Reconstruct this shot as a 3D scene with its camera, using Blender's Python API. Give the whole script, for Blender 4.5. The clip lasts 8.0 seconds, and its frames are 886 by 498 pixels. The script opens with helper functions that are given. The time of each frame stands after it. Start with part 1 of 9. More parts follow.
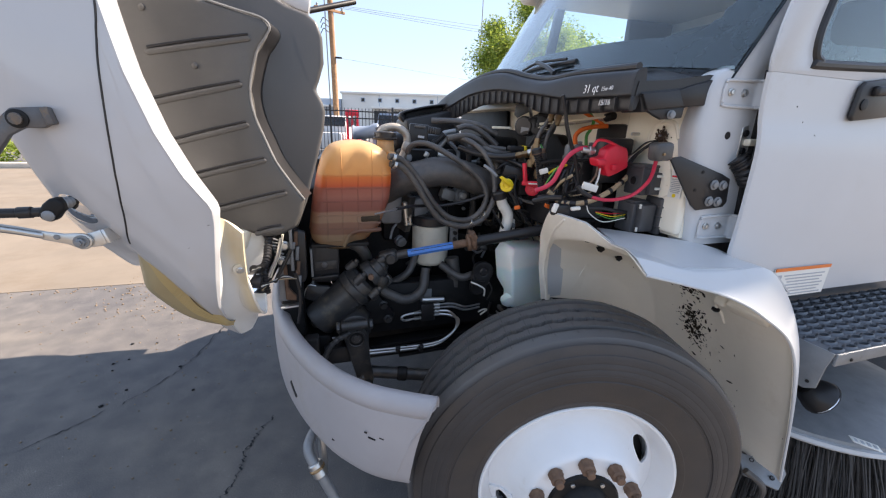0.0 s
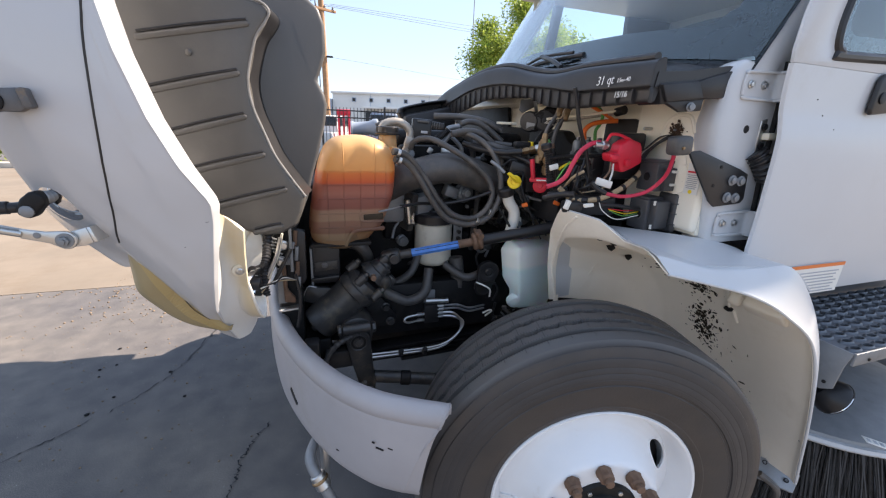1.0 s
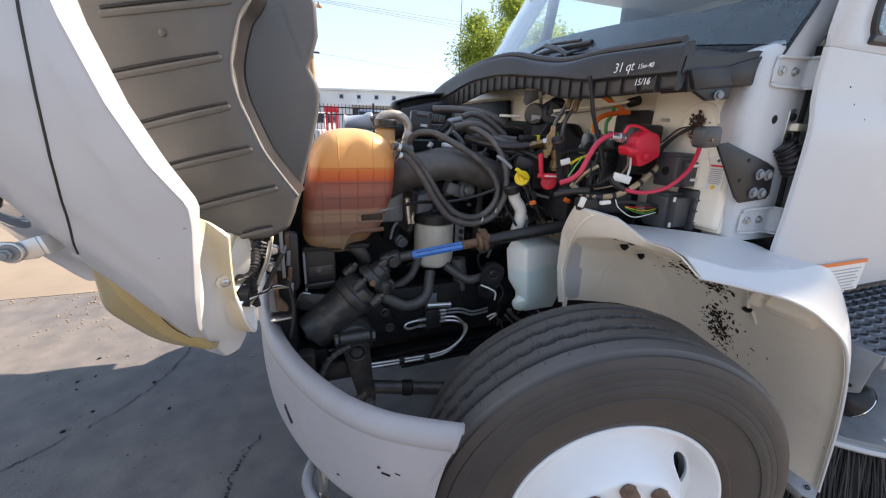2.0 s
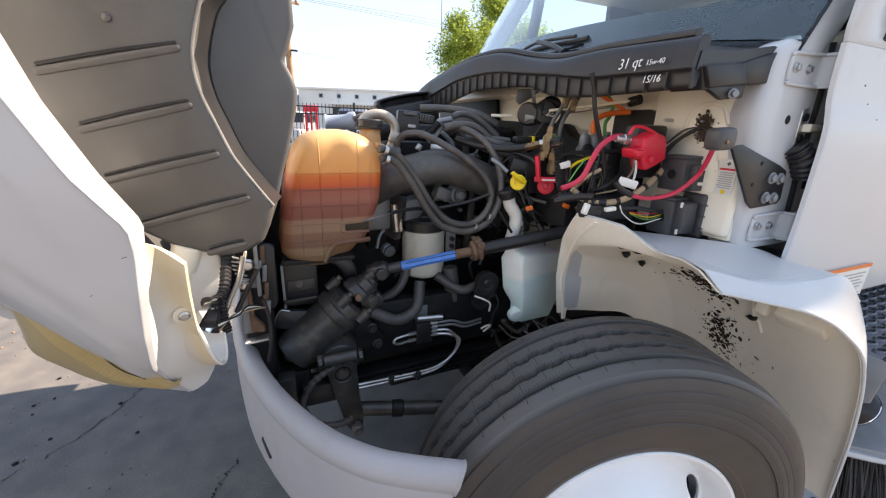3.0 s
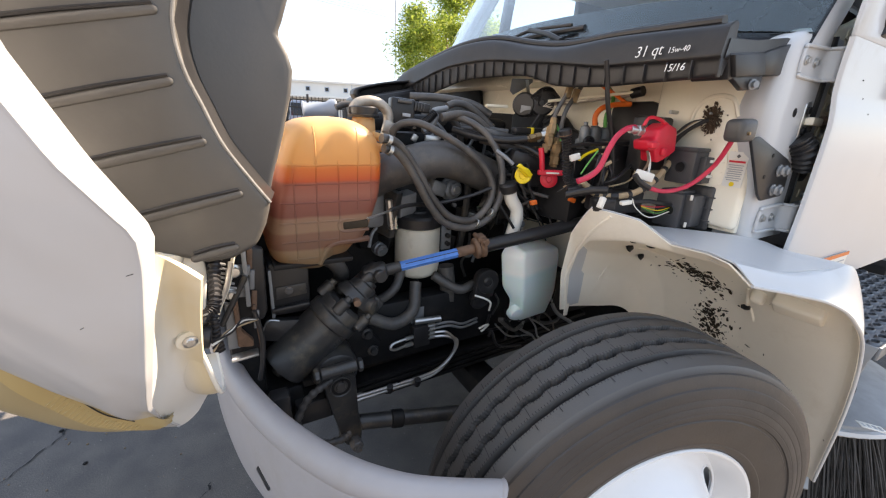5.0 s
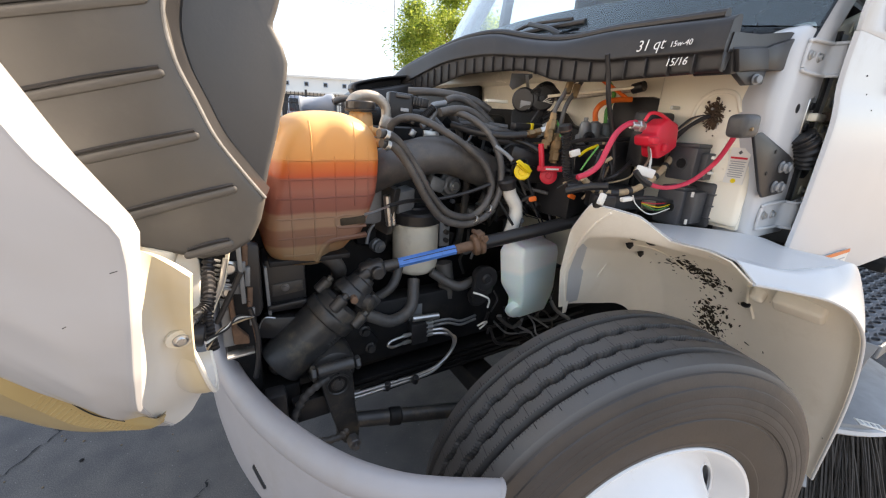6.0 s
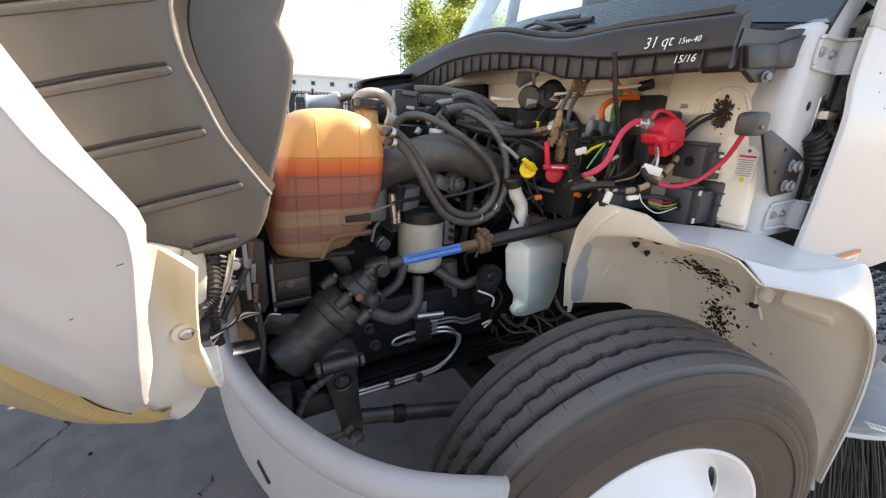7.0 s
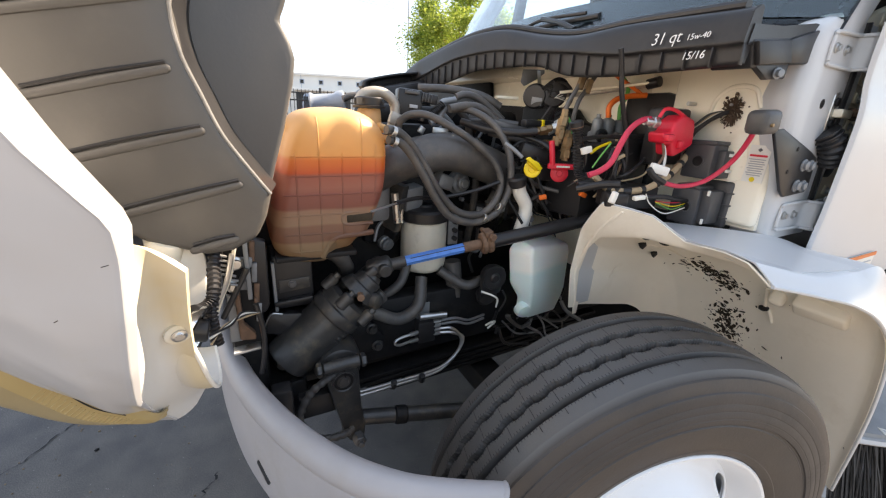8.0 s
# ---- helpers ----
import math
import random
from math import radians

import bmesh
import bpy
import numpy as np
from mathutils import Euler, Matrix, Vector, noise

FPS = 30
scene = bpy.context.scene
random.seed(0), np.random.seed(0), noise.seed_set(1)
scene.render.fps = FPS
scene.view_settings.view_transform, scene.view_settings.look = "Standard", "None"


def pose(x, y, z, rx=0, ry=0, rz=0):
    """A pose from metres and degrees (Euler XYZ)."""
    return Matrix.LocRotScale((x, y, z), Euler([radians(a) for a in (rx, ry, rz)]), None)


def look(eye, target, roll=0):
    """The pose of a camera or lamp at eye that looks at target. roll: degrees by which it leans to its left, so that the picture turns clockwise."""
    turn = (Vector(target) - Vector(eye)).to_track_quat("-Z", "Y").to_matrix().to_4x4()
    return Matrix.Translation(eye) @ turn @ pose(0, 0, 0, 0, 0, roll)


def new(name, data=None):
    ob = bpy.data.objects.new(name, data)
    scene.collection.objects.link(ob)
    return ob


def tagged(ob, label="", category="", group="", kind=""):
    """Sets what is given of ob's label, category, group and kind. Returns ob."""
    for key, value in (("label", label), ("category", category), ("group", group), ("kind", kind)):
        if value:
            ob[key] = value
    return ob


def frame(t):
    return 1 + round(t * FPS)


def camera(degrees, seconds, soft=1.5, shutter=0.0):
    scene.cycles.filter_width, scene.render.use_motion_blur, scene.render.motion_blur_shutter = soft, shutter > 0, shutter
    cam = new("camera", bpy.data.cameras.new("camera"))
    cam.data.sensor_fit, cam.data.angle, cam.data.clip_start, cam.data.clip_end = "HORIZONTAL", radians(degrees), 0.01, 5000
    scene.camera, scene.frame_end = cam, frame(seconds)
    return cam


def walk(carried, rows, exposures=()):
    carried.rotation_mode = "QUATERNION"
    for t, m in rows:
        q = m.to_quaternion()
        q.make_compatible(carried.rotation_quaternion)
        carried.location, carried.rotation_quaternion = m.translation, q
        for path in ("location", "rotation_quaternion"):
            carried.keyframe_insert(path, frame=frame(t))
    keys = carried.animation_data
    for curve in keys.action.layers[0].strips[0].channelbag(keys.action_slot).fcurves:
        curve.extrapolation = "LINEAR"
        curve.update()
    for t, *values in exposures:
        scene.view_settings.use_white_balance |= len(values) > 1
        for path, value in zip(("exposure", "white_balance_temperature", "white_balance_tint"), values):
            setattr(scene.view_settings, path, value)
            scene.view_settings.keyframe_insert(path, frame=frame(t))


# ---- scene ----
cam = camera(98.4, 8.0, soft=1.2)
METRES, EYE, TILT, LEAN, TURN = 0.5, 1.55, -17.7, -2.0, -16.9
ROWS = [
    (0.0, 0.0, 0.0, 0.0, 0.0, 0.0, 0.0),
    (0.5, -0.0654, 0.052, 0.0058, -0.42, 0.13, 0.0),
    (1.0, -0.1, 0.1085, -0.0071, -1.22, 0.03, 0.26),
    (1.5, -0.1664, 0.2082, -0.0059, -1.99, -0.23, 0.61),
    (3.0, -0.2308, 0.4925, 0.0927, -5.24, -0.54, 1.78),
    (3.5, -0.3755, 0.5984, 0.1243, -7.44, -0.54, 2.23),
    (4.0, -0.4554, 0.6476, 0.131, -9.61, -0.73, 2.69),
    (4.5, -0.4817, 0.6705, 0.1228, -11.16, -1.15, 3.02),
    (6.0, -0.4745, 0.7125, 0.1203, -11.74, -2.05, 2.82),
    (6.5, -0.4741, 0.7142, 0.1135, -11.38, -2.09, 2.67),
    (7.0, -0.4719, 0.7133, 0.1125, -10.94, -2.12, 2.51),
    (7.5, -0.4573, 0.7239, 0.1126, -10.45, -2.16, 2.39),
    (8.0, -0.4452, 0.7317, 0.1162, -9.94, -2.2, 2.29),
]
walk(cam, [(t, pose(-0.684, -0.721, EYE, TILT, LEAN, TURN) @ pose(METRES * x, METRES * y, METRES * z, 90 + pitch, roll, yaw)) for t, x, y, z, yaw, pitch, roll in ROWS],
     exposures=((0.0, 1.46, 7050, 16), (1.5, 1.50, 7150, 16), (3.5, 1.76, 7800, 16), (8.0, 1.94, 8200, 15)))
from mathutils.bvhtree import BVHTree


# ---- world, sun, exposure ----
world = bpy.data.worlds.new("sky")
scene.world = world
world.use_nodes = True
wn = world.node_tree.nodes
sky = wn.new("ShaderNodeTexSky")
sky.sky_type = "NISHITA"
sky.sun_disc = False
SUN = Vector((0.80, 0.08, 0.66)).normalized()  # towards the sun
sky.sun_elevation = math.asin(SUN.z)
sky.sun_rotation = math.atan2(SUN.x, SUN.y)
sky.air_density, sky.dust_density, sky.ozone_density = 1.0, 0.25, 1.6
wn["Background"].inputs["Strength"].default_value = 0.15
haze = wn.new("ShaderNodeMix")  # thin even haze over the whole sky
haze.data_type = "RGBA"
haze.inputs[0].default_value = 0.75
haze.inputs[7].default_value = (1.5, 2.08, 3.0, 1)
world.node_tree.links.new(sky.outputs[0], haze.inputs[6])
world.node_tree.links.new(haze.outputs[2], wn["Background"].inputs["Color"])
sun_data = bpy.data.lights.new("sun", "SUN")
sun_data.energy, sun_data.angle, sun_data.color = 5.0, radians(0.6), (1.0, 0.93, 0.82)
sun_lamp = new("sun", sun_data)
sun_lamp.matrix_world = look(SUN * 50, (0, 0, 0))


# ---- mesh helpers ----
PLACE = {}


def thing(name, at, label, category, group="", kind=""):
    """An empty at the base of a thing, to carry its parts."""
    ob = new(name)
    ob.empty_display_size = 0.05
    ob.matrix_basis = Matrix.Translation(at)
    PLACE[ob] = Matrix.Translation(at)
    return tagged(ob, label, category, group, kind)


def to_mesh(name, bm, mat, sharp=35):
    me = bpy.data.meshes.new(name)
    for f in bm.faces:
        f.smooth = True
    bm.normal_update()
    bm.to_mesh(me)
    bm.free()
    me.set_sharp_from_angle(angle=radians(sharp))
    for m in mat if isinstance(mat, (list, tuple)) else [mat]:
        me.materials.append(m)
    return me


def part(name, bm, mat, parent, label="", sharp=35):
    ob = new(name, to_mesh(name, bm, mat, sharp))
    ob.parent = parent
    ob.matrix_parent_inverse = PLACE.get(parent, Matrix()).inverted()
    return tagged(ob, label)


def single(name, bm, mat, label, category, group="", kind="", sharp=35):
    return tagged(new(name, to_mesh(name, bm, mat, sharp)), label, category, group, kind)


def spline(pts, n):
    """n points evenly along a smooth line through pts."""
    p = [np.array(q, float) for q in pts]
    if len(p) == 2:
        return [p[0] + (p[1] - p[0]) * i / (n - 1) for i in range(n)]
    p = [2 * p[0] - p[1]] + p + [2 * p[-1] - p[-2]]
    out = []
    for i in range(n):
        s = i / (n - 1) * (len(p) - 3)
        k = min(int(s), len(p) - 4)
        t = s - k
        a, b, c, d = p[k:k + 4]
        out.append(0.5 * (2 * b + (c - a) * t + (2 * a - 5 * b + 4 * c - d) * t * t + (3 * b - a - 3 * c + d) * t ** 3))
    return out


def tube(pts, r, seg=10, n=0, r1=None, bm=None, wave=0.0, pitch=0.012):
    """A round hose along pts; wave makes it corrugated."""
    bm = bm or bmesh.new()
    n = n or (2 if len(pts) == 2 else 6 * len(pts))
    line = [Vector(q) for q in spline(pts, n)]
    if wave:
        length = sum((b - a).length for a, b in zip(line, line[1:]))
        n = max(8, int(length / pitch * 4))
        line = [Vector(q) for q in spline(pts, n)]
    side = None
    rings = []
    for i, c in enumerate(line):
        d = (line[min(i + 1, n - 1)] - line[max(i - 1, 0)]).normalized()
        if side is None:
            side = d.cross(Vector((0.3, 0.2, 1))).normalized()
        side = (side - d * side.dot(d)).normalized()
        up = d.cross(side)
        rr = r if r1 is None else r + (r1 - r) * i / (n - 1)
        rr += wave * (1 if i % 4 < 2 else -1)
        rings.append([bm.verts.new(c + (side * math.cos(a) + up * math.sin(a)) * rr) for a in [2 * math.pi * k / seg for k in range(seg)]])
    for a, b in zip(rings, rings[1:]):
        for k in range(seg):
            bm.faces.new((a[k], a[(k + 1) % seg], b[(k + 1) % seg], b[k]))
    bm.faces.new(rings[0][::-1])
    bm.faces.new(rings[-1])
    return bm


def lathe(at, axis, profile, seg=32, bm=None, caps=True):
    """A turned solid: profile of (along the axis, radius)."""
    bm = bm or bmesh.new()
    m = Matrix.Translation(at) @ Vector(axis).to_track_quat("Z", "Y").to_matrix().to_4x4()
    rings = []
    for d, r in profile:
        if r < 1e-6:
            rings.append([bm.verts.new(m @ Vector((0, 0, d)))])
        else:
            rings.append([bm.verts.new(m @ Vector((r * math.cos(2 * math.pi * k / seg), r * math.sin(2 * math.pi * k / seg), d))) for k in range(seg)])
    for a, b in zip(rings, rings[1:]):
        for k in range(seg):
            q = [a[k % len(a)], a[(k + 1) % len(a)], b[(k + 1) % len(b)], b[k % len(b)]]
            q = list(dict.fromkeys(q))
            if len(q) > 2:
                bm.faces.new(q)
    for ring, turn in ((rings[0], -1), (rings[-1], 1)):
        if caps and len(ring) > 2:
            bm.faces.new(ring[::turn])
    return bm


def rod(a, b, r, seg=14, bm=None, c=0.15):
    """A round bar with softened ends."""
    a, b = Vector(a), Vector(b)
    h = (b - a).length
    k = min(r * c, h / 3)
    return lathe(a, b - a, [(0, r - k), (k, r), (h - k, r), (h, r - k)], seg, bm)


def soften(bm, width, segments=2, angle=30):
    bm.normal_update()
    edges = [e for e in bm.edges if len(e.link_faces) == 2 and e.calc_face_angle(0) > radians(angle)]
    if width and edges:
        bmesh.ops.bevel(bm, geom=edges, offset=width, segments=segments, profile=0.5, affect="EDGES", clamp_overlap=True)
    return bm


def block(at, size, turn=(0, 0, 0), bevel=0.004, bm=None, segments=2, taper=None):
    """A box with rounded edges, centred at `at`."""
    b = bmesh.new()
    bmesh.ops.create_cube(b, size=1)
    for v in b.verts:
        if taper and v.co.z > 0:
            v.co.x *= taper
            v.co.y *= taper
        v.co = Vector((v.co.x * size[0], v.co.y * size[1], v.co.z * size[2]))
    soften(b, bevel, segments)
    b.transform(pose(*at, *turn))
    return merge(bm, b) if bm else b


def merge(bm, other):
    me = bpy.data.meshes.new("tmp")
    other.to_mesh(me)
    other.free()
    bm.from_mesh(me)
    bpy.data.meshes.remove(me)
    return bm


def slab(outline, push, bevel=0.003, segments=2):
    """A flat plate: a closed outline in space, pushed along a vector."""
    bm = bmesh.new()
    push = Vector(push)
    a = [bm.verts.new(Vector(p)) for p in outline]
    b = [bm.verts.new(Vector(p) + push) for p in outline]
    n = len(a)
    bm.faces.new(a[::-1])
    bm.faces.new(b)
    for k in range(n):
        bm.faces.new((a[k], a[(k + 1) % n], b[(k + 1) % n], b[k]))
    bmesh.ops.recalc_face_normals(bm, faces=bm.faces)
    return soften(bm, bevel, segments)


def backed(bm, thick, core):
    """Give a sheet a second skin, set back towards a point inside."""
    bm.normal_update()
    front = list(bm.faces)
    rim = [e for e in bm.edges if e.is_boundary]
    lean = sum((Vector(core) - v.co).normalized().dot(v.normal) for v in bm.verts)
    side = 1 if lean > 0 else -1
    twin = {v: bm.verts.new(v.co + v.normal * thick * side) for v in list(bm.verts)}
    for f in front:
        bm.faces.new([twin[v] for v in reversed(f.verts)])
    for e in rim:
        a, b = e.verts
        bm.faces.new((a, b, twin[b], twin[a]))
    bmesh.ops.recalc_face_normals(bm, faces=bm.faces)
    return bm


def loft(rings, nu, nv, thick=0.0, closed=False, tight=0.0):
    """A smooth sheet through rings of control points, with a thickness."""
    bm = bmesh.new()
    cross = [spline(list(r) + ([r[0]] if closed else []), nv) for r in rings]
    if tight:
        flat = [[np.array(r[min(int(s), len(r) - 2)]) * (1 - s + min(int(s), len(r) - 2)) + np.array(r[min(int(s), len(r) - 2) + 1]) * (s - min(int(s), len(r) - 2)) for s in [j / (nv - 1) * (len(r) - 1) for j in range(nv)]] for r in [list(q) + ([q[0]] if closed else []) for q in rings]]
        cross = [[a * tight + np.array(b) * (1 - tight) for a, b in zip(f, c)] for f, c in zip(flat, cross)]
    cols = [spline([c[j] for c in cross], nu) for j in range(nv)]
    grid = [[bm.verts.new(cols[j][i]) for j in range(nv)] for i in range(nu)]
    for i in range(nu - 1):
        for j in range(nv - 1):
            bm.faces.new((grid[i][j], grid[i][j + 1], grid[i + 1][j + 1], grid[i + 1][j]))
    if closed:
        bmesh.ops.remove_doubles(bm, verts=bm.verts, dist=1e-4)
    bm.normal_update()
    if thick:
        bmesh.ops.solidify(bm, geom=list(bm.faces), thickness=thick)
        bmesh.ops.recalc_face_normals(bm, faces=bm.faces)
    return bm


def lettering(text, m, size, mat, name, parent, shear=0.0, bold=0.0):
    """Letters as a mesh; m carries them: x along the line, z out of it."""
    cu = bpy.data.curves.new(name, "FONT")
    cu.body, cu.size, cu.shear, cu.extrude, cu.offset = text, size, shear, 0.0004, bold
    cu.resolution_u = 3
    tmp = new("tmp_text", cu)
    me = bpy.data.meshes.new_from_object(tmp)
    bpy.data.objects.remove(tmp)
    bpy.data.curves.remove(cu)
    me.name = name
    me.transform(m)
    me.materials.clear()
    me.materials.append(mat)
    ob = new(name, me)
    ob.parent = parent
    ob.matrix_parent_inverse = PLACE.get(parent, Matrix()).inverted()
    return ob


# ---- materials ----
def material(name, color, rough=0.5, metal=0.0, vary=0.15, scale=8.0, bump=0.1, grain=120.0, dirt=None, amount=0.35, spread=3.0, coat=0.0, spec=0.5, sharpness=0.12):
    """A painted, moulded or cast surface: tone that drifts, fine grain, and patches of dirt."""
    m = bpy.data.materials.new(name)
    m.use_nodes = True
    nt = m.node_tree
    N, L = nt.nodes, nt.links
    b = N["Principled BSDF"]
    co = N.new("ShaderNodeTexCoord")

    def tex(s, detail=6.0, rough_=0.6):
        t = N.new("ShaderNodeTexNoise")
        t.inputs["Scale"].default_value = s
        t.inputs["Detail"].default_value = detail
        t.inputs["Roughness"].default_value = rough_
        L.new(co.outputs["Object"], t.inputs["Vector"])
        return t.outputs["Fac"]

    def mix(fac, a, c):
        k = N.new("ShaderNodeMix")
        k.data_type = "RGBA"
        for s, v in ((k.inputs[0], fac), (k.inputs[6], a), (k.inputs[7], c)):
            if isinstance(v, (tuple, float)):
                s.default_value = v if isinstance(v, float) else (*v, 1)
            else:
                L.new(v, s)
        return k.outputs[2]

    def span(v, lo, hi, a=0.0, c=1.0):
        k = N.new("ShaderNodeMapRange")
        for i, q in enumerate((lo, hi, a, c)):
            k.inputs[1 + i].default_value = q
        L.new(v, k.inputs[0])
        return k.outputs[0]

    big, fine = tex(scale), tex(grain, 3.0)
    low = tuple(c * (1 - vary) for c in color)
    high = tuple(min(1, c * (1 + vary)) for c in color)
    out = mix(span(big, 0.3, 0.7), low, high)
    if dirt:
        patch = span(tex(spread, 8.0, 0.7), 0.62 - amount * 0.4, 0.62 - amount * 0.4 + sharpness, 0.0, 1.0)
        out = mix(patch, out, dirt)
        L.new(span(patch, 0, 1, rough, min(1, rough + 0.3)), b.inputs["Roughness"])
    else:
        L.new(span(big, 0.2, 0.8, max(0.02, rough - 0.08), min(1, rough + 0.08)), b.inputs["Roughness"])
    L.new(out, b.inputs["Base Color"])
    b.inputs["Metallic"].default_value = metal
    b.inputs["Specular IOR Level"].default_value = spec
    b.inputs["Coat Weight"].default_value = coat
    b.inputs["Coat Roughness"].default_value = 0.06
    if bump:
        k = N.new("ShaderNodeBump")
        k.inputs["Strength"].default_value = bump
        k.inputs["Distance"].default_value = 0.002
        L.new(fine, k.inputs["Height"])
        L.new(k.outputs[0], b.inputs["Normal"])
    return m


WHITE = material("white_paint", (0.56, 0.57, 0.58), 0.30, vary=0.04, scale=1.3, bump=0.0, grain=60, coat=0.08, spec=0.3, dirt=(0.52, 0.51, 0.48), amount=0.04, spread=5, sharpness=0.3)
HOODWHITE = material("worn_white_paint", (0.50, 0.50, 0.51), 0.30, vary=0.05, scale=2, bump=0.0, grain=90, coat=0.6, dirt=(0.48, 0.465, 0.43), amount=0.07, spread=5, sharpness=0.3)
CREAM = material("cream_primer", (0.84, 0.77, 0.62), 0.42, vary=0.05, scale=5, bump=0.06, grain=80, dirt=(0.60, 0.50, 0.34), amount=0.10, spread=6, sharpness=0.3)
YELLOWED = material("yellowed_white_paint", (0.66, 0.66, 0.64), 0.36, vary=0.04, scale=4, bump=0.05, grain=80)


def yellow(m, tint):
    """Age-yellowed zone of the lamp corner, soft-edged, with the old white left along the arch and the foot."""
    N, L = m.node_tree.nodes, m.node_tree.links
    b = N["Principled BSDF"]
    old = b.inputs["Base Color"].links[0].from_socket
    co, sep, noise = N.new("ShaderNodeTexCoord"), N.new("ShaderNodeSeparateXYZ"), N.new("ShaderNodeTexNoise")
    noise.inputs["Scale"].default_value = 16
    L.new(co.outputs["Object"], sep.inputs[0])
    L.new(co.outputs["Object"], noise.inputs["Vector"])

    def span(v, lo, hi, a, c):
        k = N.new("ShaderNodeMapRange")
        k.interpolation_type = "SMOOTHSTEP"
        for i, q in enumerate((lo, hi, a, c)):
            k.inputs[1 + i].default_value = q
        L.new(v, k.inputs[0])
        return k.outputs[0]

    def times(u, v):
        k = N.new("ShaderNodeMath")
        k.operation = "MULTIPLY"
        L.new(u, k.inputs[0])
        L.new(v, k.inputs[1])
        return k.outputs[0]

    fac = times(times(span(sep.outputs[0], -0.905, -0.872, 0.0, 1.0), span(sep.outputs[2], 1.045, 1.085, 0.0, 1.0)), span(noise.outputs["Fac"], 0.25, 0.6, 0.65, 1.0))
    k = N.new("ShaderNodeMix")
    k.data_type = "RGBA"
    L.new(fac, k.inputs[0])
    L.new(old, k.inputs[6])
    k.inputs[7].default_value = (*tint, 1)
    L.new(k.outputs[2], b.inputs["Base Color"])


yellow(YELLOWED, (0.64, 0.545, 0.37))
FIREWALL = material("cream_firewall_paint", (0.90, 0.83, 0.69), 0.27, vary=0.03, scale=5, bump=0.05, grain=80, dirt=(0.66, 0.57, 0.42), amount=0.08, spread=7, sharpness=0.3)
DUSTY = material("dusty_inner_fender", (0.90, 0.835, 0.725), 0.45, vary=0.04, scale=4, bump=0.05, grain=70, dirt=(0.72, 0.64, 0.52), amount=0.18, spread=4, sharpness=0.35)
LINER = material("grey_brown_plastic", (0.088, 0.082, 0.075), 0.34, vary=0.16, scale=2.2, bump=0.06, grain=150, dirt=(0.150, 0.138, 0.120), amount=0.24, spread=2.2, sharpness=0.5)
# Lighter than the liner plastic: the sunlit rim is put into the colour.
SUNEDGE = material("sunlit_plastic_edge", (0.20, 0.195, 0.19), 0.35, vary=0.25, scale=30, bump=0.06, grain=150)
LINERDARK = material("dark_grey_plastic", (0.085, 0.083, 0.082), 0.36, vary=0.12, scale=3, bump=0.08, grain=150)
BLACK = material("black_plastic", (0.022, 0.021, 0.022), 0.36, spec=0.4, vary=0.2, scale=10, bump=0.08, grain=160)
CASTALLOY = material("dusty_cast_alloy", (0.46, 0.41, 0.35), 0.45, metal=0.4, vary=0.2, scale=25, bump=0.2, grain=90, dirt=(0.26, 0.21, 0.16), amount=0.25, spread=18, sharpness=0.35)
BOXES = material("fuse_box_plastic", (0.060, 0.060, 0.064), 0.42, spec=0.5, vary=0.15, scale=12, bump=0.08, grain=160)
COWL = material("dusty_black_plastic", (0.021, 0.020, 0.021), 0.42, vary=0.25, scale=7, bump=0.1, grain=160, spec=0.4, dirt=(0.062, 0.054, 0.047), amount=0.18, spread=6, sharpness=0.4)
GRIME = material("oily_black_iron", (0.011, 0.011, 0.012), 0.5, spec=0.25, vary=0.35, scale=14, bump=0.3, grain=70, dirt=(0.045, 0.038, 0.03), amount=0.2, spread=9, sharpness=0.3)
CASTING = material("dusty_black_casting", (0.036, 0.035, 0.035), 0.36, vary=0.3, scale=16, bump=0.25, grain=90, dirt=(0.17, 0.135, 0.09), amount=0.26, spread=14, sharpness=0.35)
RUBBER = material("hose_rubber", (0.074, 0.070, 0.068), 0.42, vary=0.25, scale=12, bump=0.2, grain=140, dirt=(0.18, 0.150, 0.118), amount=0.34, spread=14, sharpness=0.4)
TYRE = material("tyre_rubber", (0.033, 0.031, 0.032), 0.50, vary=0.20, scale=9, bump=0.25, grain=180, dirt=(0.056, 0.049, 0.044), amount=0.18, spread=6, sharpness=0.35)
RIM = material("white_wheel_paint", (0.80, 0.80, 0.80), 0.35, vary=0.03, scale=6, bump=0.03, grain=80, dirt=(0.62, 0.57, 0.5), amount=0.02, spread=8, sharpness=0.3)
RUST = material("rusty_steel", (0.17, 0.10, 0.065), 0.75, metal=0.2, vary=0.35, scale=40, bump=0.4, grain=200)
STEEL = material("zinc_steel", (0.55, 0.55, 0.54), 0.32, metal=0.9, vary=0.12, scale=20, bump=0.05, grain=150)
DULLSTEEL = material("dull_grey_steel", (0.24, 0.25, 0.26), 0.5, metal=0.4, vary=0.15, scale=12, bump=0.1, grain=120, dirt=(0.15, 0.13, 0.11), amount=0.15, spread=8, sharpness=0.4)
BUMPER = material("grey_bumper_plastic", (0.355, 0.335, 0.338), 0.45, vary=0.06, scale=5, bump=0.06, grain=130, dirt=(0.33, 0.29, 0.25), amount=0.2, spread=4, sharpness=0.4)
BLUE = material("blue_paint", (0.06, 0.22, 0.62), 0.35, vary=0.12, scale=30, bump=0.05, grain=90, dirt=(0.03, 0.05, 0.12), amount=0.1, spread=20)
RED = material("red_rubber", (0.72, 0.02, 0.045), 0.4, vary=0.1, scale=15, bump=0.05, grain=120)
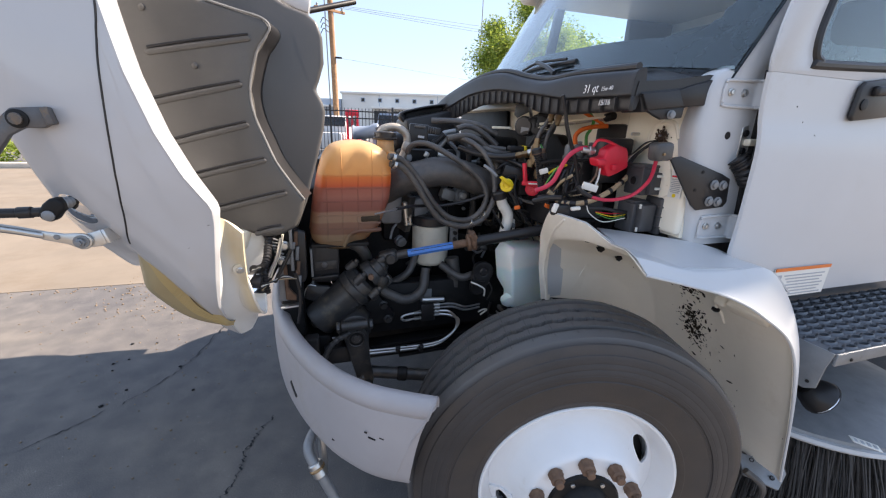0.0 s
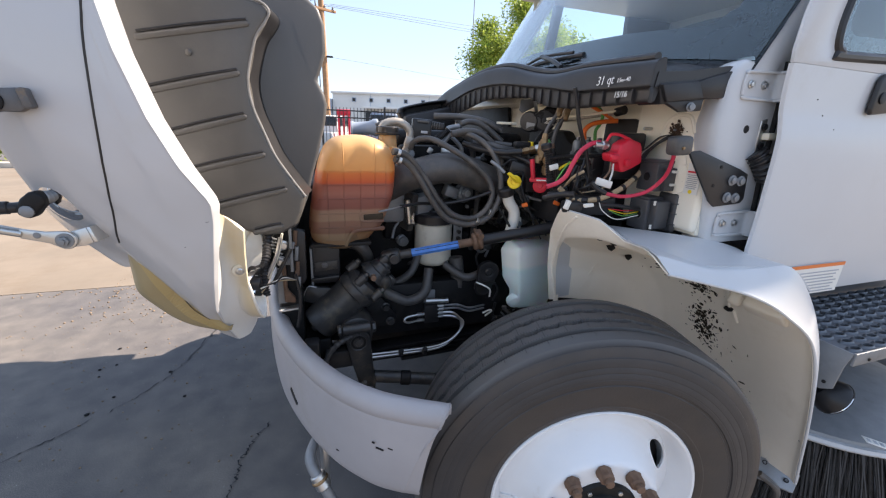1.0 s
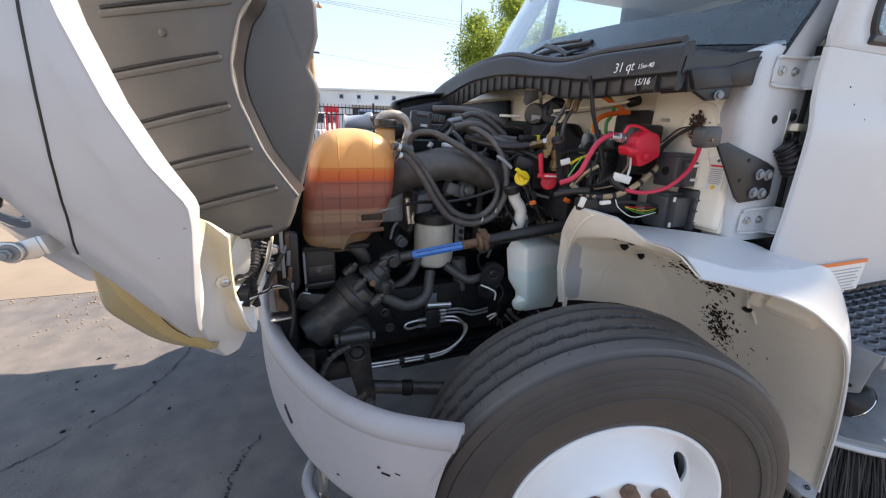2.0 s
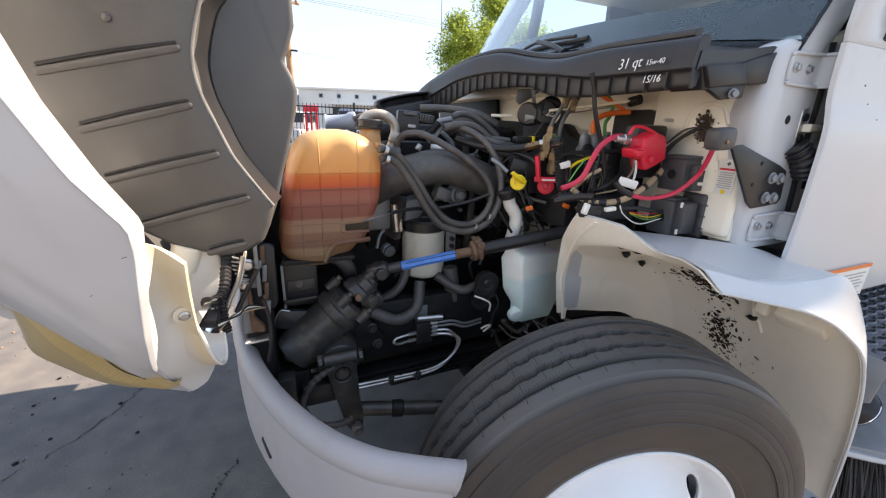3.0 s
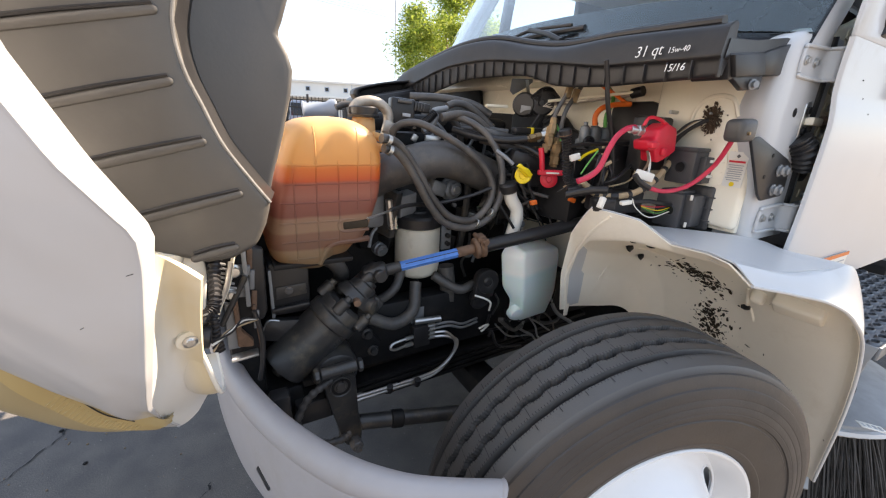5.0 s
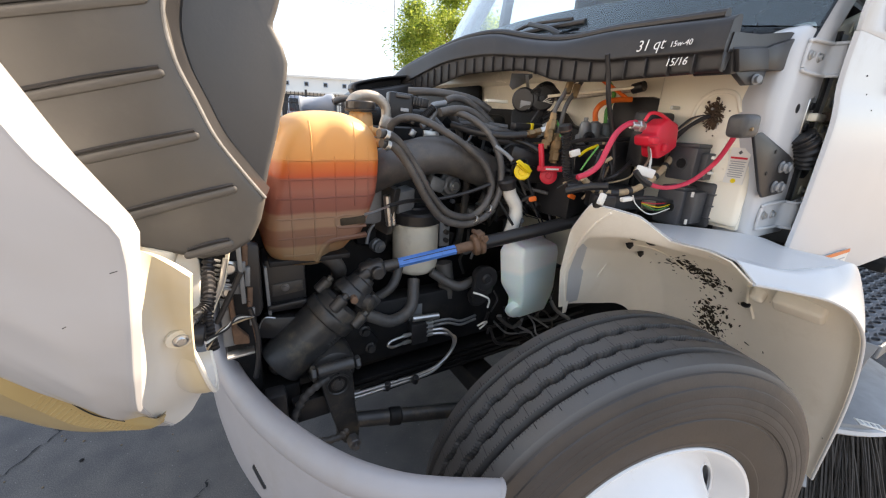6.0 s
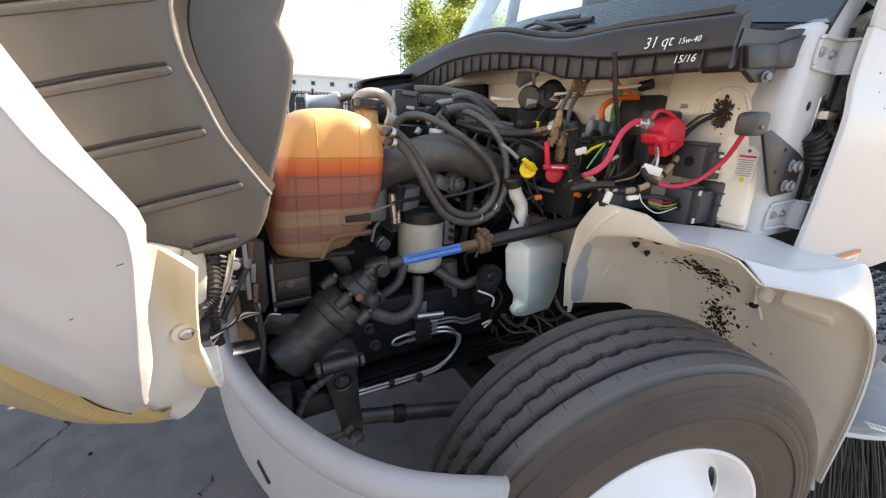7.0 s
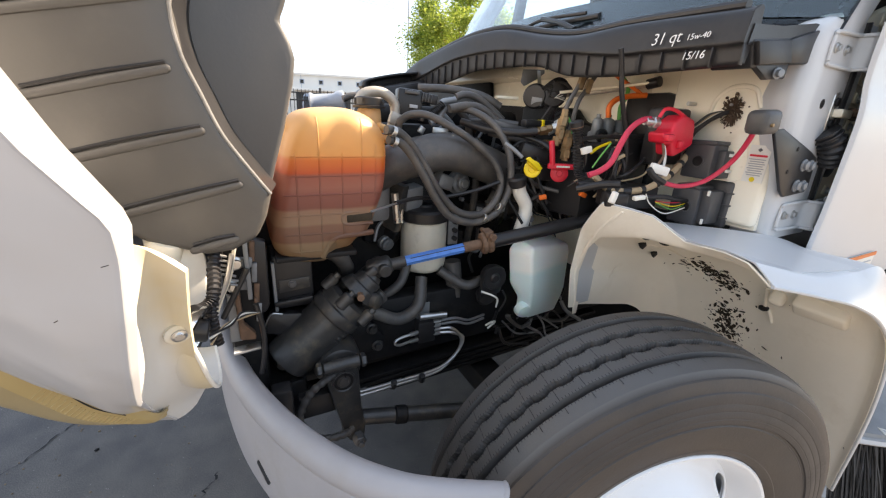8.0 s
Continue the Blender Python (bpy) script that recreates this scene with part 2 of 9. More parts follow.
REDCABLE = material("red_cable", (0.60, 0.03, 0.07), 0.45, vary=0.15, scale=25, bump=0.06, grain=150)
YELLOW = material("yellow_plastic", (0.85, 0.62, 0.02), 0.4, vary=0.06, scale=20, bump=0.04)
ORANGE = material("orange_sleeve", (0.85, 0.16, 0.02), 0.5, vary=0.1, scale=20)
GREEN = material("green_wire", (0.09, 0.34, 0.07), 0.45, vary=0.1, scale=20)
DARKSTEEL = material("weathered_dark_steel", (0.11, 0.108, 0.11), 0.45, metal=0.3, vary=0.25, scale=30, bump=0.12, dirt=(0.20, 0.15, 0.11), amount=0.25, spread=40)
BRASS = material("dull_brass", (0.33, 0.22, 0.12), 0.45, metal=0.8, vary=0.25, scale=40, bump=0.15)
NYLON = material("white_nylon", (0.78, 0.76, 0.70), 0.4, vary=0.06, scale=12, bump=0.03)
FILTER = material("cream_filter_paint", (0.68, 0.64, 0.54), 0.4, vary=0.08, scale=14, bump=0.03, dirt=(0.32, 0.27, 0.19), amount=0.1, spread=12, sharpness=0.4)
TAN = material("tan_tape", (0.42, 0.31, 0.19), 0.6, vary=0.2, scale=30, bump=0.15)
# Dried leaf mud on the fender; also the painted shade of the tank's recess.
MUD_SHADE = material("leaf_mud_and_recess_shade", (0.035, 0.025, 0.015), 0.95, vary=0.5, scale=30, bump=0.6, grain=90)
NEST = material("dry_brown_mud", (0.075, 0.045, 0.028), 0.9, vary=0.4, scale=60, bump=0.4, grain=200)
CHALK = material("white_marker", (0.85, 0.85, 0.85), 0.8, vary=0.1, scale=200, bump=0)
PAPER = material("label_paper", (0.80, 0.78, 0.72), 0.5, vary=0.03, scale=10, bump=0)
INK = material("label_ink", (0.12, 0.12, 0.13), 0.6, vary=0.1, bump=0)
ORANGEINK = material("orange_ink", (0.80, 0.19, 0.03), 0.5, vary=0.05, bump=0)
GREYINK = material("grey_ink", (0.42, 0.43, 0.45), 0.6, vary=0.1, bump=0)
DASH = material("dashboard_plastic", (0.060, 0.061, 0.066), 0.6, vary=0.1, bump=0.1)
FRIT = material("black_glass_band", (0.012, 0.013, 0.016), 0.25, vary=0.1, bump=0)
CHROME = material("chrome", (0.78, 0.78, 0.78), 0.1, metal=1.0, vary=0.05, bump=0)
DECK = material("worn_step_steel", (0.13, 0.14, 0.155), 0.5, metal=0.5, vary=0.2, scale=18, bump=0.12, grain=150)
BRISTLE = material("dark_bristles", (0.05, 0.045, 0.042), 0.7, vary=0.4, scale=60, bump=0.2)
BLUEGREY = material("blue_grey_plastic", (0.25, 0.30, 0.38), 0.45, vary=0.06)
BARK = material("pole_timber", (0.34, 0.19, 0.10), 0.85, vary=0.25, scale=6, bump=0.3)
IRON = material("black_iron", (0.02, 0.02, 0.022), 0.55, vary=0.1, bump=0)
STUCCO = material("pale_wall_paint", (0.72, 0.70, 0.66), 0.85, vary=0.05, scale=0.3, bump=0.05, grain=10)
STUCCODARK = material("blue_grey_wall_paint", (0.36, 0.41, 0.48), 0.85, vary=0.05, scale=0.3, bump=0.05, grain=10)
CONCRETE = material("kerb_concrete", (0.50, 0.46, 0.40), 0.85, vary=0.12, scale=4, bump=0.2, grain=60)


def leaf_material(name, a, b):
    m = bpy.data.materials.new(name)
    m.use_nodes = True
    N, L = m.node_tree.nodes, m.node_tree.links
    geo = N.new("ShaderNodeNewGeometry")
    ramp = N.new("ShaderNodeValToRGB")
    ramp.color_ramp.elements[0].color, ramp.color_ramp.elements[1].color = (*a, 1), (*b, 1)
    L.new(geo.outputs["Random Per Island"], ramp.inputs[0])
    p = N["Principled BSDF"]
    p.inputs["Roughness"].default_value = 0.5
    L.new(ramp.outputs[0], p.inputs["Base Color"])
    tr = N.new("ShaderNodeBsdfTranslucent")
    L.new(ramp.outputs[0], tr.inputs["Color"])
    mx = N.new("ShaderNodeMixShader")
    mx.inputs[0].default_value = 0.45
    L.new(p.outputs[0], mx.inputs[1])
    L.new(tr.outputs[0], mx.inputs[2])
    L.new(mx.outputs[0], N["Material Output"].inputs["Surface"])
    return m


LEAF = leaf_material("sunlit_leaves", (0.12, 0.21, 0.025), (0.46, 0.52, 0.09))


def glass(name, tint, rough=0.0):
    m = bpy.data.materials.new(name)
    m.use_nodes = True
    p = m.node_tree.nodes["Principled BSDF"]
    p.inputs["Base Color"].default_value = (*tint, 1)
    p.inputs["Transmission Weight"].default_value = 1.0
    p.inputs["Roughness"].default_value = rough
    p.inputs["IOR"].default_value = 1.45
    return m


GLASS = glass("windscreen_glass", (0.80, 0.93, 0.95))


def ground_material():
    """Worn asphalt: stone grain, dust drifts, small light chips."""
    m = bpy.data.materials.new("worn_asphalt")
    m.use_nodes = True
    N, L = m.node_tree.nodes, m.node_tree.links
    b = N["Principled BSDF"]
    co = N.new("ShaderNodeTexCoord")

    def tex(kind, s, detail=3.0):
        t = N.new(kind)
        t.inputs["Scale"].default_value = s
        if kind == "ShaderNodeTexNoise":
            t.inputs["Detail"].default_value = detail
        L.new(co.outputs["Object"], t.inputs["Vector"])
        return t

    def ramp(v, *stops):
        r = N.new("ShaderNodeValToRGB")
        e = r.color_ramp.elements
        e[0].position, e[0].color = stops[0][0], (*stops[0][1], 1)
        e[1].position, e[1].color = stops[-1][0], (*stops[-1][1], 1)
        for at, c in stops[1:-1]:
            e.new(at).color = (*c, 1)
        L.new(v, r.inputs[0])
        return r.outputs[0]

    def mix(kind, fac, a, c):
        k = N.new("ShaderNodeMix")
        k.data_type, k.blend_type = "RGBA", kind
        if isinstance(fac, float):
            k.inputs[0].default_value = fac
        else:
            L.new(fac, k.inputs[0])
        L.new(a, k.inputs[6])
        if isinstance(c, tuple):
            k.inputs[7].default_value = (*c, 1)
        else:
            L.new(c, k.inputs[7])
        return k.outputs[2]

    base = ramp(tex("ShaderNodeTexNoise", 0.7, 8).outputs["Fac"], (0.35, (0.105, 0.101, 0.102)), (0.55, (0.136, 0.126, 0.117)), (0.75, (0.186, 0.165, 0.140)))
    patches = ramp(tex("ShaderNodeTexNoise", 7, 6).outputs["Fac"], (0.35, (0.80, 0.80, 0.82)), (0.7, (1.18, 1.15, 1.12)))
    grain = ramp(tex("ShaderNodeTexNoise", 240, 2).outputs["Fac"], (0.38, (0.72, 0.72, 0.74)), (0.68, (1.32, 1.30, 1.28)))
    out = mix("MULTIPLY", 1.0, mix("MULTIPLY", 1.0, base, patches), grain)
    cells = tex("ShaderNodeTexVoronoi", 75)
    speck = ramp(cells.outputs["Distance"], (0.10, (1, 1, 1)), (0.16, (0, 0, 0)))
    pick = N.new("ShaderNodeTexWhiteNoise")
    L.new(cells.outputs["Position"], pick.inputs["Vector"])
    few = N.new("ShaderNodeMath")
    few.operation = "GREATER_THAN"
    few.inputs[1].default_value = 0.93
    L.new(pick.outputs["Value"], few.inputs[0])
    both = N.new("ShaderNodeMath")
    both.operation = "MULTIPLY"
    L.new(few.outputs[0], both.inputs[0])
    L.new(speck, both.inputs[1])
    L.new(mix("MIX", both.outputs[0], out, (0.36, 0.34, 0.31)), b.inputs["Base Color"])
    b.inputs["Roughness"].default_value = 0.85
    k = N.new("ShaderNodeBump")
    k.inputs["Strength"].default_value = 0.16
    k.inputs["Distance"].default_value = 0.003
    L.new(tex("ShaderNodeTexNoise", 420, 2).outputs["Fac"], k.inputs["Height"])
    L.new(k.outputs[0], b.inputs["Normal"])
    return m


ASPHALT = ground_material()
PALEGROUND = material("pale_dusty_concrete", (0.20, 0.162, 0.124), 0.9, vary=0.15, scale=1.2, bump=0.25, grain=60, dirt=(0.15, 0.108, 0.072), amount=0.35, spread=0.8, sharpness=0.3)
PEBBLE = material("pale_pebbles", (0.21, 0.15, 0.10), 0.9, vary=0.4, scale=30, bump=0.2)


def tank_material():
    """Aged translucent plastic, amber above the coolant, red at its level, dull tan below."""
    m = bpy.data.materials.new("aged_translucent_plastic")
    m.use_nodes = True
    N, L = m.node_tree.nodes, m.node_tree.links
    p = N["Principled BSDF"]
    co = N.new("ShaderNodeTexCoord")
    sp = N.new("ShaderNodeSeparateXYZ")
    L.new(co.outputs["Object"], sp.inputs[0])
    no = N.new("ShaderNodeTexNoise")
    no.inputs["Scale"].default_value = 9
    L.new(co.outputs["Object"], no.inputs["Vector"])
    wob = N.new("ShaderNodeMath")
    wob.operation = "MULTIPLY_ADD"
    wob.inputs[1].default_value = 0.012
    L.new(no.outputs["Fac"], wob.inputs[0])
    L.new(sp.outputs["Z"], wob.inputs[2])
    mr = N.new("ShaderNodeMapRange")
    mr.inputs[1].default_value, mr.inputs[2].default_value = 1.086, 1.524
    L.new(wob.outputs[0], mr.inputs[0])
    ramp = N.new("ShaderNodeValToRGB")
    el = ramp.color_ramp.elements
    el[0].position, el[0].color = 0.0, (0.30, 0.21, 0.13, 1)
    el[1].position, el[1].color = 1.0, (0.84, 0.60, 0.34, 1)
    for at, c in ((0.10, (0.288, 0.200, 0.120, 1)), (0.20, (0.336, 0.232, 0.144, 1)), (0.215, (0.240, 0.128, 0.088, 1)), (0.30, (0.272, 0.148, 0.104, 1)), (0.315, (0.368, 0.240, 0.160, 1)), (0.39, (0.368, 0.224, 0.152, 1)), (0.405, (0.264, 0.100, 0.076, 1)), (0.48, (0.320, 0.120, 0.092, 1)), (0.52, (0.400, 0.160, 0.120, 1)), (0.585, (0.400, 0.132, 0.088, 1)), (0.60, (0.627, 0.123, 0.043, 1)), (0.665, (0.760, 0.223, 0.057, 1)), (0.69, (0.817, 0.418, 0.142, 1)), (0.85, (0.817, 0.494, 0.209, 1))):
        e = el.new(at)
        e.color = c
    L.new(mr.outputs[0], ramp.inputs[0])
    L.new(ramp.outputs[0], p.inputs["Base Color"])
    p.inputs["Roughness"].default_value = 0.38
    tr = N.new("ShaderNodeBsdfTranslucent")
    L.new(ramp.outputs[0], tr.inputs["Color"])
    mx = N.new("ShaderNodeMixShader")
    mx.inputs[0].default_value = 0.4
    L.new(p.outputs[0], mx.inputs[1])
    L.new(tr.outputs[0], mx.inputs[2])
    L.new(mx.outputs[0], N["Material Output"].inputs["Surface"])
    return m


TANK = tank_material()


def milky(name, low, high, split, height, soft=0.3):
    """Milky plastic with liquid up to a level."""
    m = bpy.data.materials.new(name)
    m.use_nodes = True
    N, L = m.node_tree.nodes, m.node_tree.links
    p = N["Principled BSDF"]
    co = N.new("ShaderNodeTexCoord")
    sp = N.new("ShaderNodeSeparateXYZ")
    L.new(co.outputs["Object"], sp.inputs[0])
    mr = N.new("ShaderNodeMapRange")
    mr.inputs[1].default_value, mr.inputs[2].default_value = split, split + height
    L.new(sp.outputs["Z"], mr.inputs[0])
    k = N.new("ShaderNodeMix")
    k.data_type = "RGBA"
    k.inputs[6].default_value, k.inputs[7].default_value = (*low, 1), (*high, 1)
    L.new(mr.outputs[0], k.inputs[0])
    L.new(k.outputs[2], p.inputs["Base Color"])
    p.inputs["Roughness"].default_value = 0.35
    p.inputs["Subsurface Weight"].default_value = soft
    p.inputs["Subsurface Scale"].default_value = 0.02
    return m


WASHER = milky("washer_bottle_plastic", (0.76, 0.88, 0.85), (0.95, 0.94, 0.88), 0.986, 0.02)
LENS = milky("hazed_lens", (0.33, 0.265, 0.145), (0.37, 0.295, 0.165), 1.0, 0.3, 0.0)
LENSRIM = milky("yellowed_lens_border", (0.40, 0.30, 0.135), (0.42, 0.32, 0.15), 1.0, 0.3, 0.0)


# ---- ground and distance ----
def sheet(x0, x1, y0, y1, z, nx=1, ny=1):
    bm = bmesh.new()
    bmesh.ops.create_grid(bm, x_segments=nx, y_segments=ny, size=0.5)
    for v in bm.verts:
        v.co = Vector((x0 + (v.co.x + 0.5) * (x1 - x0), y0 + (v.co.y + 0.5) * (y1 - y0), z))
    return bm


single("ground", sheet(-300, 300, -300, 300, 0.0), ASPHALT, "dark worn asphalt yard with cracks and dust", "ground", kind="structure")
single("pavement", block((-8, 8.35, -0.046), (60, 9.9, 0.10), bevel=0.0), PALEGROUND, "pale dusty concrete apron beyond the asphalt", "pavement", kind="structure")

# Unseen slab behind the camera, added to bounce sun onto the shaded side.
single("pavement", block((2, -8.6, -0.046), (70, 13.6, 0.10), bevel=0.0), PALEGROUND, "unseen pale concrete slab behind the camera, added to bounce light", "pavement", kind="structure")

rng = random.Random(4)


def crack(name, pts, width):
    bm = bmesh.new()
    line = spline(pts, 60)
    rows = []
    for i, p in enumerate(line):
        j = Vector((rng.uniform(-1, 1), rng.uniform(-1, 1), 0)) * 0.012
        w = width * rng.uniform(0.3, 1.2)
        rows.append((bm.verts.new(Vector((p[0], p[1], 0.004)) + j), bm.verts.new(Vector((p[0] + w, p[1] + w * 0.4, 0.004)) + j)))
    for a, b in zip(rows, rows[1:]):
        bm.faces.new((a[0], b[0], b[1], a[1]))
    return single(name, bm, GRIME, "dark jagged crack across the asphalt", "crack", kind="structure")


crack("asphalt_crack", [(-2.15, 1.25, 0), (-1.97, 1.40, 0), (-1.75, 1.60, 0), (-1.60, 1.90, 0), (-1.52, 2.25, 0), (-1.45, 2.6, 0)], 0.012)
crack("asphalt_crack", [(-1.25, 0.62, 0), (-1.15, 0.80, 0), (-1.12, 1.0, 0), (-1.02, 1.2, 0)], 0.008)


def stones(name, n, box, lo, hi, mat, label):
    bm = bmesh.new()
    for _ in range(n):
        x, y = rng.uniform(box[0], box[1]), rng.uniform(box[2], box[3])
        s = rng.uniform(lo, hi)
        c = bmesh.new()
        bmesh.ops.create_icosphere(c, subdivisions=1, radius=s)
        for v in c.verts:
            v.co = Vector((v.co.x * rng.uniform(0.8, 1.3), v.co.y * rng.uniform(0.8, 1.3), v.co.z * 0.6)) + Vector((x, y, s * 0.4))
        merge(bm, c)
    return single(name, bm, mat, label, "gravel", kind="stuff", sharp=80)


stones("gravel", 420, (-3.4, -1.1, 0.5, 3.2), 0.002, 0.006, PEBBLE, "pale gravel specks scattered on the asphalt")
stones("gravel", 320, (-2.6, -1.6, 2.6, 4.4), 0.003, 0.010, PEBBLE, "tan gravel spilled along the concrete joint")
stones("gravel", 160, (-6, -1.8, 3.25, 3.45), 0.003, 0.009, PEBBLE, "tan gravel caught in a long joint")
stones("gravel", 9, (-2.3, -1.4, 1.5, 2.2), 0.007, 0.013, GRIME, "dark leaf crumbs lying on the asphalt")

single("kerb", block((-12, 13.6, 0.075), (22, 0.3, 0.15), bevel=0.02), CONCRETE, "low pale concrete kerb round a planting bed", "kerb", kind="structure")


def foliage(name, centre, size, n, leaf, label, seed, lumps=34):
    """A crown of many small leaves, gathered in clumps, with gaps."""
    r = random.Random(seed)
    hubs = []
    while len(hubs) < lumps:
        p = Vector((r.uniform(-1, 1), r.uniform(-1, 1), r.uniform(-1, 1)))
        if 0.25 < p.length < 1:
            hubs.append((p, r.uniform(0.18, 0.34)))
    verts, faces = [], []
    for _ in range(n):
        h, s = r.choice(hubs)
        d = Vector((r.gauss(0, 1), r.gauss(0, 1), r.gauss(0, 1))).normalized() * s * min(1.15, abs(r.gauss(0, 0.62)))
        c = h + d
        c = Vector((c.x * size[0], c.y * size[1], c.z * size[2])) + Vector(centre)
        q = Euler((r.uniform(0, 6.3), r.uniform(0, 6.3), r.uniform(0, 6.3))).to_matrix()
        s = leaf * r.uniform(0.6, 1.3)
        k = len(verts)
        for p in ((0, -1, 0), (0.38, -0.1, 0.12), (0, 1, 0), (-0.38, -0.1, 0.12)):
            verts.append(c + q @ (Vector(p) * s))
        faces.append((k, k + 1, k + 2, k + 3))
    me = bpy.data.meshes.new(name)
    me.from_pydata([tuple(v) for v in verts], [], faces)
    me.materials.append(LEAF)
    return me, hubs


def tree(at, height, size, n, leaf, label, seed):
    base = Vector(at)
    t = thing("tree", at, label, "tree")
    crown = base + Vector((0, 0, height))
    me, hubs = foliage("crown", crown, size, n, leaf, label, seed)
    bm = tube([base, base + Vector((0.05, 0.02, height * 0.5)), crown + Vector((0, 0, size[2] * 0.3))], 0.14, 10, r1=0.04)
    for h, s in hubs:
        p = crown + Vector((h.x * size[0], h.y * size[1], h.z * size[2]))
        tube([base + Vector((0.05, 0.02, height * 0.55)), (base + Vector((0, 0, height * 0.75)) + p) * 0.5, p], 0.045, 6, n=8, r1=0.012, bm=bm)
    part("trunk", bm, BARK, t)
    c = new("crown", me)
    c.parent = t
    c.matrix_parent_inverse = PLACE[t].inverted()
    return t


tree((5.8, 11.2, 0), 3.3, (1.95, 1.7, 1.85), 96000, 0.044, "leafy green street tree with a loose uneven crown", 7)
tree((9.5, 13.5, 0), 3.3, (2.6, 2.2, 1.9), 9000, 0.11, "broad green tree beyond the cab", 11)
tree((14.5, 12.5, 0), 3.2, (2.6, 2.2, 1.9), 6000, 0.11, "broad green tree beyond the cab", 15)
me, hubs = foliage("shrub", (-11.5, 15.2, 0.45), (2.2, 0.9, 0.5), 3500, 0.07, "", 21)
tagged(new("shrub", me), "low yellow-green shrubs in a planting bed", "shrub", kind="stuff")

# warehouse over the road, with a darker wing
house = thing("warehouse", (14, 62, 0), "long pale industrial warehouse with small square windows", "building")
part("wall", block((24, 68, 3.05), (44, 12, 6.1), bevel=0.0), STUCCO, house)
part("roof", block((24, 67.9, 6.2), (44.4, 12.4, 0.3), bevel=0.04), STUCCO, house, "flat parapet roof")
for x in (8.0, 17.2, 26.4, 35.6):
    part("wall_joint", block((x, 61.985, 4.9), (0.07, 0.05, 2.5), bevel=0.0), STUCCODARK, house)
wing = part("wing", block((-3.0, 66, 2.6), (9.8, 9, 5.2), bevel=0.0), STUCCODARK, house, "blue-grey wing")
part("canopy", block((-3.0, 61.2, 4.1), (8.5, 1.4, 0.25), bevel=0.02), STUCCO, wing)
for i in range(14):
    x = 5.4 + i * 2.72
    w = part("window", block((x, 61.97, 5.2), (0.66, 0.10, 0.66), bevel=0.02), STUCCODARK, house)
    part("pane", block((x, 61.9, 5.2), (0.46, 0.06, 0.46), bevel=0.0), FRIT, w)
part("awning", block((25.5, 61.2, 4.05), (37, 1.6, 0.28), bevel=0.02), STUCCO, house, "long pale canopy over the docks")
for i in range(13):
    x = 8.2 + i * 2.85
    part("dock_door", block((x, 61.96, 1.95), (2.1, 0.14, 3.3), bevel=0.02), IRON, house, "dark dock opening")
house.matrix_basis = Matrix.Translation((14, 62, 0)) @ Matrix.Rotation(radians(-20), 4, "Z")

# iron fence
fence = thing("fence", (0, 15, 0), "black iron picket fence along the yard", "fence")
pick = bmesh.new()
rod((0, 15, 0.05), (0, 15, 2.12), 0.012, 6, pick, 0.9)
pick_me = to_mesh("picket", pick, IRON)
for i in range(90):
    ob = new("picket", pick_me)
    ob.parent = fence
    ob.matrix_parent_inverse = PLACE[fence].inverted()
    ob.matrix_basis = Matrix.Translation((-5 + i * 0.13, 0, 0))
for z in (0.25, 1.75, 2.0):
    part("rail", block((0.8, 15, z), (12, 0.045, 0.045), bevel=0.004), IRON, fence)
for i in range(6):
    part("post", block((-5 + i * 2.34, 15.03, 1.1), (0.075, 0.075, 2.2), bevel=0.006), IRON, fence)


# vehicles parked behind the fence
def parked(at, turn, mat, label, tall):
    t = thing("parked_truck", at, label, "truck", "vehicles behind the fence")
    m = pose(*at, 0, 0, turn)

    def p(name, bm, mm, parent=t, lab=""):
        bm.transform(m)
        return part(name, bm, mm, parent, lab)

    body = p("body", block((0, 0, 0.75), (5.2, 1.9, 0.75), bevel=0.1), mat)
    cab_ = p("cab", block((-0.4, 0, 1.1 + tall / 2), (2.0, 1.75, tall), bevel=0.15, taper=0.8), mat)
    p("windscreen", block((-1.28, 0, 1.3 + tall * 0.4), (0.1, 1.45, tall * 0.55), (0, 14, 0), bevel=0.03), FRIT, cab_)
    p("side_window", block((-0.4, -0.83, 1.3 + tall * 0.4), (1.4, 0.1, tall * 0.5), bevel=0.03), FRIT, cab_)
    for x in (-1.7, 1.6):
        for y in (-0.85, 0.85):
            w = p("wheel", lathe((x, y - 0.11, 0.38), (0, 1, 0), [(0, 0.2), (0, 0.36), (0.04, 0.38), (0.2, 0.38), (0.22, 0.36), (0.22, 0.2)], 20), TYRE)
            p("rim", lathe((x, y - 0.115, 0.38), (0, 1, 0), [(0, 0.0), (0.0, 0.05), (0.03, 0.19), (0.1, 0.2)], 16), STEEL, w)
    return t


parked((0.2, 21, 0), 70, WHITE, "white pickup truck parked behind the fence", 0.8)
parked((3.2, 22, 0), 80, BLUEGREY, "blue-grey van parked behind the fence", 1.1)
parked((6.5, 22, 0), 80, WHITE, "white van parked behind the fence", 1.1)
parked((-3.4, 22, 0), 80, WHITE, "white van parked behind the fence", 1.0)
lift = thing("red_lift", (0.72, 18.5, 0), "red hydraulic lift frame standing behind the fence", "machine")
part("base", block((0.72, 18.5, 0.5), (0.8, 0.7, 0.7), bevel=0.05), RED, lift)
for x in (0.5, 0.72, 0.96):
    part("mast", block((x, 18.5, 1.3), (0.09, 0.12, 1.6), bevel=0.01), RED, lift)
part("head", block((0.72, 18.45, 2.02), (0.62, 0.3, 0.26), bevel=0.04), RED, lift)
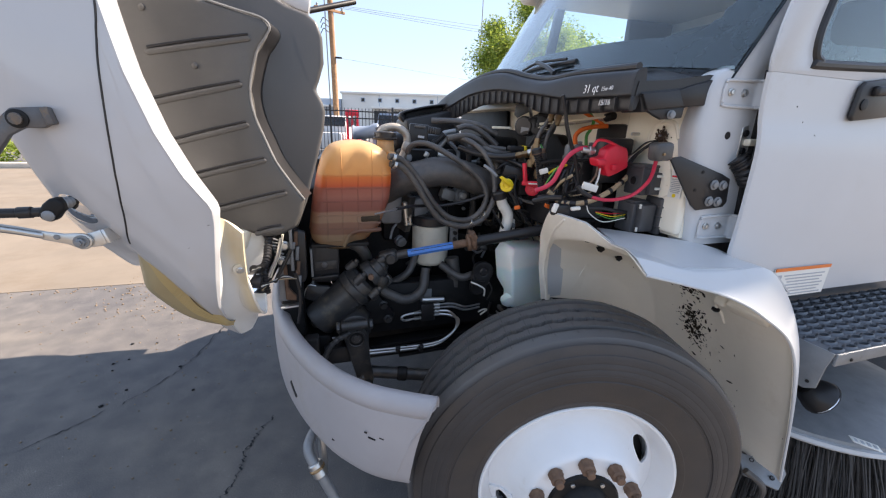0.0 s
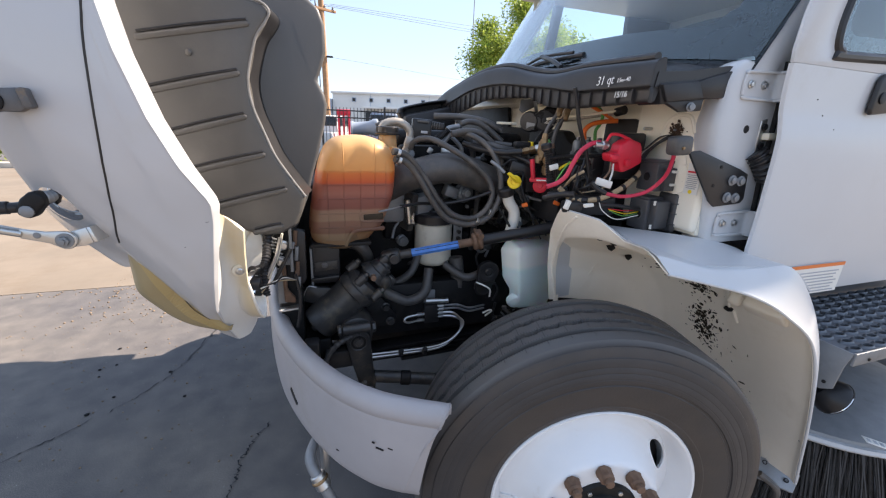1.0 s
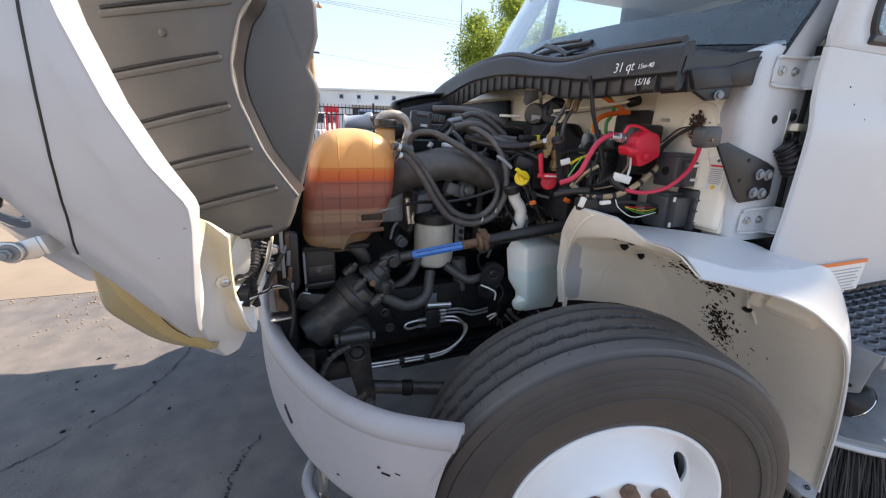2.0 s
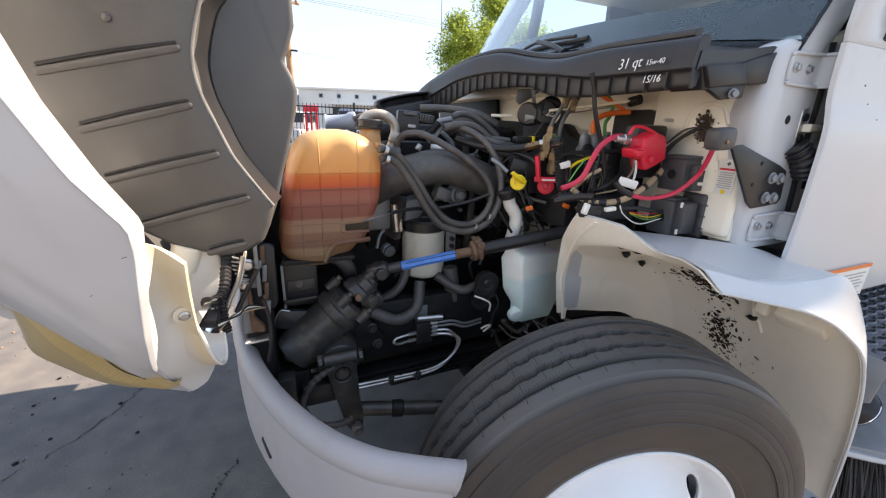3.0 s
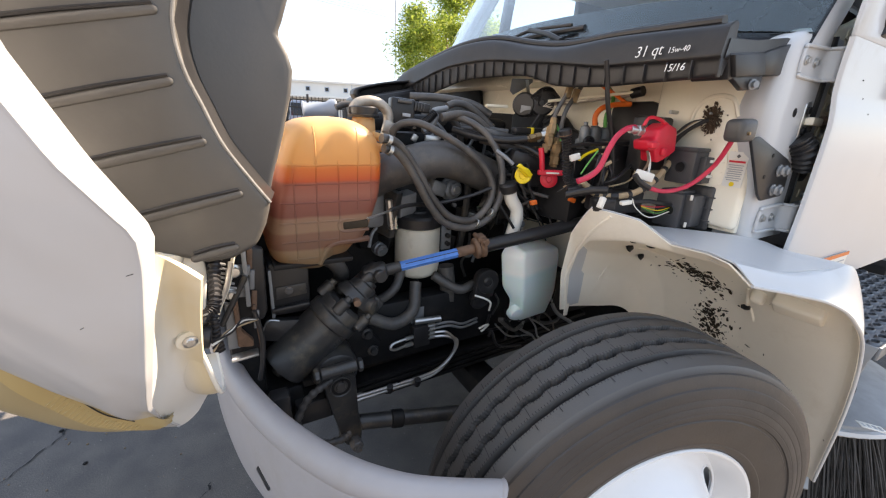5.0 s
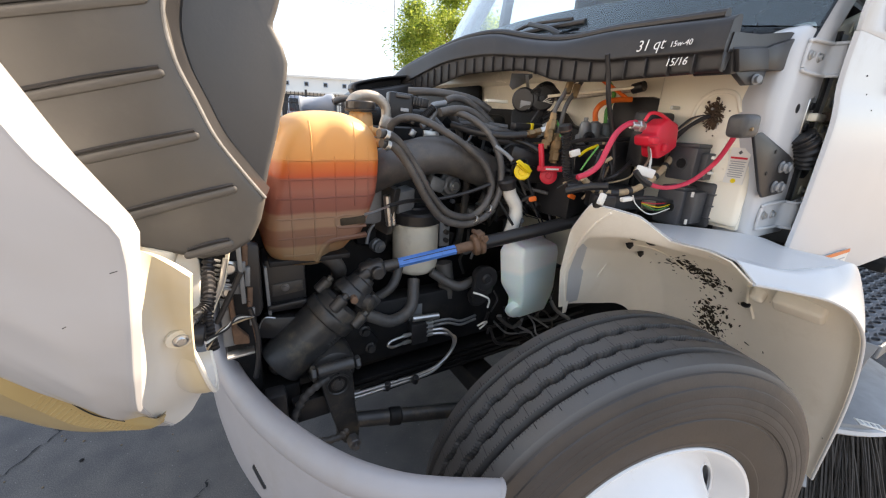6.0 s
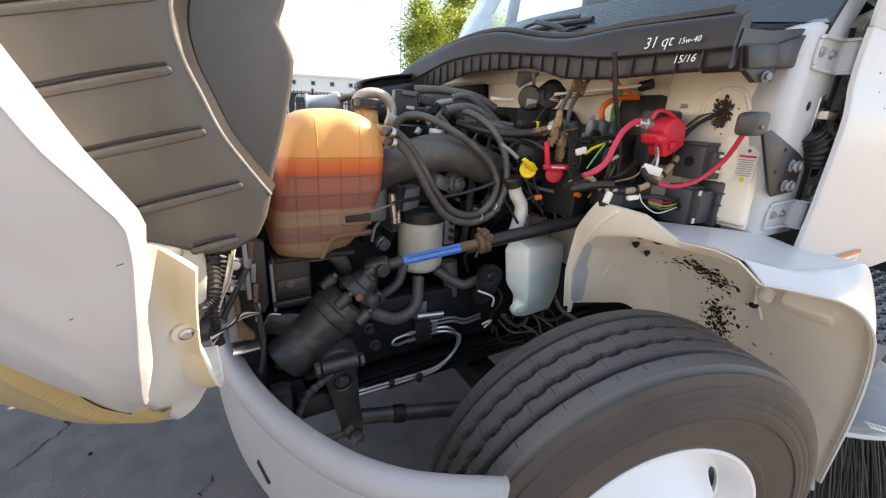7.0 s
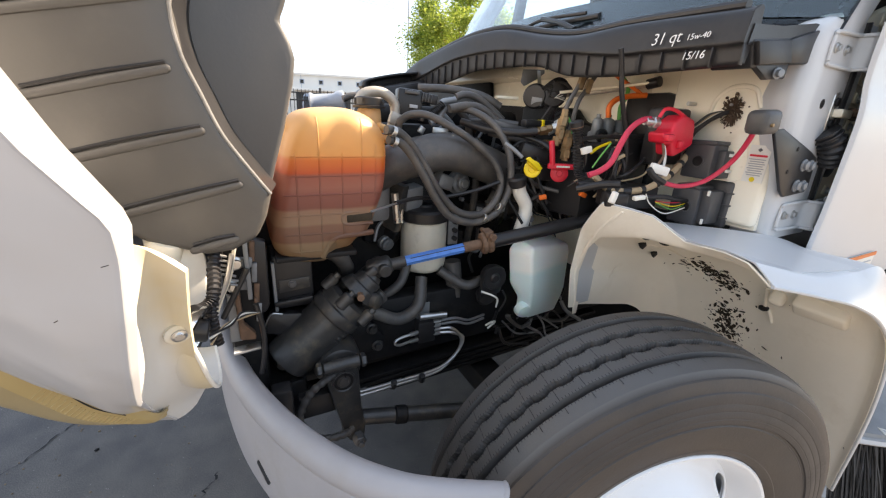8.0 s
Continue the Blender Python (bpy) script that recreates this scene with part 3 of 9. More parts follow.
for i in range(4):
    rk = thing("steel_rack", (3.4 + i * 0.9, 17.5, 0), "dark steel rack standing behind the fence", "rack", "racks behind the fence")
    for dx in (-0.3, 0.3):
        part("upright", block((3.4 + i * 0.9 + dx, 17.5, 1.05), (0.07, 0.07, 2.1 + 0.1 * (i % 2)), bevel=0.005), IRON, rk)
    part("beam", block((3.4 + i * 0.9, 17.5, 1.95), (0.7, 0.08, 0.1), bevel=0.005), IRON, rk)

# utility pole and lines
up = thing("utility_pole", (0.18, 23, 0), "tall brown timber utility pole with a crossarm", "pole")
part("shaft", tube([(0.20, 23, 0), (0.17, 23, 5), (0.08, 23, 11)], 0.17, 14, r1=0.13), BARK, up)
part("crossarm", block((0.10, 22.85, 7.15), (1.7, 0.12, 0.12), (0, 0, 25), bevel=0.01), BARK, up)
for x in (-0.7, -0.25, 0.25, 0.7):
    part("insulator", lathe((0.10 + x * 0.9, 22.85 + x * 0.42, 7.21), (0, 0, 1), [(0, 0.02), (0.02, 0.06), (0.08, 0.05), (0.1, 0.06), (0.16, 0.02)], 10), DULLSTEEL, up)
part("conduit", rod((-0.08, 22.85, 0), (-0.18, 22.85, 10), 0.03, 8), DULLSTEEL, up)
part("splice_box", block((0.45, 22.9, 4.93), (0.34, 0.14, 0.09), bevel=0.03), IRON, up)
for k in range(3):
    part("guy_hook", tube([(0.0, 22.8, 6.6 - 0.25 * k), (-0.25, 22.75, 6.75 - 0.25 * k), (-0.4, 22.75, 6.5 - 0.25 * k)], 0.022, 6), IRON, up)
for a, b in (((0.45, 23, 4.93), (26, 30, 4.75)), ((0.1, 23, 7.35), (24, 26, 7.8)), ((0.3, 23, 7.4), (25, 27, 8.3)), ((0.6, 23, 7.45), (25, 28, 9.0))):
    mid = (Vector(a) + Vector(b)) / 2 - Vector((0, 0, 0.35))
    single("overhead_wire", tube([a, mid, b], 0.010, 5, n=16), DULLSTEEL, "thin grey overhead wire", "wire", "overhead wires")
single("flag_pole", rod((12.66, 33, 0), (12.66, 33, 13.5), 0.04, 8), DULLSTEEL, "thin grey pole far off", "pole")


# ---- wheel ----
WHEEL = pose(0, 0, 0.515, 0, 0, -15)
wheel = thing("front_wheel", (0, 0, 0), "steered truck front wheel, black tyre on a white steel rim", "wheel")


def tread_step(k):
    """Stepped wander of the middle grooves round the tyre."""
    return 0.0024 * max(-1.0, min(1.0, 4.0 * (4 * abs((k % 8) / 8 - 0.5) - 1)))


def tyre_mesh():
    """Tyre with four grooves, the middle two zigzag, and ribbed sidewalls."""
    side = [(0.012, 0.292), (0.0, 0.303), (-0.007, 0.312), (-0.0095, 0.322), (-0.0085, 0.325), (-0.0125, 0.345), (-0.0150, 0.368), (-0.0168, 0.394), (-0.0148, 0.3965), (-0.0152, 0.402), (-0.0185, 0.4035)]
    for k in range(3):
        r = 0.414 + 0.017 * k
        d = -0.0185 + 0.0022 * k
        side += [(d, r), (d + 0.0006, r + 0.0010), (d + 0.0006, r + 0.0024), (d + 0.0002, r + 0.0034)]
    side += [(-0.0120, 0.466), (-0.0095, 0.4725), (-0.0065, 0.474), (-0.004, 0.483), (-0.0005, 0.4915), (0.0025, 0.4985), (0.0072, 0.5005), (0.010, 0.5065), (0.016, 0.513)]
    back = [(0.262, 0.511), (0.275, 0.495), (0.29, 0.42), (0.27, 0.30)]
    prof = [(d, r, 0.0) for d, r in side]
    for g, z in ((0.055, 0.15), (0.104, 1.0), (0.160, 1.0), (0.212, 0.15)):
        w = 0.0088
        for d, r in ((g - w - 0.001, 0.5215), (g - w, 0.5195), (g - w * 0.75, 0.484), (g + w * 0.75, 0.484), (g + w, 0.5195), (g + w + 0.001, 0.5215)):
            prof.append((d, r, z))
    prof += [(d, r, 0.0) for d, r in back]
    bm = bmesh.new()
    n = 840
    rings = []
    for k in range(n):
        a = 2 * math.pi * k / n
        zig = tread_step(k / 2) + (0.0008 if k % 2 else -0.0008)
        rings.append([bm.verts.new(WHEEL @ Vector((r * math.cos(a), d + zig * z, r * math.sin(a)))) for d, r, z in prof])
    for k in range(n):
        a, b = rings[k], rings[(k + 1) % n]
        for i in range(len(prof) - 1):
            bm.faces.new((a[i], a[i + 1], b[i + 1], b[i]))
    return bm




def dusty_rings(m, at, axis):
    """Brown road dust held in two rings of the sidewall, patchy, and a grey worn tread."""
    N, L = m.node_tree.nodes, m.node_tree.links
    b = N["Principled BSDF"]
    old = b.inputs["Base Color"].links[0].from_socket
    co, noise = N.new("ShaderNodeTexCoord"), N.new("ShaderNodeTexNoise")
    noise.inputs["Scale"].default_value, noise.inputs["Detail"].default_value = 11, 6
    L.new(co.outputs["Object"], noise.inputs["Vector"])
    last = co.outputs["Object"]
    for op, v in (("SUBTRACT", at), ("CROSS_PRODUCT", axis), ("LENGTH", None)):
        k = N.new("ShaderNodeVectorMath")
        k.operation = op
        L.new(last, k.inputs[0])
        if v:
            k.inputs[1].default_value = v
        last = k.outputs["Value"] if op == "LENGTH" else k.outputs[0]
    scale = N.new("ShaderNodeMath")
    scale.operation = "MULTIPLY_ADD"
    scale.inputs[1].default_value, scale.inputs[2].default_value = 4.0, -1.2
    L.new(last, scale.inputs[0])
    r = N.new("ShaderNodeValToRGB")
    e = r.color_ramp.elements
    e[0].position, e[0].color = 0.0, (0.85, 0.85, 0.85, 1)
    e[1].position, e[1].color = 1.0, (0, 0, 0, 1)
    for radius, v in ((0.345, 0.70), (0.392, 0.50), (0.402, 0.15), (0.462, 0.10), (0.472, 0.45), (0.490, 1.0), (0.4985, 0.8), (0.503, 0.05)):
        e.new(radius * 4.0 - 1.2).color = (v, v, v, 1)
    L.new(scale.outputs[0], r.inputs[0])
    patch = N.new("ShaderNodeMapRange")
    for i, q in enumerate((0.30, 0.62, 0.25, 0.95)):
        patch.inputs[1 + i].default_value = q
    L.new(noise.outputs["Fac"], patch.inputs[0])
    fac = N.new("ShaderNodeMath")
    fac.operation = "MULTIPLY"
    L.new(r.outputs[0], fac.inputs[0])
    L.new(patch.outputs[0], fac.inputs[1])
    k = N.new("ShaderNodeMix")
    k.data_type = "RGBA"
    L.new(fac.outputs[0], k.inputs[0])
    L.new(old, k.inputs[6])
    k.inputs[7].default_value = (0.058, 0.046, 0.038, 1)
    tread = N.new("ShaderNodeMapRange")
    for i, q in enumerate((0.5, 0.512, 0.0, 0.8)):
        tread.inputs[1 + i].default_value = q
    L.new(last, tread.inputs[0])
    worn = N.new("ShaderNodeMix")
    worn.data_type = "RGBA"
    L.new(tread.outputs[0], worn.inputs[0])
    L.new(k.outputs[2], worn.inputs[6])
    worn.inputs[7].default_value = (0.105, 0.100, 0.096, 1)
    L.new(worn.outputs[2], b.inputs["Base Color"])
    return m


WAXIS = WHEEL.to_3x3() @ Vector((0, 1, 0))
FRONTTYRE = dusty_rings(TYRE.copy(), (0, 0, 0.515), WAXIS)
tyre = part("tyre", tyre_mesh(), FRONTTYRE, wheel, sharp=28)

bm = bmesh.new()
for g, z in ((0.055, 0.15), (0.104, 1.0), (0.160, 1.0), (0.212, 0.15)):
    for k in range(420):
        if not 20 < k * 360 / 420 < 170:
            continue
        a = 2 * math.pi * (k + 0.5) / 420
        zig = tread_step(k + 0.5) * z
        for side in (-1, 1):
            d0 = g + zig + side * 0.0085
            d1 = d0 + side * (0.018 if k % 8 == 0 else 0.006)
            q = []
            for d, e in ((d0, -1), (d1, -1), (d1, 1), (d0, 1)):
                w = a + e * 0.0016
                q.append(bm.verts.new(WHEEL @ Vector((0.5219 * math.cos(w), d, 0.5219 * math.sin(w)))))
            bm.faces.new(q)
tagged(part("tread_siping", bm, BLACK, tyre), kind="stuff")


HOLE_AT, HOLE_R, HOLE_WIDE, HOLE_LONG = (28, 208), 0.2295, 0.0250, 0.056


def disc_depth(r):
    pts = [(0.085, -0.043), (0.160, -0.043), (0.166, -0.041), (0.172, -0.034), (0.180, -0.020), (0.195, 0.009), (0.203, 0.022), (0.212, 0.034), (0.228, 0.048), (0.245, 0.057), (0.262, 0.064)]
    return float(np.interp(r, [p[0] for p in pts], [p[1] for p in pts]))


def disc_point(a, across, around):
    """A place of the disc beside the hand hole at angle a, across and along the rim."""
    r, q = HOLE_R + across, radians(a) + around / HOLE_R
    return WHEEL @ Vector((r * math.cos(q), disc_depth(r), r * math.sin(q)))


def wheel_disc():
    """The dished disc as a polar grid, with a fitted patch round each of its two oval hand holes."""
    bm = bmesh.new()
    half_w, half_l = 0.0325, 0.066
    radii = [0.085 + (HOLE_R - half_w - 0.085) * i / 20 for i in range(20)] + [HOLE_R - half_w + 2 * half_w * i / 16 for i in range(17)]
    step = half_l / HOLE_R / 8
    turns, windows = [], []
    for a in HOLE_AT:
        windows.append((len(turns), len(turns) + 16))
        turns += [radians(a) + step * k for k in range(-8, 9)]
        gap = math.pi - 16 * step
        turns += [radians(a) + 8 * step + gap * k / 120 for k in range(1, 120)]
    n = len(turns)
    grid = [[bm.verts.new(WHEEL @ Vector((r * math.cos(q), disc_depth(r), r * math.sin(q)))) for q in turns] for r in radii]
    for i in range(len(radii) - 1):
        for k in range(n):
            if not (i >= 20 and any(a <= k < b for a, b in windows)):
                bm.faces.new((grid[i][k], grid[i][(k + 1) % n], grid[i + 1][(k + 1) % n], grid[i + 1][k]))
    for a in HOLE_AT:
        rows = []
        for k in range(96):
            q = 2 * math.pi * k / 96
            c, d = math.cos(q), math.sin(q)
            far = min(half_w / HOLE_WIDE / max(abs(c), 1e-6), half_l / HOLE_LONG / max(abs(d), 1e-6))
            rows.append([bm.verts.new(disc_point(a, HOLE_WIDE * c * f, HOLE_LONG * d * f)) for f in (1.0, 1 + (far - 1) * 0.3, 1 + (far - 1) * 0.65, far)])
        for k in range(96):
            for m in range(3):
                bm.faces.new((rows[k][m], rows[k][m + 1], rows[(k + 1) % 96][m + 1], rows[(k + 1) % 96][m]))
    bmesh.ops.remove_doubles(bm, verts=bm.verts, dist=1e-5)
    bmesh.ops.recalc_face_normals(bm, faces=bm.faces)
    return backed(bm, 0.006, WHEEL @ Vector((0, 0.4, 0)))


rim = part("rim", lathe(WHEEL @ Vector((0, 0, 0)), WAXIS, [(0.008, 0.302), (-0.002, 0.303), (-0.006, 0.300), (-0.004, 0.294), (0.006, 0.288), (0.022, 0.283), (0.055, 0.270), (0.062, 0.262), (0.075, 0.258), (0.22, 0.255), (0.25, 0.285), (0.26, 0.30)], 96, caps=False), RIM, wheel, "white painted steel rim")
part("disc", wheel_disc(), RIM, rim, sharp=50)
for a in HOLE_AT:
    oval = [disc_point(a, 1.02 * HOLE_WIDE * math.cos(2 * math.pi * k / 48), 1.02 * HOLE_LONG * math.sin(2 * math.pi * k / 48)) for k in range(49)]
    part("hand_hole", tube(oval, 0.0028, 8, n=96), RIM, rim, "pressed edge of a hand hole")
hub = part("hub", lathe(WHEEL @ Vector((0, 0, 0)), WAXIS, [(0.06, 0.106), (-0.046, 0.106), (-0.052, 0.100), (-0.054, 0.072), (-0.074, 0.066), (-0.084, 0.054), (-0.087, 0.0)], 40), GRIME, wheel, "black oily hub cap")
for i in range(10):
    a = radians(95 + 36 * i)
    c = WHEEL @ Vector((0.1445 * math.cos(a), -0.043, 0.1445 * math.sin(a)))
    nut = part("wheel_nut", lathe(c, -WAXIS, [(0, 0.020), (0.006, 0.0235), (0.009, 0.0215), (0.028, 0.0205), (0.033, 0.016)], 8), RUST, wheel, "rusty wheel nut")
    part("stud", rod(c, c - WAXIS * 0.046, 0.012, 10), RUST, nut)
for i in range(6):
    a = radians(60 + 60 * i)
    c = WHEEL @ Vector((0.086 * math.cos(a), -0.050, 0.086 * math.sin(a)))
    part("hub_bolt", rod(c, c - WAXIS * 0.008, 0.007, 6), STEEL, hub)

# ---- tilted hood ----
hood = thing("hood", (-1.0, 0.9, 0.95), "white truck hood tilted forward, seen from its open side", "hood")


HZ = [0.965, 1.06, 1.14, 1.22, 1.30, 1.395, 1.455, 1.525, 1.614, 1.67, 1.713, 1.85, 2.1, 2.45]


def along(z, values):
    return float(np.interp(z, HZ, values))


def lip_at(z):
    """The wheel-arch edge of the tilted hood at height z."""
    return (along(z, [-0.930, -0.938, -0.928, -0.908, -0.890, -0.872, -0.900, -0.927, -0.951, -0.960, -0.966, -0.975, -0.975, -0.94]),
            along(z, [0.36, 0.27, 0.190, 0.135, 0.099, 0.071, 0.060, 0.053, 0.05, 0.05, 0.05, 0.05, 0.06, 0.10]))


def edge_share(z):
    """Width of the chamfer, rearward and outward; it narrows below the corner and dies out towards the foot."""
    zs = [0.965, 1.06, 1.10, 1.17, 1.36, 1.41, 1.455]
    return (float(np.interp(z, zs, [0.001, 0.001, 0.002, 0.005, 0.007, 0.012, 0.015])),
            float(np.interp(z, zs, [0.002, 0.002, 0.004, 0.010, 0.013, 0.018, 0.021])))


def seam_at(z):
    (x, y), (kx, ky) = lip_at(z), edge_share(z)
    line = along(z, [-0.975, -0.98, -0.985, -0.993, -1.0, -1.007, -1.006, -1.0, -0.997, -0.992, -0.99, -0.99, -0.99, -0.98])
    return (min(line, x - kx - 0.020), y - ky + 0.001)


def crease_at(z):
    y = lip_at(z)[1] - 0.05
    return (along(z, [-1.0, -1.01, -1.02, -1.03, -1.045, -1.075, -1.085, -1.10, -1.12, -1.13, -1.135, -1.15, -1.16, -1.15]), 0.045 + y * 0.8)


def tuck(z, foot):
    """How far the nose draws in towards its foot."""
    return max(0.0, 1 - (z - foot) / 0.28) ** 2


def hood_ring(low):
    """One level of the tilted hood's outer skin, from the arch edge round to the far side; the nose rises towards the front."""
    def up(foot):
        return foot + (low - 1.0) * (2.45 - foot) / 1.45

    out = []
    x, y = lip_at(up(1.0))
    kx, ky = edge_share(up(1.0))
    out += [(x - 0.003, y + 0.012, low), (x, y, low), (x - 0.07 * kx, y - 0.18 * ky, low), (x - kx, y - 1.04 * ky, low), (x - kx - 0.005, y - ky + 0.0003, low + 0.002)]
    z = up(1.046)
    (x, y), (sx, sy) = lip_at(z), seam_at(z)
    kx, ky = edge_share(z)
    out.append(((x - kx + sx) / 2, (y - ky + sy) / 2 - 0.001, z))
    z = up(1.168)
    sx, sy = seam_at(z)
    out.append((sx, sy + 0.028 * tuck(z, 1.168), z))
    z = up(1.285)
    x, y = crease_at(z)
    y += 0.05 * tuck(z, 1.285)
    out.append((x, y, z))
    back = along(z, [0.0, 0.0, 0.01, 0.02, 0.03, 0.05, 0.07, 0.12, 0.20, 0.24, 0.26, 0.30, 0.32, 0.32])
    z = up(1.262)
    pull = 0.058 * tuck(z, 1.262) ** 2
    out += [(x - 0.062 + pull, y + 0.045, z), (x - 0.112 + pull, 0.195, z), (x - 0.145 - back * 0.5, 0.36, z), (x - 0.175 - back, 0.75, z), (x - 0.195 - back, 1.2, z)]
    return out + [(a, 2.4 - b, c) for a, b, c in out[-2::-1]]


levels = [0.982 + 0.01235 * i for i in range(120)]
shell = part("shell", backed(loft([hood_ring(z) for z in levels], 120, 157, tight=0.85), 0.004, (-0.5, 1.2, 1.6)), HOODWHITE, hood)


def arch_strip(side):
    """The return of the wheel arch's edge towards the inside."""
    rows = []
    for z in levels:
        x, y = lip_at(z)
        r = [(x - 0.0025, y + 0.010, z), (x - 0.004, y + 0.016, z), (x - 0.012, y + 0.035, z)]
        rows.append(r if side > 0 else [(a, 2.4 - b, c) for a, b, c in r])
    return loft(rows, 120, 9, 0.003, tight=0.9)


part("arch_edge", arch_strip(1), HOODWHITE, shell, "rolled arch edge")
part("arch_edge", arch_strip(-1), HOODWHITE, shell)
shell_tree = BVHTree.FromPolygons([v.co for v in shell.data.vertices], [p.vertices for p in shell.data.polygons])
seam = []
for x, _, z in spline([(x, 0.0, z) for x, z in ((-1.04, 1.321), (-1.026, 1.371), (-1.013, 1.439), (-1.006, 1.511), (-1.001, 1.576), (-0.996, 1.63), (-0.99, 1.667), (-0.985, 1.699), (-0.978, 1.80), (-0.974, 2.1), (-0.965, 2.4))], 140):
    hit = shell_tree.ray_cast(Vector((x, -1.0, z)), Vector((0, 1, 0)))[0]
    if hit:
        seam.append(hit)
part("panel_gap", tube(seam, 0.0017, 6, n=140), BLACK, shell, "dark panel gap")
part("far_liner", slab([(-1.2, 1.90, 2.2), (-0.78, 1.90, 2.2), (-0.80, 1.90, 1.8), (-0.74, 1.90, 1.33), (-0.80, 1.90, 1.21), (-1.0, 1.90, 1.25), (-1.2, 1.90, 1.6)], (0, 0.04, 0), 0.01), LINER, hood)
part("grille", slab([(-1.04, 0.12, 1.31), (-1.09, 0.32, 1.33), (-1.17, 0.7, 1.37), (-1.20, 1.2, 1.37), (-1.17, 1.7, 1.38), (-1.08, 2.08, 1.40), (-1.01, 2.30, 1.40), (-0.94, 2.24, 1.0), (-0.91, 2.20, 0.87), (-0.93, 1.2, 0.90), (-0.94, 0.36, 1.0)], (0.02, 0, -0.02), 0.006), LINERDARK, hood, "dark grille panel facing down")
# inner fender with moulded ribs
liner_out = [(-1.25, 1.93), (-1.05, 1.86), (-0.945, 1.832), (-0.87, 1.815), (-0.815, 1.803), (-0.797, 1.785), (-0.808, 1.76), (-0.835, 1.72), (-0.860, 1.63), (-0.855, 1.56), (-0.835, 1.50), (-0.812, 1.437), (-0.775, 1.375), (-0.742, 1.325), (-0.755, 1.28), (-0.776, 1.238), (-0.82, 1.216), (-0.865, 1.212), (-0.95, 1.245), (-1.06, 1.32), (-1.15, 1.42), (-1.22, 1.6)]
liner = part("wheelhouse_liner", slab([(x, 0.50, z) for x, z in liner_out], (0, 0.05, 0), 0.012, 3), LINER, hood, "grey-brown moulded plastic liner")


def liner_rib(a, b):
    a, b = Vector((a[0], 0.499, a[1])), Vector((b[0], 0.499, b[1]))
    bm = tube([a, (a + b) / 2 + Vector((0, -0.001, 0)), b], 0.0075, 10, n=14)
    for v in bm.verts:
        v.co.y = 0.499 + (v.co.y - 0.499) * 0.5
    for p in (a, b):
        c = bmesh.new()
        bmesh.ops.create_uvsphere(c, u_segments=10, v_segments=6, radius=0.0070)
        c.transform(Matrix.Translation(p) @ Matrix.Diagonal((1, 0.5, 1, 1)))
        merge(bm, c)
    return bm


for a, b in (((-1.084, 1.702), (-0.852, 1.753)), ((-1.10, 1.582), (-0.885, 1.639)), ((-1.059, 1.485), (-0.880, 1.536)), ((-1.04, 1.390), (-0.845, 1.440)), ((-1.00, 1.295), (-0.797, 1.345)), ((-0.885, 1.225), (-0.815, 1.240))):
    part("rib", liner_rib(a, b), LINER, liner)
    # Black line above the rib, painting in the shade along it.
    part("rib_shade", tube([(a[0], 0.4985, a[1] + 0.011), ((a[0] + b[0]) / 2, 0.4985, (a[1] + b[1]) / 2 + 0.0125), (b[0], 0.4985, b[1] + 0.009)], 0.0035, 6, n=12), BLACK, liner)
part("liner_clip", lathe((-0.985, 0.499, 1.678), (0, -1, 0), [(0, 0.0075), (0.003, 0.007), (0.005, 0.004), (0.006, 0.0)], 14), LINER, liner)
part("liner_clip", lathe((-1.08, 0.499, 1.80), (0, -1, 0), [(0, 0.0075), (0.003, 0.007), (0.005, 0.004), (0.006, 0.0)], 14), LINER, liner)
# deeper inner panel beside the engine
inner_out = [(-1.2, 2.15), (-0.95, 2.02), (-0.83, 1.90), (-0.76, 1.865), (-0.705, 1.850), (-0.678, 1.83), (-0.665, 1.79), (-0.665, 1.72), (-0.682, 1.67), (-0.693, 1.645), (-0.675, 1.61), (-0.668, 1.58), (-0.676, 1.53), (-0.700, 1.44), (-0.722, 1.37), (-0.738, 1.31), (-0.776, 1.215), (-0.86, 1.18), (-0.98, 1.25), (-1.1, 1.5)]
part("inner_panel", slab([(x, 0.60, z) for x, z in inner_out], (0, 0.03, 0), 0.010, 3), LINERDARK, hood, "dark grey plastic inner panel")
EDGE = [(-0.94, 1.832), (-0.87, 1.817), (-0.815, 1.805), (-0.796, 1.786), (-0.808, 1.76), (-0.834, 1.72), (-0.859, 1.63), (-0.854, 1.56), (-0.834, 1.50), (-0.811, 1.437), (-0.774, 1.375), (-0.741, 1.325)]
part("liner_return", loft([[(x - 0.004, 0.515, z), (x + 0.003, 0.55, z), (x + 0.012, 0.603, z)] for x, z in EDGE], 60, 6, 0.004), BLACK, liner)
# Pale bead that paints the sun's highlight along the liner's edge.
part("liner_edge", tube([(x - 0.003, 0.503, z) for x, z in EDGE], 0.0032, 8, n=70), SUNEDGE, liner, "liner edge, painted pale as if sunlit")
# inner front corner: headlamp bucket
nose = []
for z, foot, sag in ((1.372, (-0.848, 0.105, 1.332), 0.008), (1.3, (-0.859, 0.15, 1.264), 0.018), (1.22, (-0.868, 0.202, 1.183), 0.018), (1.14, (-0.875, 0.262, 1.11), 0.012), (1.06, (-0.877, 0.32, 1.053), 0.003), (1.01, (-0.89, 0.372, 1.008), -0.002), (0.975, (-0.908, 0.385, 0.972), -0.003)):
    x, y = lip_at(z)
    a, b = np.array((x - 0.001, y + 0.002, z)), np.array(foot)
    nose.append([a] + [a + f * (b - a) + np.array((-0.3 * sag, sag, 0)) for f in (0.3, 0.65)] + [b])
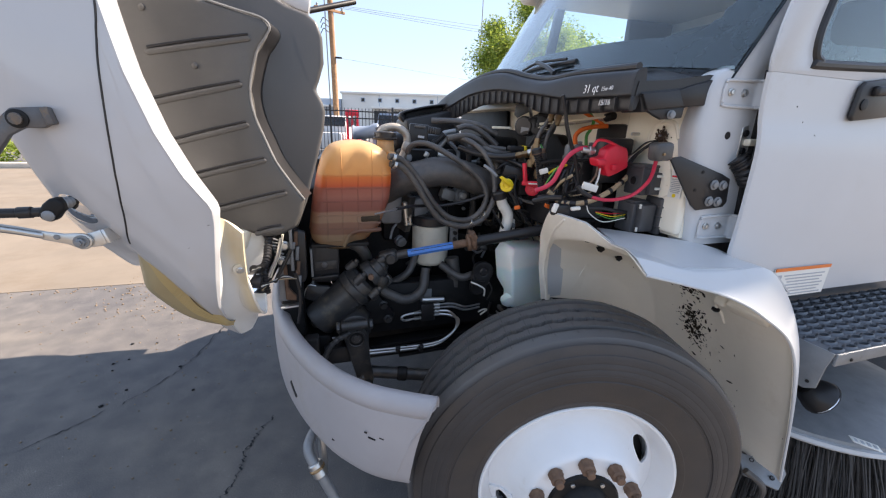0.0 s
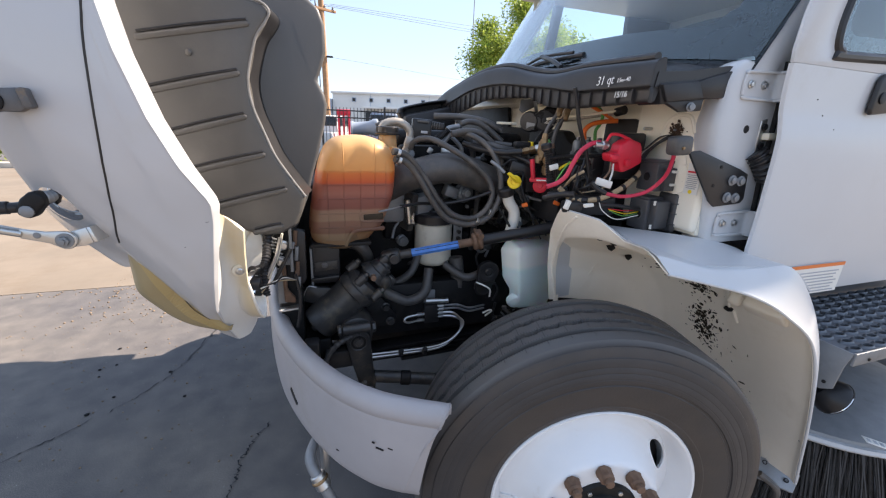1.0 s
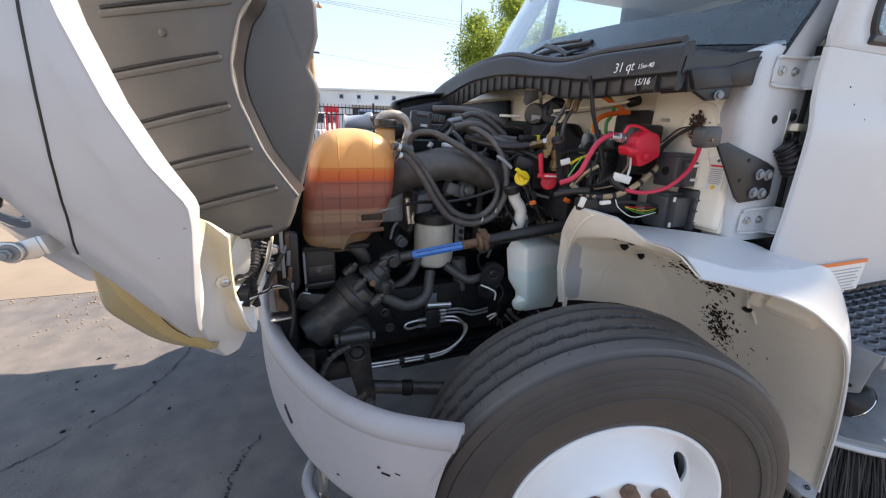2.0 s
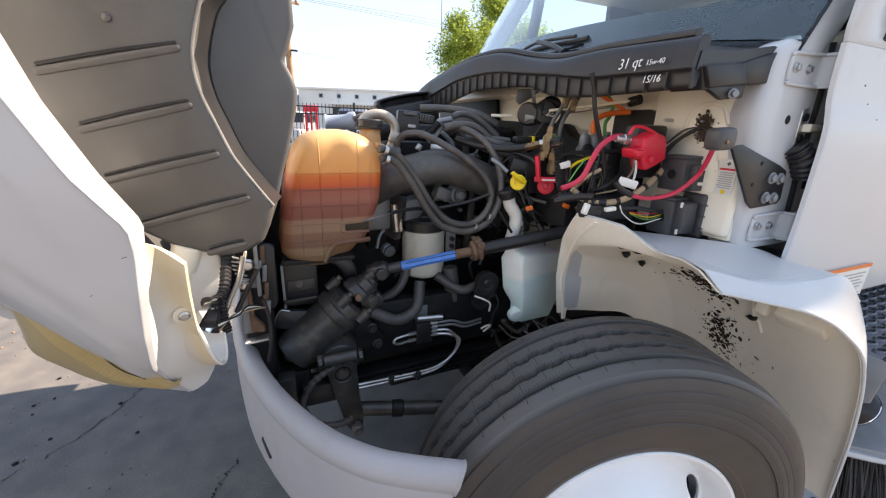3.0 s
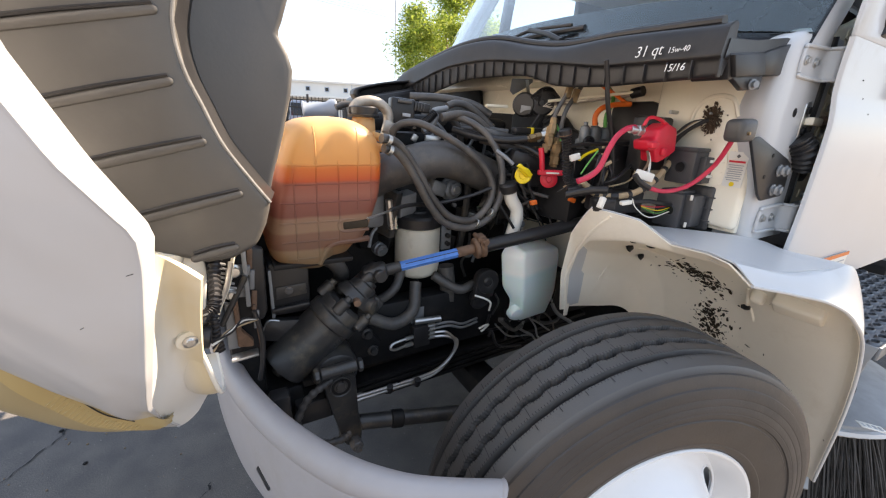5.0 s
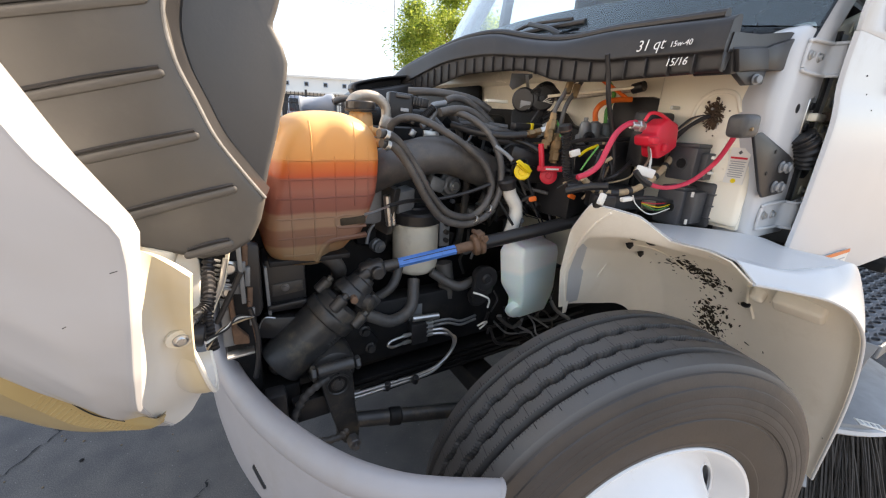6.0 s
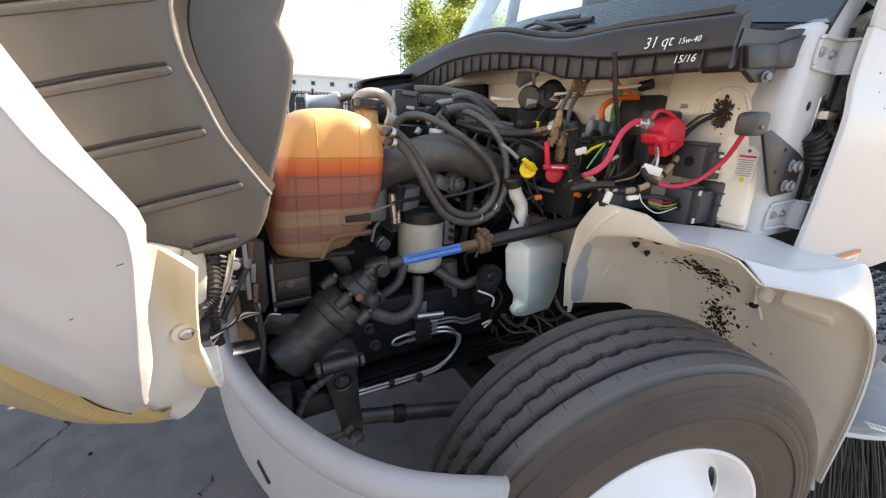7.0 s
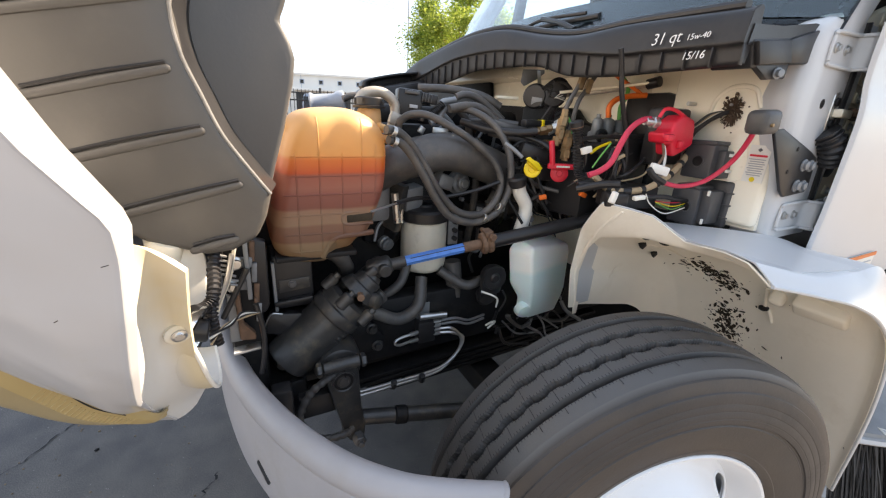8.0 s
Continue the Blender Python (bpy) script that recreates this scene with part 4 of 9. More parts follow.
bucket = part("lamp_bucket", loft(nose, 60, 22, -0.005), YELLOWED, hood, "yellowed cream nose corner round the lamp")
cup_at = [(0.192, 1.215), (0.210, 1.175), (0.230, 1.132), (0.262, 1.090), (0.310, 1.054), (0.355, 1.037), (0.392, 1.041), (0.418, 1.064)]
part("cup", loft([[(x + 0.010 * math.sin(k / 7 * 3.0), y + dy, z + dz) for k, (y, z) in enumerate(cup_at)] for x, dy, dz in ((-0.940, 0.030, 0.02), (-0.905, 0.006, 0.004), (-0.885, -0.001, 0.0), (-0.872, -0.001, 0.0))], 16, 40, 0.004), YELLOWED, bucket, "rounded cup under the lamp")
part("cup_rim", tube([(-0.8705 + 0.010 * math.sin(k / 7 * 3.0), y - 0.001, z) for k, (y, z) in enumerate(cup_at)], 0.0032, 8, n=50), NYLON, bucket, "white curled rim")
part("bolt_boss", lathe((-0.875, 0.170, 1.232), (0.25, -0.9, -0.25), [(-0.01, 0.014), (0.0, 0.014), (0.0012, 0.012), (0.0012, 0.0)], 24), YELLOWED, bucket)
part("bolt", lathe((-0.8745, 0.1695, 1.2315), (0.25, -0.9, -0.25), [(0, 0.0085), (0.002, 0.0085), (0.003, 0.006), (0.0045, 0.005), (0.005, 0.0)], 12), STEEL, bucket)
lamp = thing("headlamp", (-0.93, 0.35, 1.0), "headlamp with a yellowed lens, set in the tilted hood", "headlamp")
part("housing", slab([(-0.955, 0.52, 1.245), (-0.913, 0.53, 1.231), (-0.880, 0.53, 1.219), (-0.869, 0.53, 1.206), (-0.871, 0.53, 1.17), (-0.880, 0.53, 1.11), (-0.896, 0.53, 1.04), (-0.955, 0.52, 1.04)], (-0.02, 0.05, 0), 0.008, 3), NYLON, lamp, "white plastic lamp housing")
part("housing_hole", lathe((-0.908, 0.529, 1.197), (0.1, -1, 0.1), [(0, 0.013), (0.001, 0.013), (0.001, 0.010)], 18), BLACK, lamp, "dark hole in the housing")
part("reflector_rim", lathe((-0.905, 0.405, 1.110), (0.75, -0.25, -0.35), [(0, 0.046), (0.01, 0.052), (0.016, 0.054), (0.018, 0.050), (0.008, 0.043)], 28, caps=False), CHROME, lamp)
part("bulb_holder", rod((-0.905, 0.40, 1.115), (-0.872, 0.40, 1.107), 0.020), BLACK, lamp)
part("adjuster", lathe((-0.950, 0.525, 1.185), (0.38, -0.05, 1), [(0, 0.030), (0.055, 0.030), (0.060, 0.028), (0.061, 0.020), (0.056, 0.017), (0.056, 0.0)], 28), CREAM, lamp, "cream plastic cap")
LENS_BACK = Vector((0.45, 0.65, 0.60)) * 0.004
lens_edge = [Vector(p) for p in ((-1.045, 0.148, 1.302), (-1.015, 0.140, 1.268), (-1.002, 0.150, 1.238), (-0.991, 0.171, 1.197), (-0.977, 0.197, 1.142), (-0.958, 0.216, 1.102), (-0.943, 0.246, 1.054), (-0.938, 0.268, 1.034))]
lens_far = [Vector(p) for p in ((-1.056, 0.160, 1.287), (-1.066, 0.185, 1.238), (-1.069, 0.200, 1.190), (-1.056, 0.235, 1.140), (-1.036, 0.257, 1.101), (-1.006, 0.266, 1.069), (-0.960, 0.271, 1.040), (-0.942, 0.272, 1.030))]


for row in (lens_edge, lens_far):
    for k, f in ((-3, 1.0), (-2, 2.5), (-1, 4.0)):
        row[k] = row[k] + LENS_BACK * f


def lens_row(a, b, *shares):
    """Places across the lens between its hood edge and its outer edge, swelling a little."""
    swell = Vector((-0.45, -0.65, -0.60)).normalized() * 0.16 * (b - a).length
    return [a + (b - a) * f + swell * 4 * f * (1 - f) for f in shares]


lens = part("lens", loft([[p + LENS_BACK for p in lens_row(a, b, 0.19, 0.28, 0.55, 0.8, 1.0)] + [b + LENS_BACK * 6] for a, b in zip(lens_edge, lens_far)], 50, 24, 0.003), LENS, lamp, "hazed yellowed lens")
rim = part("lens_rim", loft([[a + LENS_BACK * 2.5 + (a - b) * 0.06] + lens_row(a, b, 0.0, 0.11, 0.22) + [lens_row(a, b, 0.23)[0] + LENS_BACK * 1.2] for a, b in zip(lens_edge, lens_far)], 50, 16, 0.002, tight=0.5), LENSRIM, lens, "deep yellow lens border")
across = [spline([lens_row(a, b, f)[0] for a, b in zip(lens_edge, lens_far)], 60) for f in (0.04, 0.20)]
for k in range(24, 46):
    part("lens_flute", tube([Vector(across[0][k]), Vector(across[1][k])], 0.0011, 5), LENSRIM, rim)
part("lens_gap", tube([a + Vector((0.001, -0.001, 0.001)) for a in lens_edge[3:6]], 0.0008, 6, n=30), BLACK, lens, "dark gap along the hood")
single("lamp_harness", tube([(-0.850, 0.53, 1.225), (-0.859, 0.50, 1.186), (-0.859, 0.46, 1.163), (-0.866, 0.44, 1.143), (-0.880, 0.42, 1.140), (-0.890, 0.40, 1.148)], 0.0105, 10, wave=0.0018, pitch=0.009), BLACK, "black corrugated harness behind the headlamp", "cable")
single("lamp_harness", tube([(-0.862, 0.45, 1.152), (-0.866, 0.43, 1.125), (-0.867, 0.43, 1.092), (-0.864, 0.43, 1.060)], 0.0088, 10, wave=0.0018, pitch=0.008), BLACK, "black corrugated harness behind the headlamp", "cable")
for k in range(4):
    single("thin_wire", tube([(-0.87, 0.38, 1.09 + 0.006 * k), (-0.85 + 0.004 * k, 0.42, 1.10), (-0.82, 0.47, 1.085 + 0.004 * k), (-0.79, 0.53, 1.06)], 0.0022, 6), (TAN, BLACK, NYLON, BLACK)[k], "thin loose wire from the headlamp plug", "wire", "lamp wires")

# hood mirror arms
arm = thing("mirror_rod", (-1.12, 0.10, 1.39), "black mirror rod clamped to a chrome base on the hood", "mirror rod")
part("rod", tube([(-1.5, 0.03, 1.400), (-1.30, 0.06, 1.394), (-1.17, 0.076, 1.390), (-1.134, 0.078, 1.391)], 0.0080, 12), BLACK, arm)
part("rod_sleeve", rod((-1.172, 0.076, 1.390), (-1.152, 0.077, 1.3905), 0.0098, 12), BLACK, arm)
clamp = part("clamp", slab([(-1.142, 0.066, 1.390), (-1.133, 0.066, 1.405), (-1.122, 0.066, 1.414), (-1.112, 0.066, 1.416), (-1.104, 0.066, 1.408), (-1.104, 0.066, 1.396), (-1.113, 0.066, 1.387), (-1.120, 0.066, 1.377), (-1.130, 0.066, 1.374), (-1.140, 0.066, 1.380)], (0, 0.022, 0), 0.005, 3), GRIME, arm, "black two-part clamp")
part("clamp_screw", lathe((-1.127, 0.067, 1.386), (0, -1, 0), [(0, 0.009), (0.003, 0.009), (0.005, 0.006), (0.005, 0.0)], 14), DULLSTEEL, clamp)
part("stem", rod((-1.112, 0.080, 1.404), (-1.104, 0.110, 1.402), 0.010, 14), DULLSTEEL, arm)
part("base", lathe((-1.098, 0.108, 1.400), (-0.42, -0.85, -0.25), [(-0.01, 0.040), (0.005, 0.040), (0.008, 0.037), (0.014, 0.027), (0.019, 0.012), (0.020, 0.0)], 32), CHROME, arm, "chrome domed base")
part("base_gasket", lathe((-1.096, 0.111, 1.401), (-0.42, -0.85, -0.25), [(-0.02, 0.042), (0.003, 0.043), (0.005, 0.041)], 32), BLACK, arm)
arm = thing("mirror_stay", (-1.10, 0.10, 1.32), "bright flattened steel mirror stay bolted to the hood", "mirror stay")
part("rod", tube([(-1.5, 0.02, 1.446), (-1.34, 0.055, 1.402), (-1.206, 0.085, 1.363), (-1.150, 0.086, 1.348)], 0.0082, 12, r1=0.0070), STEEL, arm)
eye = [(-1.152, 0.081, 1.356), (-1.122, 0.081, 1.350), (-1.104, 0.081, 1.350)]
eye += [(-1.099 + 0.0150 * math.cos(radians(q)), 0.081, 1.335 + 0.0150 * math.sin(radians(q))) for q in range(75, -106, -20)]
eye += [(-1.120, 0.081, 1.331), (-1.154, 0.081, 1.341)]
plate = part("eye", slab(eye, (0, 0.006, 0), 0.002, 2), STEEL, arm, "flattened eye")
part("eye_dimple", lathe((-1.132, 0.0805, 1.345), (0, -1, 0), [(0, 0.005), (0.0008, 0.004), (0.0008, 0.0)], 12), DULLSTEEL, plate)
part("foot", slab([(-1.110, 0.088, 1.320), (-1.104, 0.088, 1.344), (-1.072, 0.088, 1.354), (-1.066, 0.088, 1.328), (-1.076, 0.088, 1.323)], (0, 0.006, 0), 0.002, 2), STEEL, arm)
part("foot_bend", slab([(-1.072, 0.088, 1.354), (-1.066, 0.088, 1.328), (-1.052, 0.118, 1.332), (-1.058, 0.118, 1.356)], (0.004, 0.002, 0), 0.001), STEEL, arm)
part("washer", lathe((-1.099, 0.0805, 1.335), (0, -1, 0), [(0, 0.0120), (0.002, 0.0120), (0.0022, 0.009)], 20), DULLSTEEL, arm)
part("bolt", lathe((-1.099, 0.079, 1.335), (0, -1, 0), [(0, 0.0080), (0.006, 0.0080), (0.007, 0.005), (0.011, 0.005), (0.012, 0)], 6), DULLSTEEL, arm)
bk = thing("mirror_bracket", (-1.10, 0.04, 1.53), "dull steel mirror bracket with a bolt on the hood", "bracket")
part("plate", slab([(-1.22, 0.020, 1.43), (-1.145, 0.024, 1.518), (-1.130, 0.026, 1.542), (-1.117, 0.028, 1.555), (-1.078, 0.028, 1.558), (-1.073, 0.028, 1.533), (-1.082, 0.028, 1.527), (-1.106, 0.028, 1.527), (-1.124, 0.026, 1.516), (-1.20, 0.020, 1.41)], (0, 0.012, 0), 0.003), DARKSTEEL, bk)
part("lug", block((-1.073, 0.032, 1.545), (0.010, 0.022, 0.026), (0, -10, 10), 0.003), DARKSTEEL, bk)
part("washer", lathe((-1.109, 0.0275, 1.540), (0, -1, 0), [(0, 0.0135), (0.002, 0.0135), (0.003, 0.010)], 20), GRIME, bk)
part("bolt", lathe((-1.109, 0.026, 1.540), (0, -1, 0), [(0, 0.0085), (0.005, 0.0085), (0.007, 0)], 12), DARKSTEEL, bk)
part("corner_piece", slab([(-0.80, 0.62, 1.93), (-0.69, 0.62, 1.90), (-0.70, 0.62, 1.855), (-0.735, 0.62, 1.862), (-0.79, 0.62, 1.885)], (0, 0.06, 0), 0.006), HOODWHITE, hood)
single("hood_strut", rod((-0.735, 0.67, 1.862), (-0.55, 0.80, 1.945), 0.009), BLACK, "black hood strut rod", "strut")

# small scratches in the hood's paint
for a, d in (((-0.893, 0.060, 1.361), 0.0025), ((-0.932, 0.064, 1.318), 0.0012)):
    part("scratch", rod(Vector(a) - Vector((d, 0, 0)), Vector(a) + Vector((d, 0.0008, 0.001)), 0.0004, 6), BLACK, shell)


# ---- bumper ----
bumper = thing("bumper", (-0.7, 0.7, 0.58), "silver-grey wrap-round truck bumper with a rolled top edge", "bumper")
top_line = [(-0.452, 0.050), (-0.54, 0.098), (-0.62, 0.153), (-0.705, 0.246), (-0.785, 0.385), (-0.848, 0.545), (-0.887, 0.704), (-0.915, 0.90), (-0.925, 1.2)]
rings = []
for i, (x, y) in enumerate(top_line):
    a = Vector(top_line[max(i - 1, 0)])
    b = Vector(top_line[min(i + 1, len(top_line) - 1)])
    d = (b - a).normalized()
    o = Vector((-d.y, d.x)) if Vector((-d.y, d.x)).dot(Vector((-1, -1))) > 0 else Vector((d.y, -d.x))
    end = (1.0, 0.62, 0.32, 0.12, 0.0)[min(i, 4)]
    ring = []
    for off, z, fwd in ((-0.048, 0.835, 0.0), (-0.046, 0.862, 0.0), (-0.034, 0.877, 0.0), (-0.014, 0.880, 0.0), (0.001, 0.868, 0.005), (0.008, 0.850, 0.010), (0.006, 0.834, 0.016), (-0.001, 0.825, 0.020), (0.002, 0.812, 0.026), (0.006, 0.77, 0.05), (0.008, 0.70, 0.08), (0.004, 0.62, 0.105), (-0.01, 0.585, 0.115), (-0.03, 0.575, 0.115)):
        ring.append((x + o.x * off + d.x * fwd * end, y + o.y * off + d.y * fwd * end, z))
    rings.append(ring)
far = [[(x, 2.4 - y, z) for x, y, z in r] for r in rings[-2::-1]]
first = [Vector(p) for p in rings[0]]
core = sum(first, Vector()) / len(first)
out_dir = (Vector((*top_line[0], 0)) - Vector((*top_line[1], 0))).normalized()
for push, shrink in ((0.005, 0.10), (0.010, 0.26), (0.013, 0.5)):
    rings.insert(0, [tuple(p + out_dir * push + Vector(((core.x - p.x) * shrink, (core.y - p.y) * shrink, (core.z - p.z) * shrink * (0.30 if p.z > 0.8 else 0.04)))) for p in first])
part("skin", backed(loft(rings + far, 110, 56), 0.004, (-0.3, 1.2, 0.7)), BUMPER, bumper)
part("slot", block((-0.8195, 0.446, 0.699), (0.008, 0.060, 0.018), (32, 0, 22), 0.005), BLACK, bumper, "dark slot")
for x, y, z, s in ((-0.60, 0.138, 0.735, 0.022), (-0.575, 0.124, 0.742, 0.014), (-0.615, 0.146, 0.752, 0.008), (-0.70, 0.24, 0.66, 0.012)):
    part("scratch", block((x, y - 0.012, z), (s, 0.003, 0.004), (0, 8, -35), 0.0005), GRIME, bumper)
tow = thing("hose_pipe", (-0.70, 0.28, 0.2), "grey steel pipe with a coupling hung under the bumper", "pipe")
part("pipe", tube([(-0.74, 0.42, 0.57), (-0.772, 0.345, 0.578), (-0.778, 0.305, 0.556), (-0.74, 0.27, 0.48), (-0.66, 0.24, 0.28), (-0.60, 0.22, 0.12)], 0.016, 14), DULLSTEEL, tow)
part("coupling", rod((-0.764, 0.289, 0.530), (-0.744, 0.273, 0.488), 0.022, 18), STEEL, tow)
part("collar", rod((-0.758, 0.284, 0.517), (-0.753, 0.280, 0.507), 0.025, 18), BRASS, tow)
part("hanger", block((-0.74, 0.36, 0.50), (0.02, 0.03, 0.22), (0, 0, 20), 0.003), STEEL, tow)

# ---- cab fender ----
fender = thing("cab_fender", (0.5, 0.2, 0.41), "white cab fender over the wheel, cream and muddy inside", "fender")
F = [
    [(0.121, 0.500, 0.908), (0.085, 0.485, 1.05), (0.045, 0.435, 1.20), (0.018, 0.357, 1.295), (0.100, 0.270, 1.276), (0.150, 0.205, 1.226), (0.112, 0.100, 1.240), (0.078, 0.038, 1.242), (0.088, -0.004, 1.207)],
    [(0.150, 0.500, 0.905), (0.120, 0.485, 1.04), (0.090, 0.440, 1.14), (0.072, 0.385, 1.195), (0.122, 0.292, 1.214), (0.165, 0.210, 1.205), (0.150, 0.100, 1.215), (0.130, 0.025, 1.214), (0.132, -0.025, 1.199)],
    [(0.158, 0.515, 0.904), (0.128, 0.503, 1.040), (0.101, 0.462, 1.146), (0.088, 0.400, 1.208), (0.134, 0.305, 1.226), (0.176, 0.216, 1.213), (0.163, 0.100, 1.214), (0.145, 0.020, 1.212), (0.143, -0.030, 1.197)],
    [(0.22, 0.505, 0.90), (0.21, 0.490, 1.03), (0.20, 0.450, 1.12), (0.20, 0.380, 1.185), (0.20, 0.300, 1.205), (0.20, 0.210, 1.208), (0.20, 0.110, 1.210), (0.200, -0.018, 1.206), (0.185, -0.046, 1.188)],
    [(0.32, 0.505, 0.88), (0.32, 0.490, 1.01), (0.32, 0.450, 1.10), (0.32, 0.375, 1.165), (0.32, 0.300, 1.195), (0.32, 0.210, 1.205), (0.32, 0.110, 1.210), (0.325, -0.036, 1.204), (0.285, -0.078, 1.162)],
    [(0.45, 0.505, 0.85), (0.46, 0.490, 0.97), (0.47, 0.450, 1.06), (0.47, 0.375, 1.120), (0.465, 0.300, 1.150), (0.465, 0.210, 1.175), (0.46, 0.100, 1.188), (0.457, -0.050, 1.192), (0.400, -0.098, 1.105)],
    [(0.55, 0.505, 0.78), (0.58, 0.490, 0.87), (0.60, 0.450, 0.95), (0.612, 0.375, 1.00), (0.618, 0.300, 1.025), (0.618, 0.210, 1.040), (0.610, 0.100, 1.035), (0.597, -0.072, 1.015), (0.560, -0.104, 0.985)],
    [(0.61, 0.505, 0.65), (0.66, 0.490, 0.70), (0.69, 0.450, 0.75), (0.708, 0.375, 0.79), (0.718, 0.300, 0.81), (0.72, 0.210, 0.82), (0.71, 0.100, 0.80), (0.675, -0.085, 0.775), (0.654, -0.108, 0.768)],
    [(0.63, 0.505, 0.42), (0.68, 0.490, 0.42), (0.715, 0.450, 0.42), (0.738, 0.375, 0.42), (0.750, 0.300, 0.42), (0.765, 0.210, 0.42), (0.778, 0.100, 0.418), (0.788, -0.070, 0.416), (0.776, -0.092, 0.416)],
]
fen_in = part("inner_skin", loft(F, 70, 65, 0.003, tight=0.75), DUSTY, fender, "dusty cream inner skin")
part("outer_skin", loft([[(x + (0.012 if 0 < i and j < 8 else 0.001), y - (0.005 if j == 8 else 0.008 if j == 7 else 0), z + (0.002 if j == 8 else 0.004 if i == 0 else 0.012)) for j, (x, y, z) in enumerate(r)] for i, r in enumerate([F[0]] + F[3:])], 70, 65, 0.003, tight=0.75), WHITE, fender)
part("edge_bead", tube([(r[-1][0], r[-1][1] - 0.0030, r[-1][2] + 0.0005) for r in F], 0.0042, 8, n=90), WHITE, fender)
part("top_deck", loft([[(0.12, 0.02, 1.216), (0.14, 0.14, 1.224), (0.18, 0.26, 1.23), (0.22, 0.36, 1.23)], [(0.30, -0.03, 1.216), (0.31, 0.08, 1.220), (0.33, 0.14, 1.226), (0.36, 0.18, 1.235)], [(0.46, -0.05, 1.205), (0.47, 0.03, 1.205), (0.48, 0.09, 1.205), (0.49, 0.13, 1.21)], [(0.56, -0.058, 1.135), (0.57, 0.03, 1.14), (0.58, 0.08, 1.15), (0.60, 0.12, 1.16)]], 30, 16, 0.004), WHITE, fender)
part("face_ridge", tube([(0.054, 0.320, 1.279), (0.052, 0.362, 1.236), (0.066, 0.409, 1.176), (0.091, 0.454, 1.103), (0.104, 0.480, 1.043), (0.124, 0.488, 0.977), (0.143, 0.493, 0.919)], 0.0045, 8, n=40), DUSTY, fender)
part("corner_tab", slab([(0.136, 0.492, 0.925), (0.158, 0.492, 0.925), (0.158, 0.494, 0.880), (0.142, 0.494, 0.880)], (0, 0.005, 0), 0.002), DUSTY, fender)
part("moulded_box", block((0.598, 0.045, 1.026), (0.060, 0.120, 0.050), (0, 42, 3), 0.010, segments=3), DUSTY, fender)
part("moulded_boss", block((0.622, 0.152, 1.022), (0.034, 0.040, 0.070), (0, 32, 0), 0.014, segments=4), DUSTY, fender)
part("moulded_crease", tube([(0.618, 0.185, 1.028), (0.648, 0.186, 0.965), (0.664, 0.178, 0.945), (0.684, 0.168, 0.905)], 0.0055, 8, n=24), DUSTY, fender)
part("moulded_crease", tube([(0.120, 0.30, 1.209), (0.19, 0.37, 1.187), (0.29, 0.415, 1.135), (0.30, 0.46, 1.09), (0.28, 0.492, 0.99)], 0.0022, 8, n=40), DUSTY, fender)
part("moulded_crease", tube([(0.30, 0.410, 1.138), (0.42, 0.405, 1.108), (0.52, 0.39, 1.065), (0.60, 0.36, 1.01)], 0.0025, 8, n=30), DUSTY, fender)
for p, w in (((0.284, 0.402, 1.142), 0.022), ((0.407, 0.436, 1.086), 0.020)):
    part("broken_clip", slab([(p[0] - w, p[1], p[2] + 0.006), (p[0] + w * 0.5, p[1], p[2] + 0.008), (p[0] + w, p[1] + 0.004, p[2] - 0.004), (p[0] + w * 0.2, p[1] + 0.003, p[2] - 0.014), (p[0] - w * 0.6, p[1], p[2] - 0.006)], (0.001, -0.005, -0.005), 0.001), GRIME, fender)
for p in ((0.655, 0.19, 0.955), (0.37, 0.12, 1.185), (0.14, 0.30, 1.215), (0.16, 0.26, 1.21)):
    part("clip", lathe(p, (-0.5, -0.2, -0.6), [(0, 0.014), (0.008, 0.013), (0.012, 0.006), (0.013, 0)], 12), GRIME, fender)
skin_tree = BVHTree.FromPolygons([v.co for v in fen_in.data.vertices], [p.vertices for p in fen_in.data.polygons])
rng = random.Random(11)
bm = bmesh.new()
for a, b, wide, count in (((0.545, 0.395, 1.06), (0.650, 0.270, 0.982), 0.015, 260), ((0.53, 0.41, 1.06), (0.664, 0.235, 0.955), 0.030, 90), ((0.690, 0.310, 0.895), (0.715, 0.295, 0.815), 0.018, 150), ((0.715, 0.33, 0.80), (0.73, 0.255, 0.775), 0.020, 120), ((0.69, 0.32, 0.90), (0.73, 0.23, 0.70), 0.045, 60), ((0.56, 0.36, 1.04), (0.76, 0.05, 0.50), 0.10, 16)):
    for k in range(count):
        f = rng.random()
        at = Vector(a).lerp(Vector(b), f) + Vector((rng.gauss(0, wide), rng.gauss(0, wide), rng.gauss(0, wide)))
        loc, nor, _, _ = skin_tree.find_nearest(at)
        if nor.x > 0:
            nor = -nor
        t = (Vector(b) - Vector(a)).normalized()
        u = (t - nor * t.dot(nor)).normalized()
        v = nor.cross(u)
        turn = rng.gauss(0, 0.7)
        u, v = u * math.cos(turn) + v * math.sin(turn), v * math.cos(turn) - u * math.sin(turn)
        long = 0.003 + 0.010 * rng.random() ** 2
        thin = long * (0.25 + 0.35 * rng.random())
        n = 6
        rim = [bm.verts.new(loc + u * long * math.cos(q) * (0.7 + 0.5 * rng.random()) + v * thin * math.sin(q) * (0.7 + 0.5 * rng.random()) + nor * 0.0012) for q in [2 * math.pi * i / n for i in range(n)]]
        top = bm.verts.new(loc + nor * (0.003 + 0.002 * rng.random()))
        for i in range(n):
            bm.faces.new((rim[i], rim[(i + 1) % n], top))
tagged(part("leaf_mud", bm, MUD_SHADE, fen_in, "dried leaf mud stuck to the skin"), kind="stuff")
